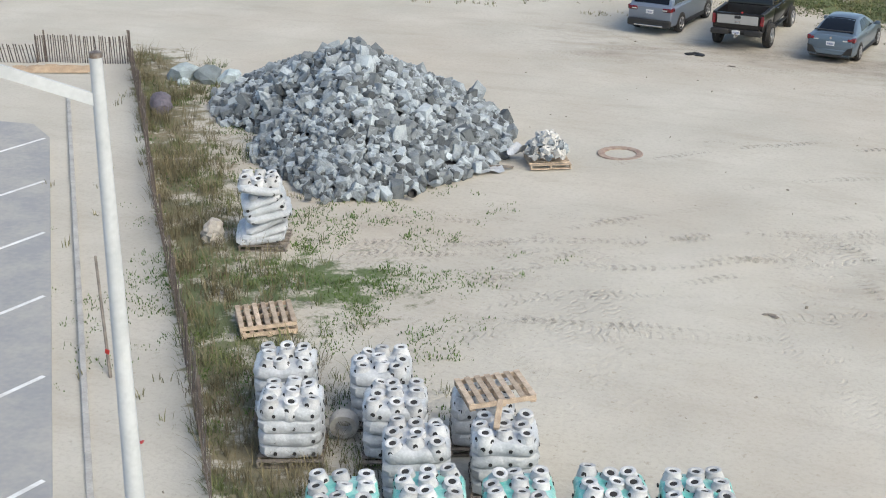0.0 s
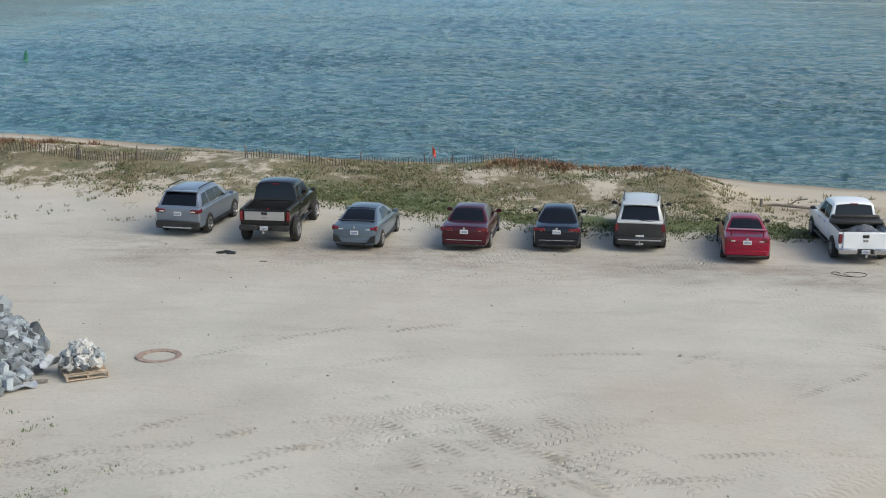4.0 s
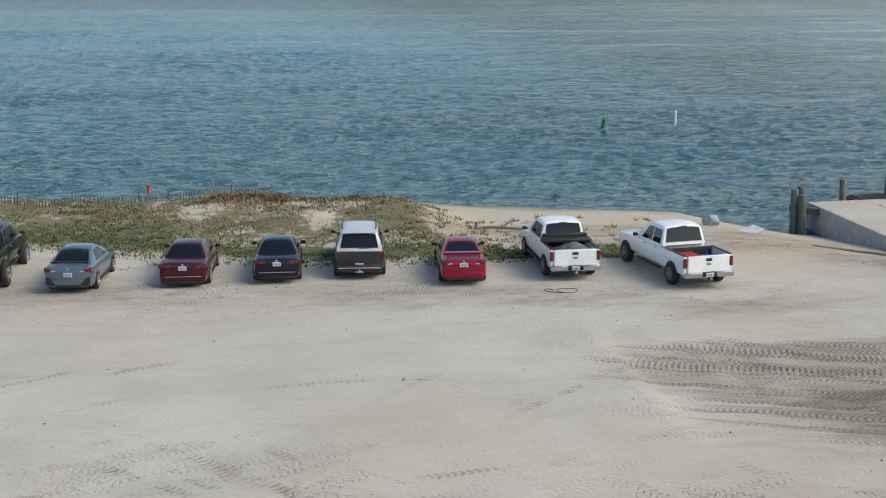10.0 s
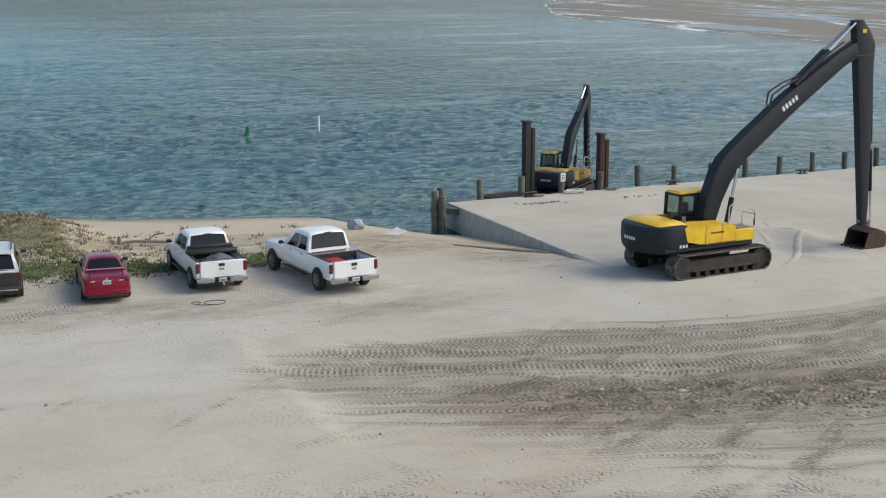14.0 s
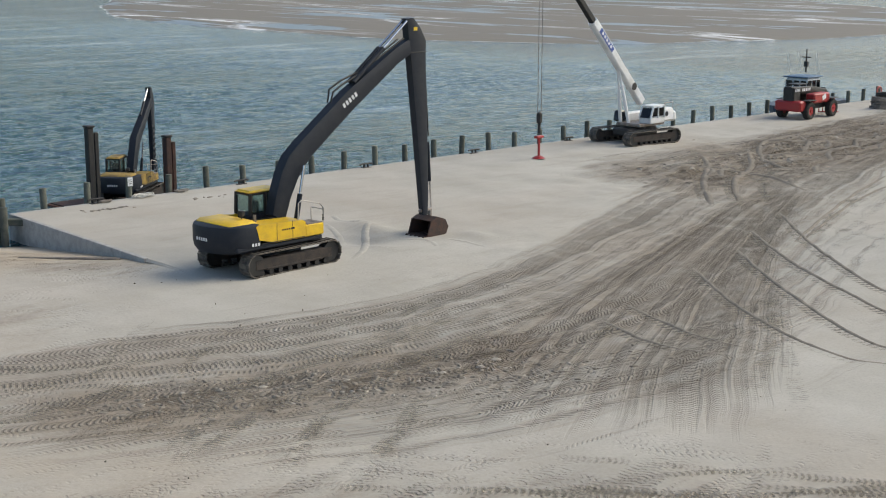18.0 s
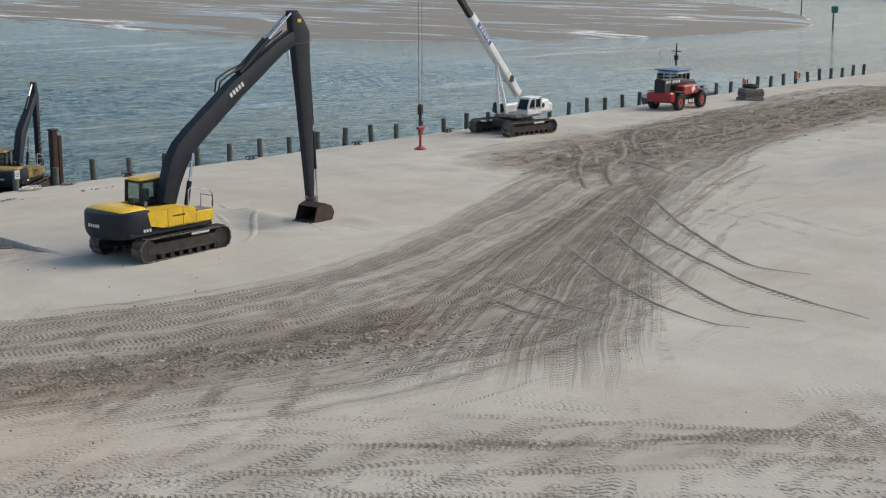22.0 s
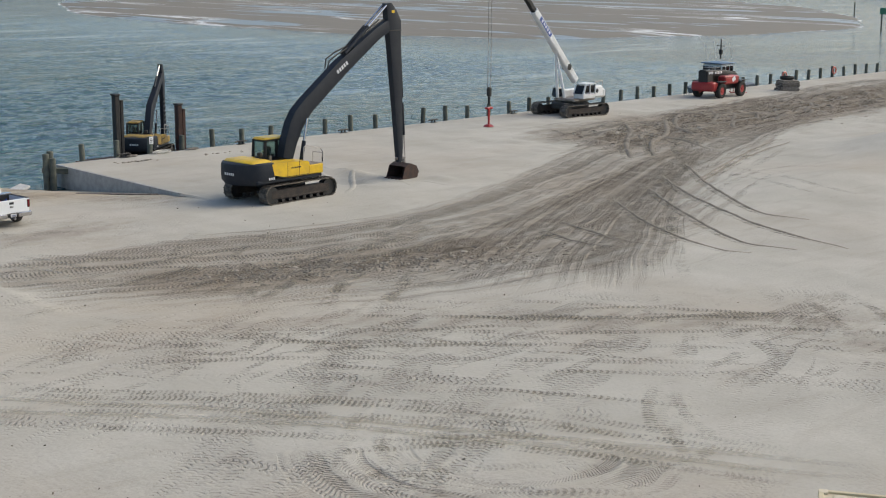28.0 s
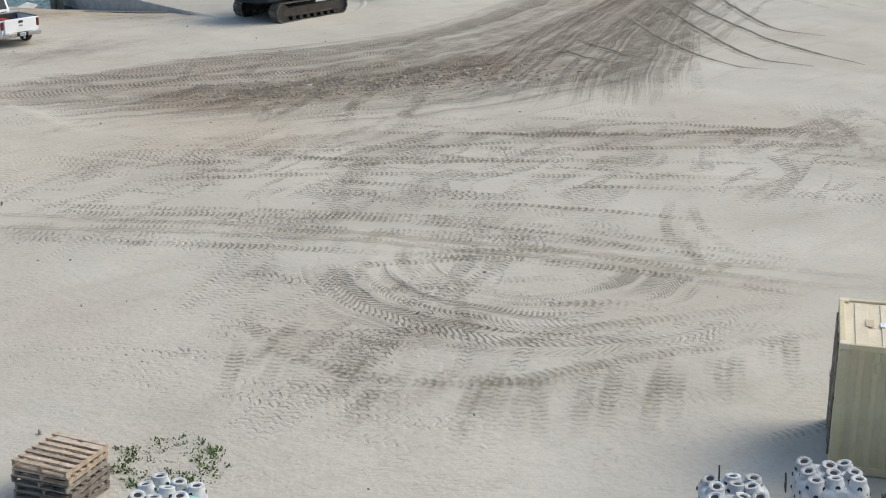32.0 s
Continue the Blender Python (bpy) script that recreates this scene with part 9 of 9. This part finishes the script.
def ridges(name, lines, off, w, h, label, material=None):
    """Sand pushed up beside a rut: a low uneven ridge with real height."""
    g, r = Geo(), random.Random(23)
    for pts in lines:
        line = smooth_line(pts, 0.3)
        base, n = len(g.v), len(line)
        for i, p in enumerate(line):
            d = (line[min(i + 1, n - 1)] - line[max(i - 1, 0)]).normalized()
            nn = Vector((-d.y, d.x, 0))
            env = min(1.0, i / 6, (n - 1 - i) / 14) * (0.7 + 0.5 * r.random())
            for q, zz in ((-0.5, -0.03), (-0.2, 0.55), (0.05, 1.0), (0.25, 0.5), (0.5, -0.03)):
                c = p + nn * (off + q * w)
                g.v.append((c.x, c.y, ground_z(c.x, c.y) + (zz * h * env if zz > 0 else -0.03)))
        for i in range(n - 1):
            for q in range(4):
                a = base + i * 5 + q
                g.f.append((a, a + 1, a + 6, a + 5))
    me = bpy.data.meshes.new(name)
    me.from_pydata(g.v, [], g.f)
    me.materials.append(material or RIDGE)
    me.shade_smooth()
    tagged(new(name, me), label, "sand ridge", kind="stuff")


ridges("sand_ridge", RUTS, 0.30, 0.26, 0.055, "low ridges of sand pushed up beside the ruts")
marks("ruts", RUTS, RUTM, 0.5, "deep curved wheel ruts in damp sand")
marks("wheel_marks", ROWS, TREAD, 0.55, "paired lugged tyre marks across the sand yard", 1.9)
for k in range(24):
    a = radians(176 + 4.4 * k + rng.uniform(-2, 2))
    x, y = 13.7 + 7.5 * math.cos(a), 14.6 + 7.5 * math.sin(a)
    ln = rng.uniform(1.6, 4.2)
    SPURS.append([(x, y), (x - 0.80 * ln * 0.5, y - 0.60 * ln * 0.5 + 0.1), (x - 0.80 * ln, y - 0.60 * ln)])
marks("wheel_marks", SPURS, SPURM, 0.46, "short lugged tyre marks backing away on sand")
marks("wheel_marks", WEST, FAINT, 0.5, "faint lugged tyre marks in front of the vehicles", 1.8)
rng = random.Random(31)
scuffs = []
for k in range(15):
    a, r = rng.uniform(0, 6.28), 6.2 * math.sqrt(rng.random())
    x, y = 12.6 + r * math.cos(a), 13.6 + 0.8 * r * math.sin(a)
    b, ln = rng.choice((0.65, 0.9, 2.2, -0.8)) + rng.uniform(-0.3, 0.3), rng.uniform(2.6, 5.5)
    scuffs.append([(x, y), (x + 0.5 * ln * math.cos(b), y + 0.5 * ln * math.sin(b) + 0.25), (x + ln * math.cos(b), y + ln * math.sin(b))])
for k in range(12):
    x, y = 22 + rng.uniform(-9, 8), 24 + rng.uniform(-5, 4)
    b, ln = -0.75 + rng.uniform(-0.35, 0.3), rng.uniform(4, 8)
    scuffs.append([(x, y), (x + 0.5 * ln * math.cos(b), y + 0.5 * ln * math.sin(b) + 0.3), (x + ln * math.cos(b), y + ln * math.sin(b))])
marks("wheel_marks", scuffs, SPURM, 0.42, "short crossing lugged tyre marks where machines turned")


def clods(name, count, material, seed, label, p0=(18.8, 37.9), p1=(31.3, 31.4), spread=(1.3, 1.0), size=1.0):
    """Low uneven lumps of sand turned up by the tracks, half sunk in the churned band."""
    g, r = Geo(), random.Random(seed)
    for k in range(count):
        q = r.random()
        px = p0[0] + (p1[0] - p0[0]) * q + r.gauss(0, spread[0])
        py = p0[1] + (p1[1] - p0[1]) * q + r.gauss(0, spread[1])
        a = r.choice((-0.5, 0.6, 1.2)) + r.gauss(0, 0.5)
        lx, ly, h = size * r.uniform(0.06, 0.24), size * r.uniform(0.05, 0.16), size * r.uniform(0.015, 0.06)
        base = ground_z(px, py)
        vs = []
        for s, zz in ((1.0, -0.04), (0.62, 0.7 * h)):
            for i in range(7):
                t = 2 * PI * i / 7
                m = s * r.uniform(0.45, 1.35)
                dx, dy = lx * m * math.cos(t), ly * m * math.sin(t)
                vs.append((px + dx * math.cos(a) - dy * math.sin(a), py + dx * math.sin(a) + dy * math.cos(a), base + zz * (r.uniform(0.7, 1.2) if zz > 0 else 1)))
        vs.append((px, py, base + h))
        fs = [(i, (i + 1) % 7, 7 + (i + 1) % 7, 7 + i) for i in range(7)] + [(7 + i, 7 + (i + 1) % 7, 14) for i in range(7)]
        g.add(vs, fs)
    me = bpy.data.meshes.new(name)
    me.from_pydata(g.v, [], g.f)
    me.materials.append(material)
    me.shade_smooth()
    tagged(new(name, me), label, "sand clods", kind="stuff")


CLOD_DRY = mat("dry_clod_sand", (0.41, 0.375, 0.32), 0.95, col2=(0.30, 0.27, 0.225), scale=2.0, bump=0.6, bscale=9)
SCOOP = mat("scooped_dry_sand", (0.46, 0.435, 0.38), 0.95, col2=(0.38, 0.35, 0.30), scale=1.5, bump=0.7, bscale=6)
SCOOPS = [
    [(40.9, 57.8), (40.3, 56.3), (40.3, 55.3), (40.8, 54.4)],
    [(40.7, 54.5), (39.6, 53.4), (38.4, 51.8), (36.8, 49.9), (35.3, 48.7)],
    [(39.2, 56.0), (38.8, 54.8), (38.1, 53.2), (37.4, 52.0)],
    [(41.5, 49.8), (41.7, 48.7), (41.6, 47.2)],
    [(39.9, 51.2), (40.6, 50.2), (40.0, 48.6)],
]
ridges("sand_ridge", SCOOPS, 0.0, 0.5, 0.09, "dry sand ridges left by the digging bucket", SCOOP)
clods("damp_clods", 400, RIDGE, 41, "damp brown sand clods turned up on the track")
clods("dry_clods", 45, CLOD_DRY, 42, "pale dry sand clods turned up on the track")
DIAG = [
    [(17.0, 33.3), (19.5, 34.4), (23.2, 35.8), (28.7, 36.9), (36.0, 38.6)],
    [(18.0, 30.9), (20.0, 32.2), (22.8, 34.0), (27.6, 36.1), (33.0, 37.4)],
    [(16.0, 36.4), (18.5, 37.3), (22.0, 38.0), (30.0, 38.6)],
    [(14.5, 39.0), (17.5, 39.7), (21.0, 40.0), (28.0, 39.6), (34.0, 40.4)],
    [(19.0, 28.4), (21.5, 30.4), (26.0, 33.6), (31.5, 35.8)],
]
marks("diagonal_marks", DIAG, TREAD, 0.6, "lugged tyre marks running from the yard onto the haul road", 2.1)
clods("far_clods", 160, RIDGE, 43, "damp brown sand lumps churned up by the quay", (64, 55.5), (118, 61.5), (3.0, 2.8), 1.5)
clods("far_dry_clods", 60, CLOD_DRY, 44, "pale sand lumps churned up by the quay", (66, 55), (110, 60), (3.0, 3.2), 1.4)
clods("quay_scuffs", 30, RIDGE, 51, "dark lumps of damp sand dropped on the quay", (31.9, 66.5), (34.0, 66.3), (0.25, 0.14), 1.1)
clods("quay_scuffs", 16, RIDGE, 52, "dark lumps of damp sand dropped on the quay", (37.8, 66.2), (40.2, 66.0), (0.35, 0.2), 0.9)
HEAVED = mat("heaved_damp_sand", (0.225, 0.196, 0.160), 0.95, col2=(0.16, 0.137, 0.110), scale=1.5, bump=0.8, bscale=7)
ridges("sand_ridge", CHURN, 0.55, 0.5, 0.09, "ridges of damp sand thrown up beside the ruts by the quay", HEAVED)
heaved = []
for k in range(44):
    x = rng.uniform(58, 112)
    y = 50.5 + 0.19 * (x - 58) + rng.uniform(-3.5, 4.5)
    a, l, b = rng.uniform(-0.1, 0.8), rng.uniform(1.2, 3.2), rng.uniform(-0.35, 0.35)
    heaved.append([(x, y), (x + l * math.cos(a), y + l * math.sin(a)), (x + 2 * l * math.cos(a + b), y + 2 * l * math.sin(a + b))])
ridges("sand_ridge", heaved, 0.0, 0.5, 0.10, "crooked ridges of damp sand heaved up by turning machines", HEAVED)
cross = []
for k in range(14):
    x, y = rng.uniform(16, 34), rng.uniform(28, 40)
    a = rng.uniform(0.2, 0.9)
    cross.append([(x, y), (x + 4 * math.cos(a), y + 4 * math.sin(a) + 0.4), (x + 8 * math.cos(a), y + 8 * math.sin(a))])
marks("crossing_marks", cross, TREAD, 0.5, "crossing tyre marks over churned sand")
loops = []
for k in range(3):
    cx, cy, r = rng.uniform(3, 17), rng.uniform(8, 18), rng.uniform(2.5, 6)
    a0 = rng.uniform(0, 6.28)
    loops.append([(cx + r * math.cos(a0 + q), cy + r * math.sin(a0 + q)) for q in (0, 0.5, 1.0, 1.5, 2.0)])
marks("turning_marks", loops, TREAD, 0.5, "looping tyre marks where machines turned")
marks("haul_marks", CHURN, RUTM, 0.55, "wheel ruts curving through churned sand by the quay", 1.9)
far_m = []
for k in range(12):
    x, y = rng.uniform(62, 100), rng.uniform(54, 63)
    far_m.append([(x, y), (x + 4, y + rng.uniform(-1, 1.5)), (x + 9, y + rng.uniform(-1, 2))])
marks("haul_marks", far_m, RUTM, 0.6, "ruts in churned dark sand by the quay")
west = []
for k in range(22):
    x, y, a = rng.uniform(-14, 12), rng.uniform(24, 44), rng.uniform(-0.3, 0.9)
    l = rng.uniform(2, 5)
    west.append([(x, y), (x + l * math.cos(a), y + l * math.sin(a) + 0.3), (x + 2 * l * math.cos(a), y + 2 * l * math.sin(a))])
marks("wheel_marks", west, FAINT, 0.4, "faint crossing tyre marks on dry sand")
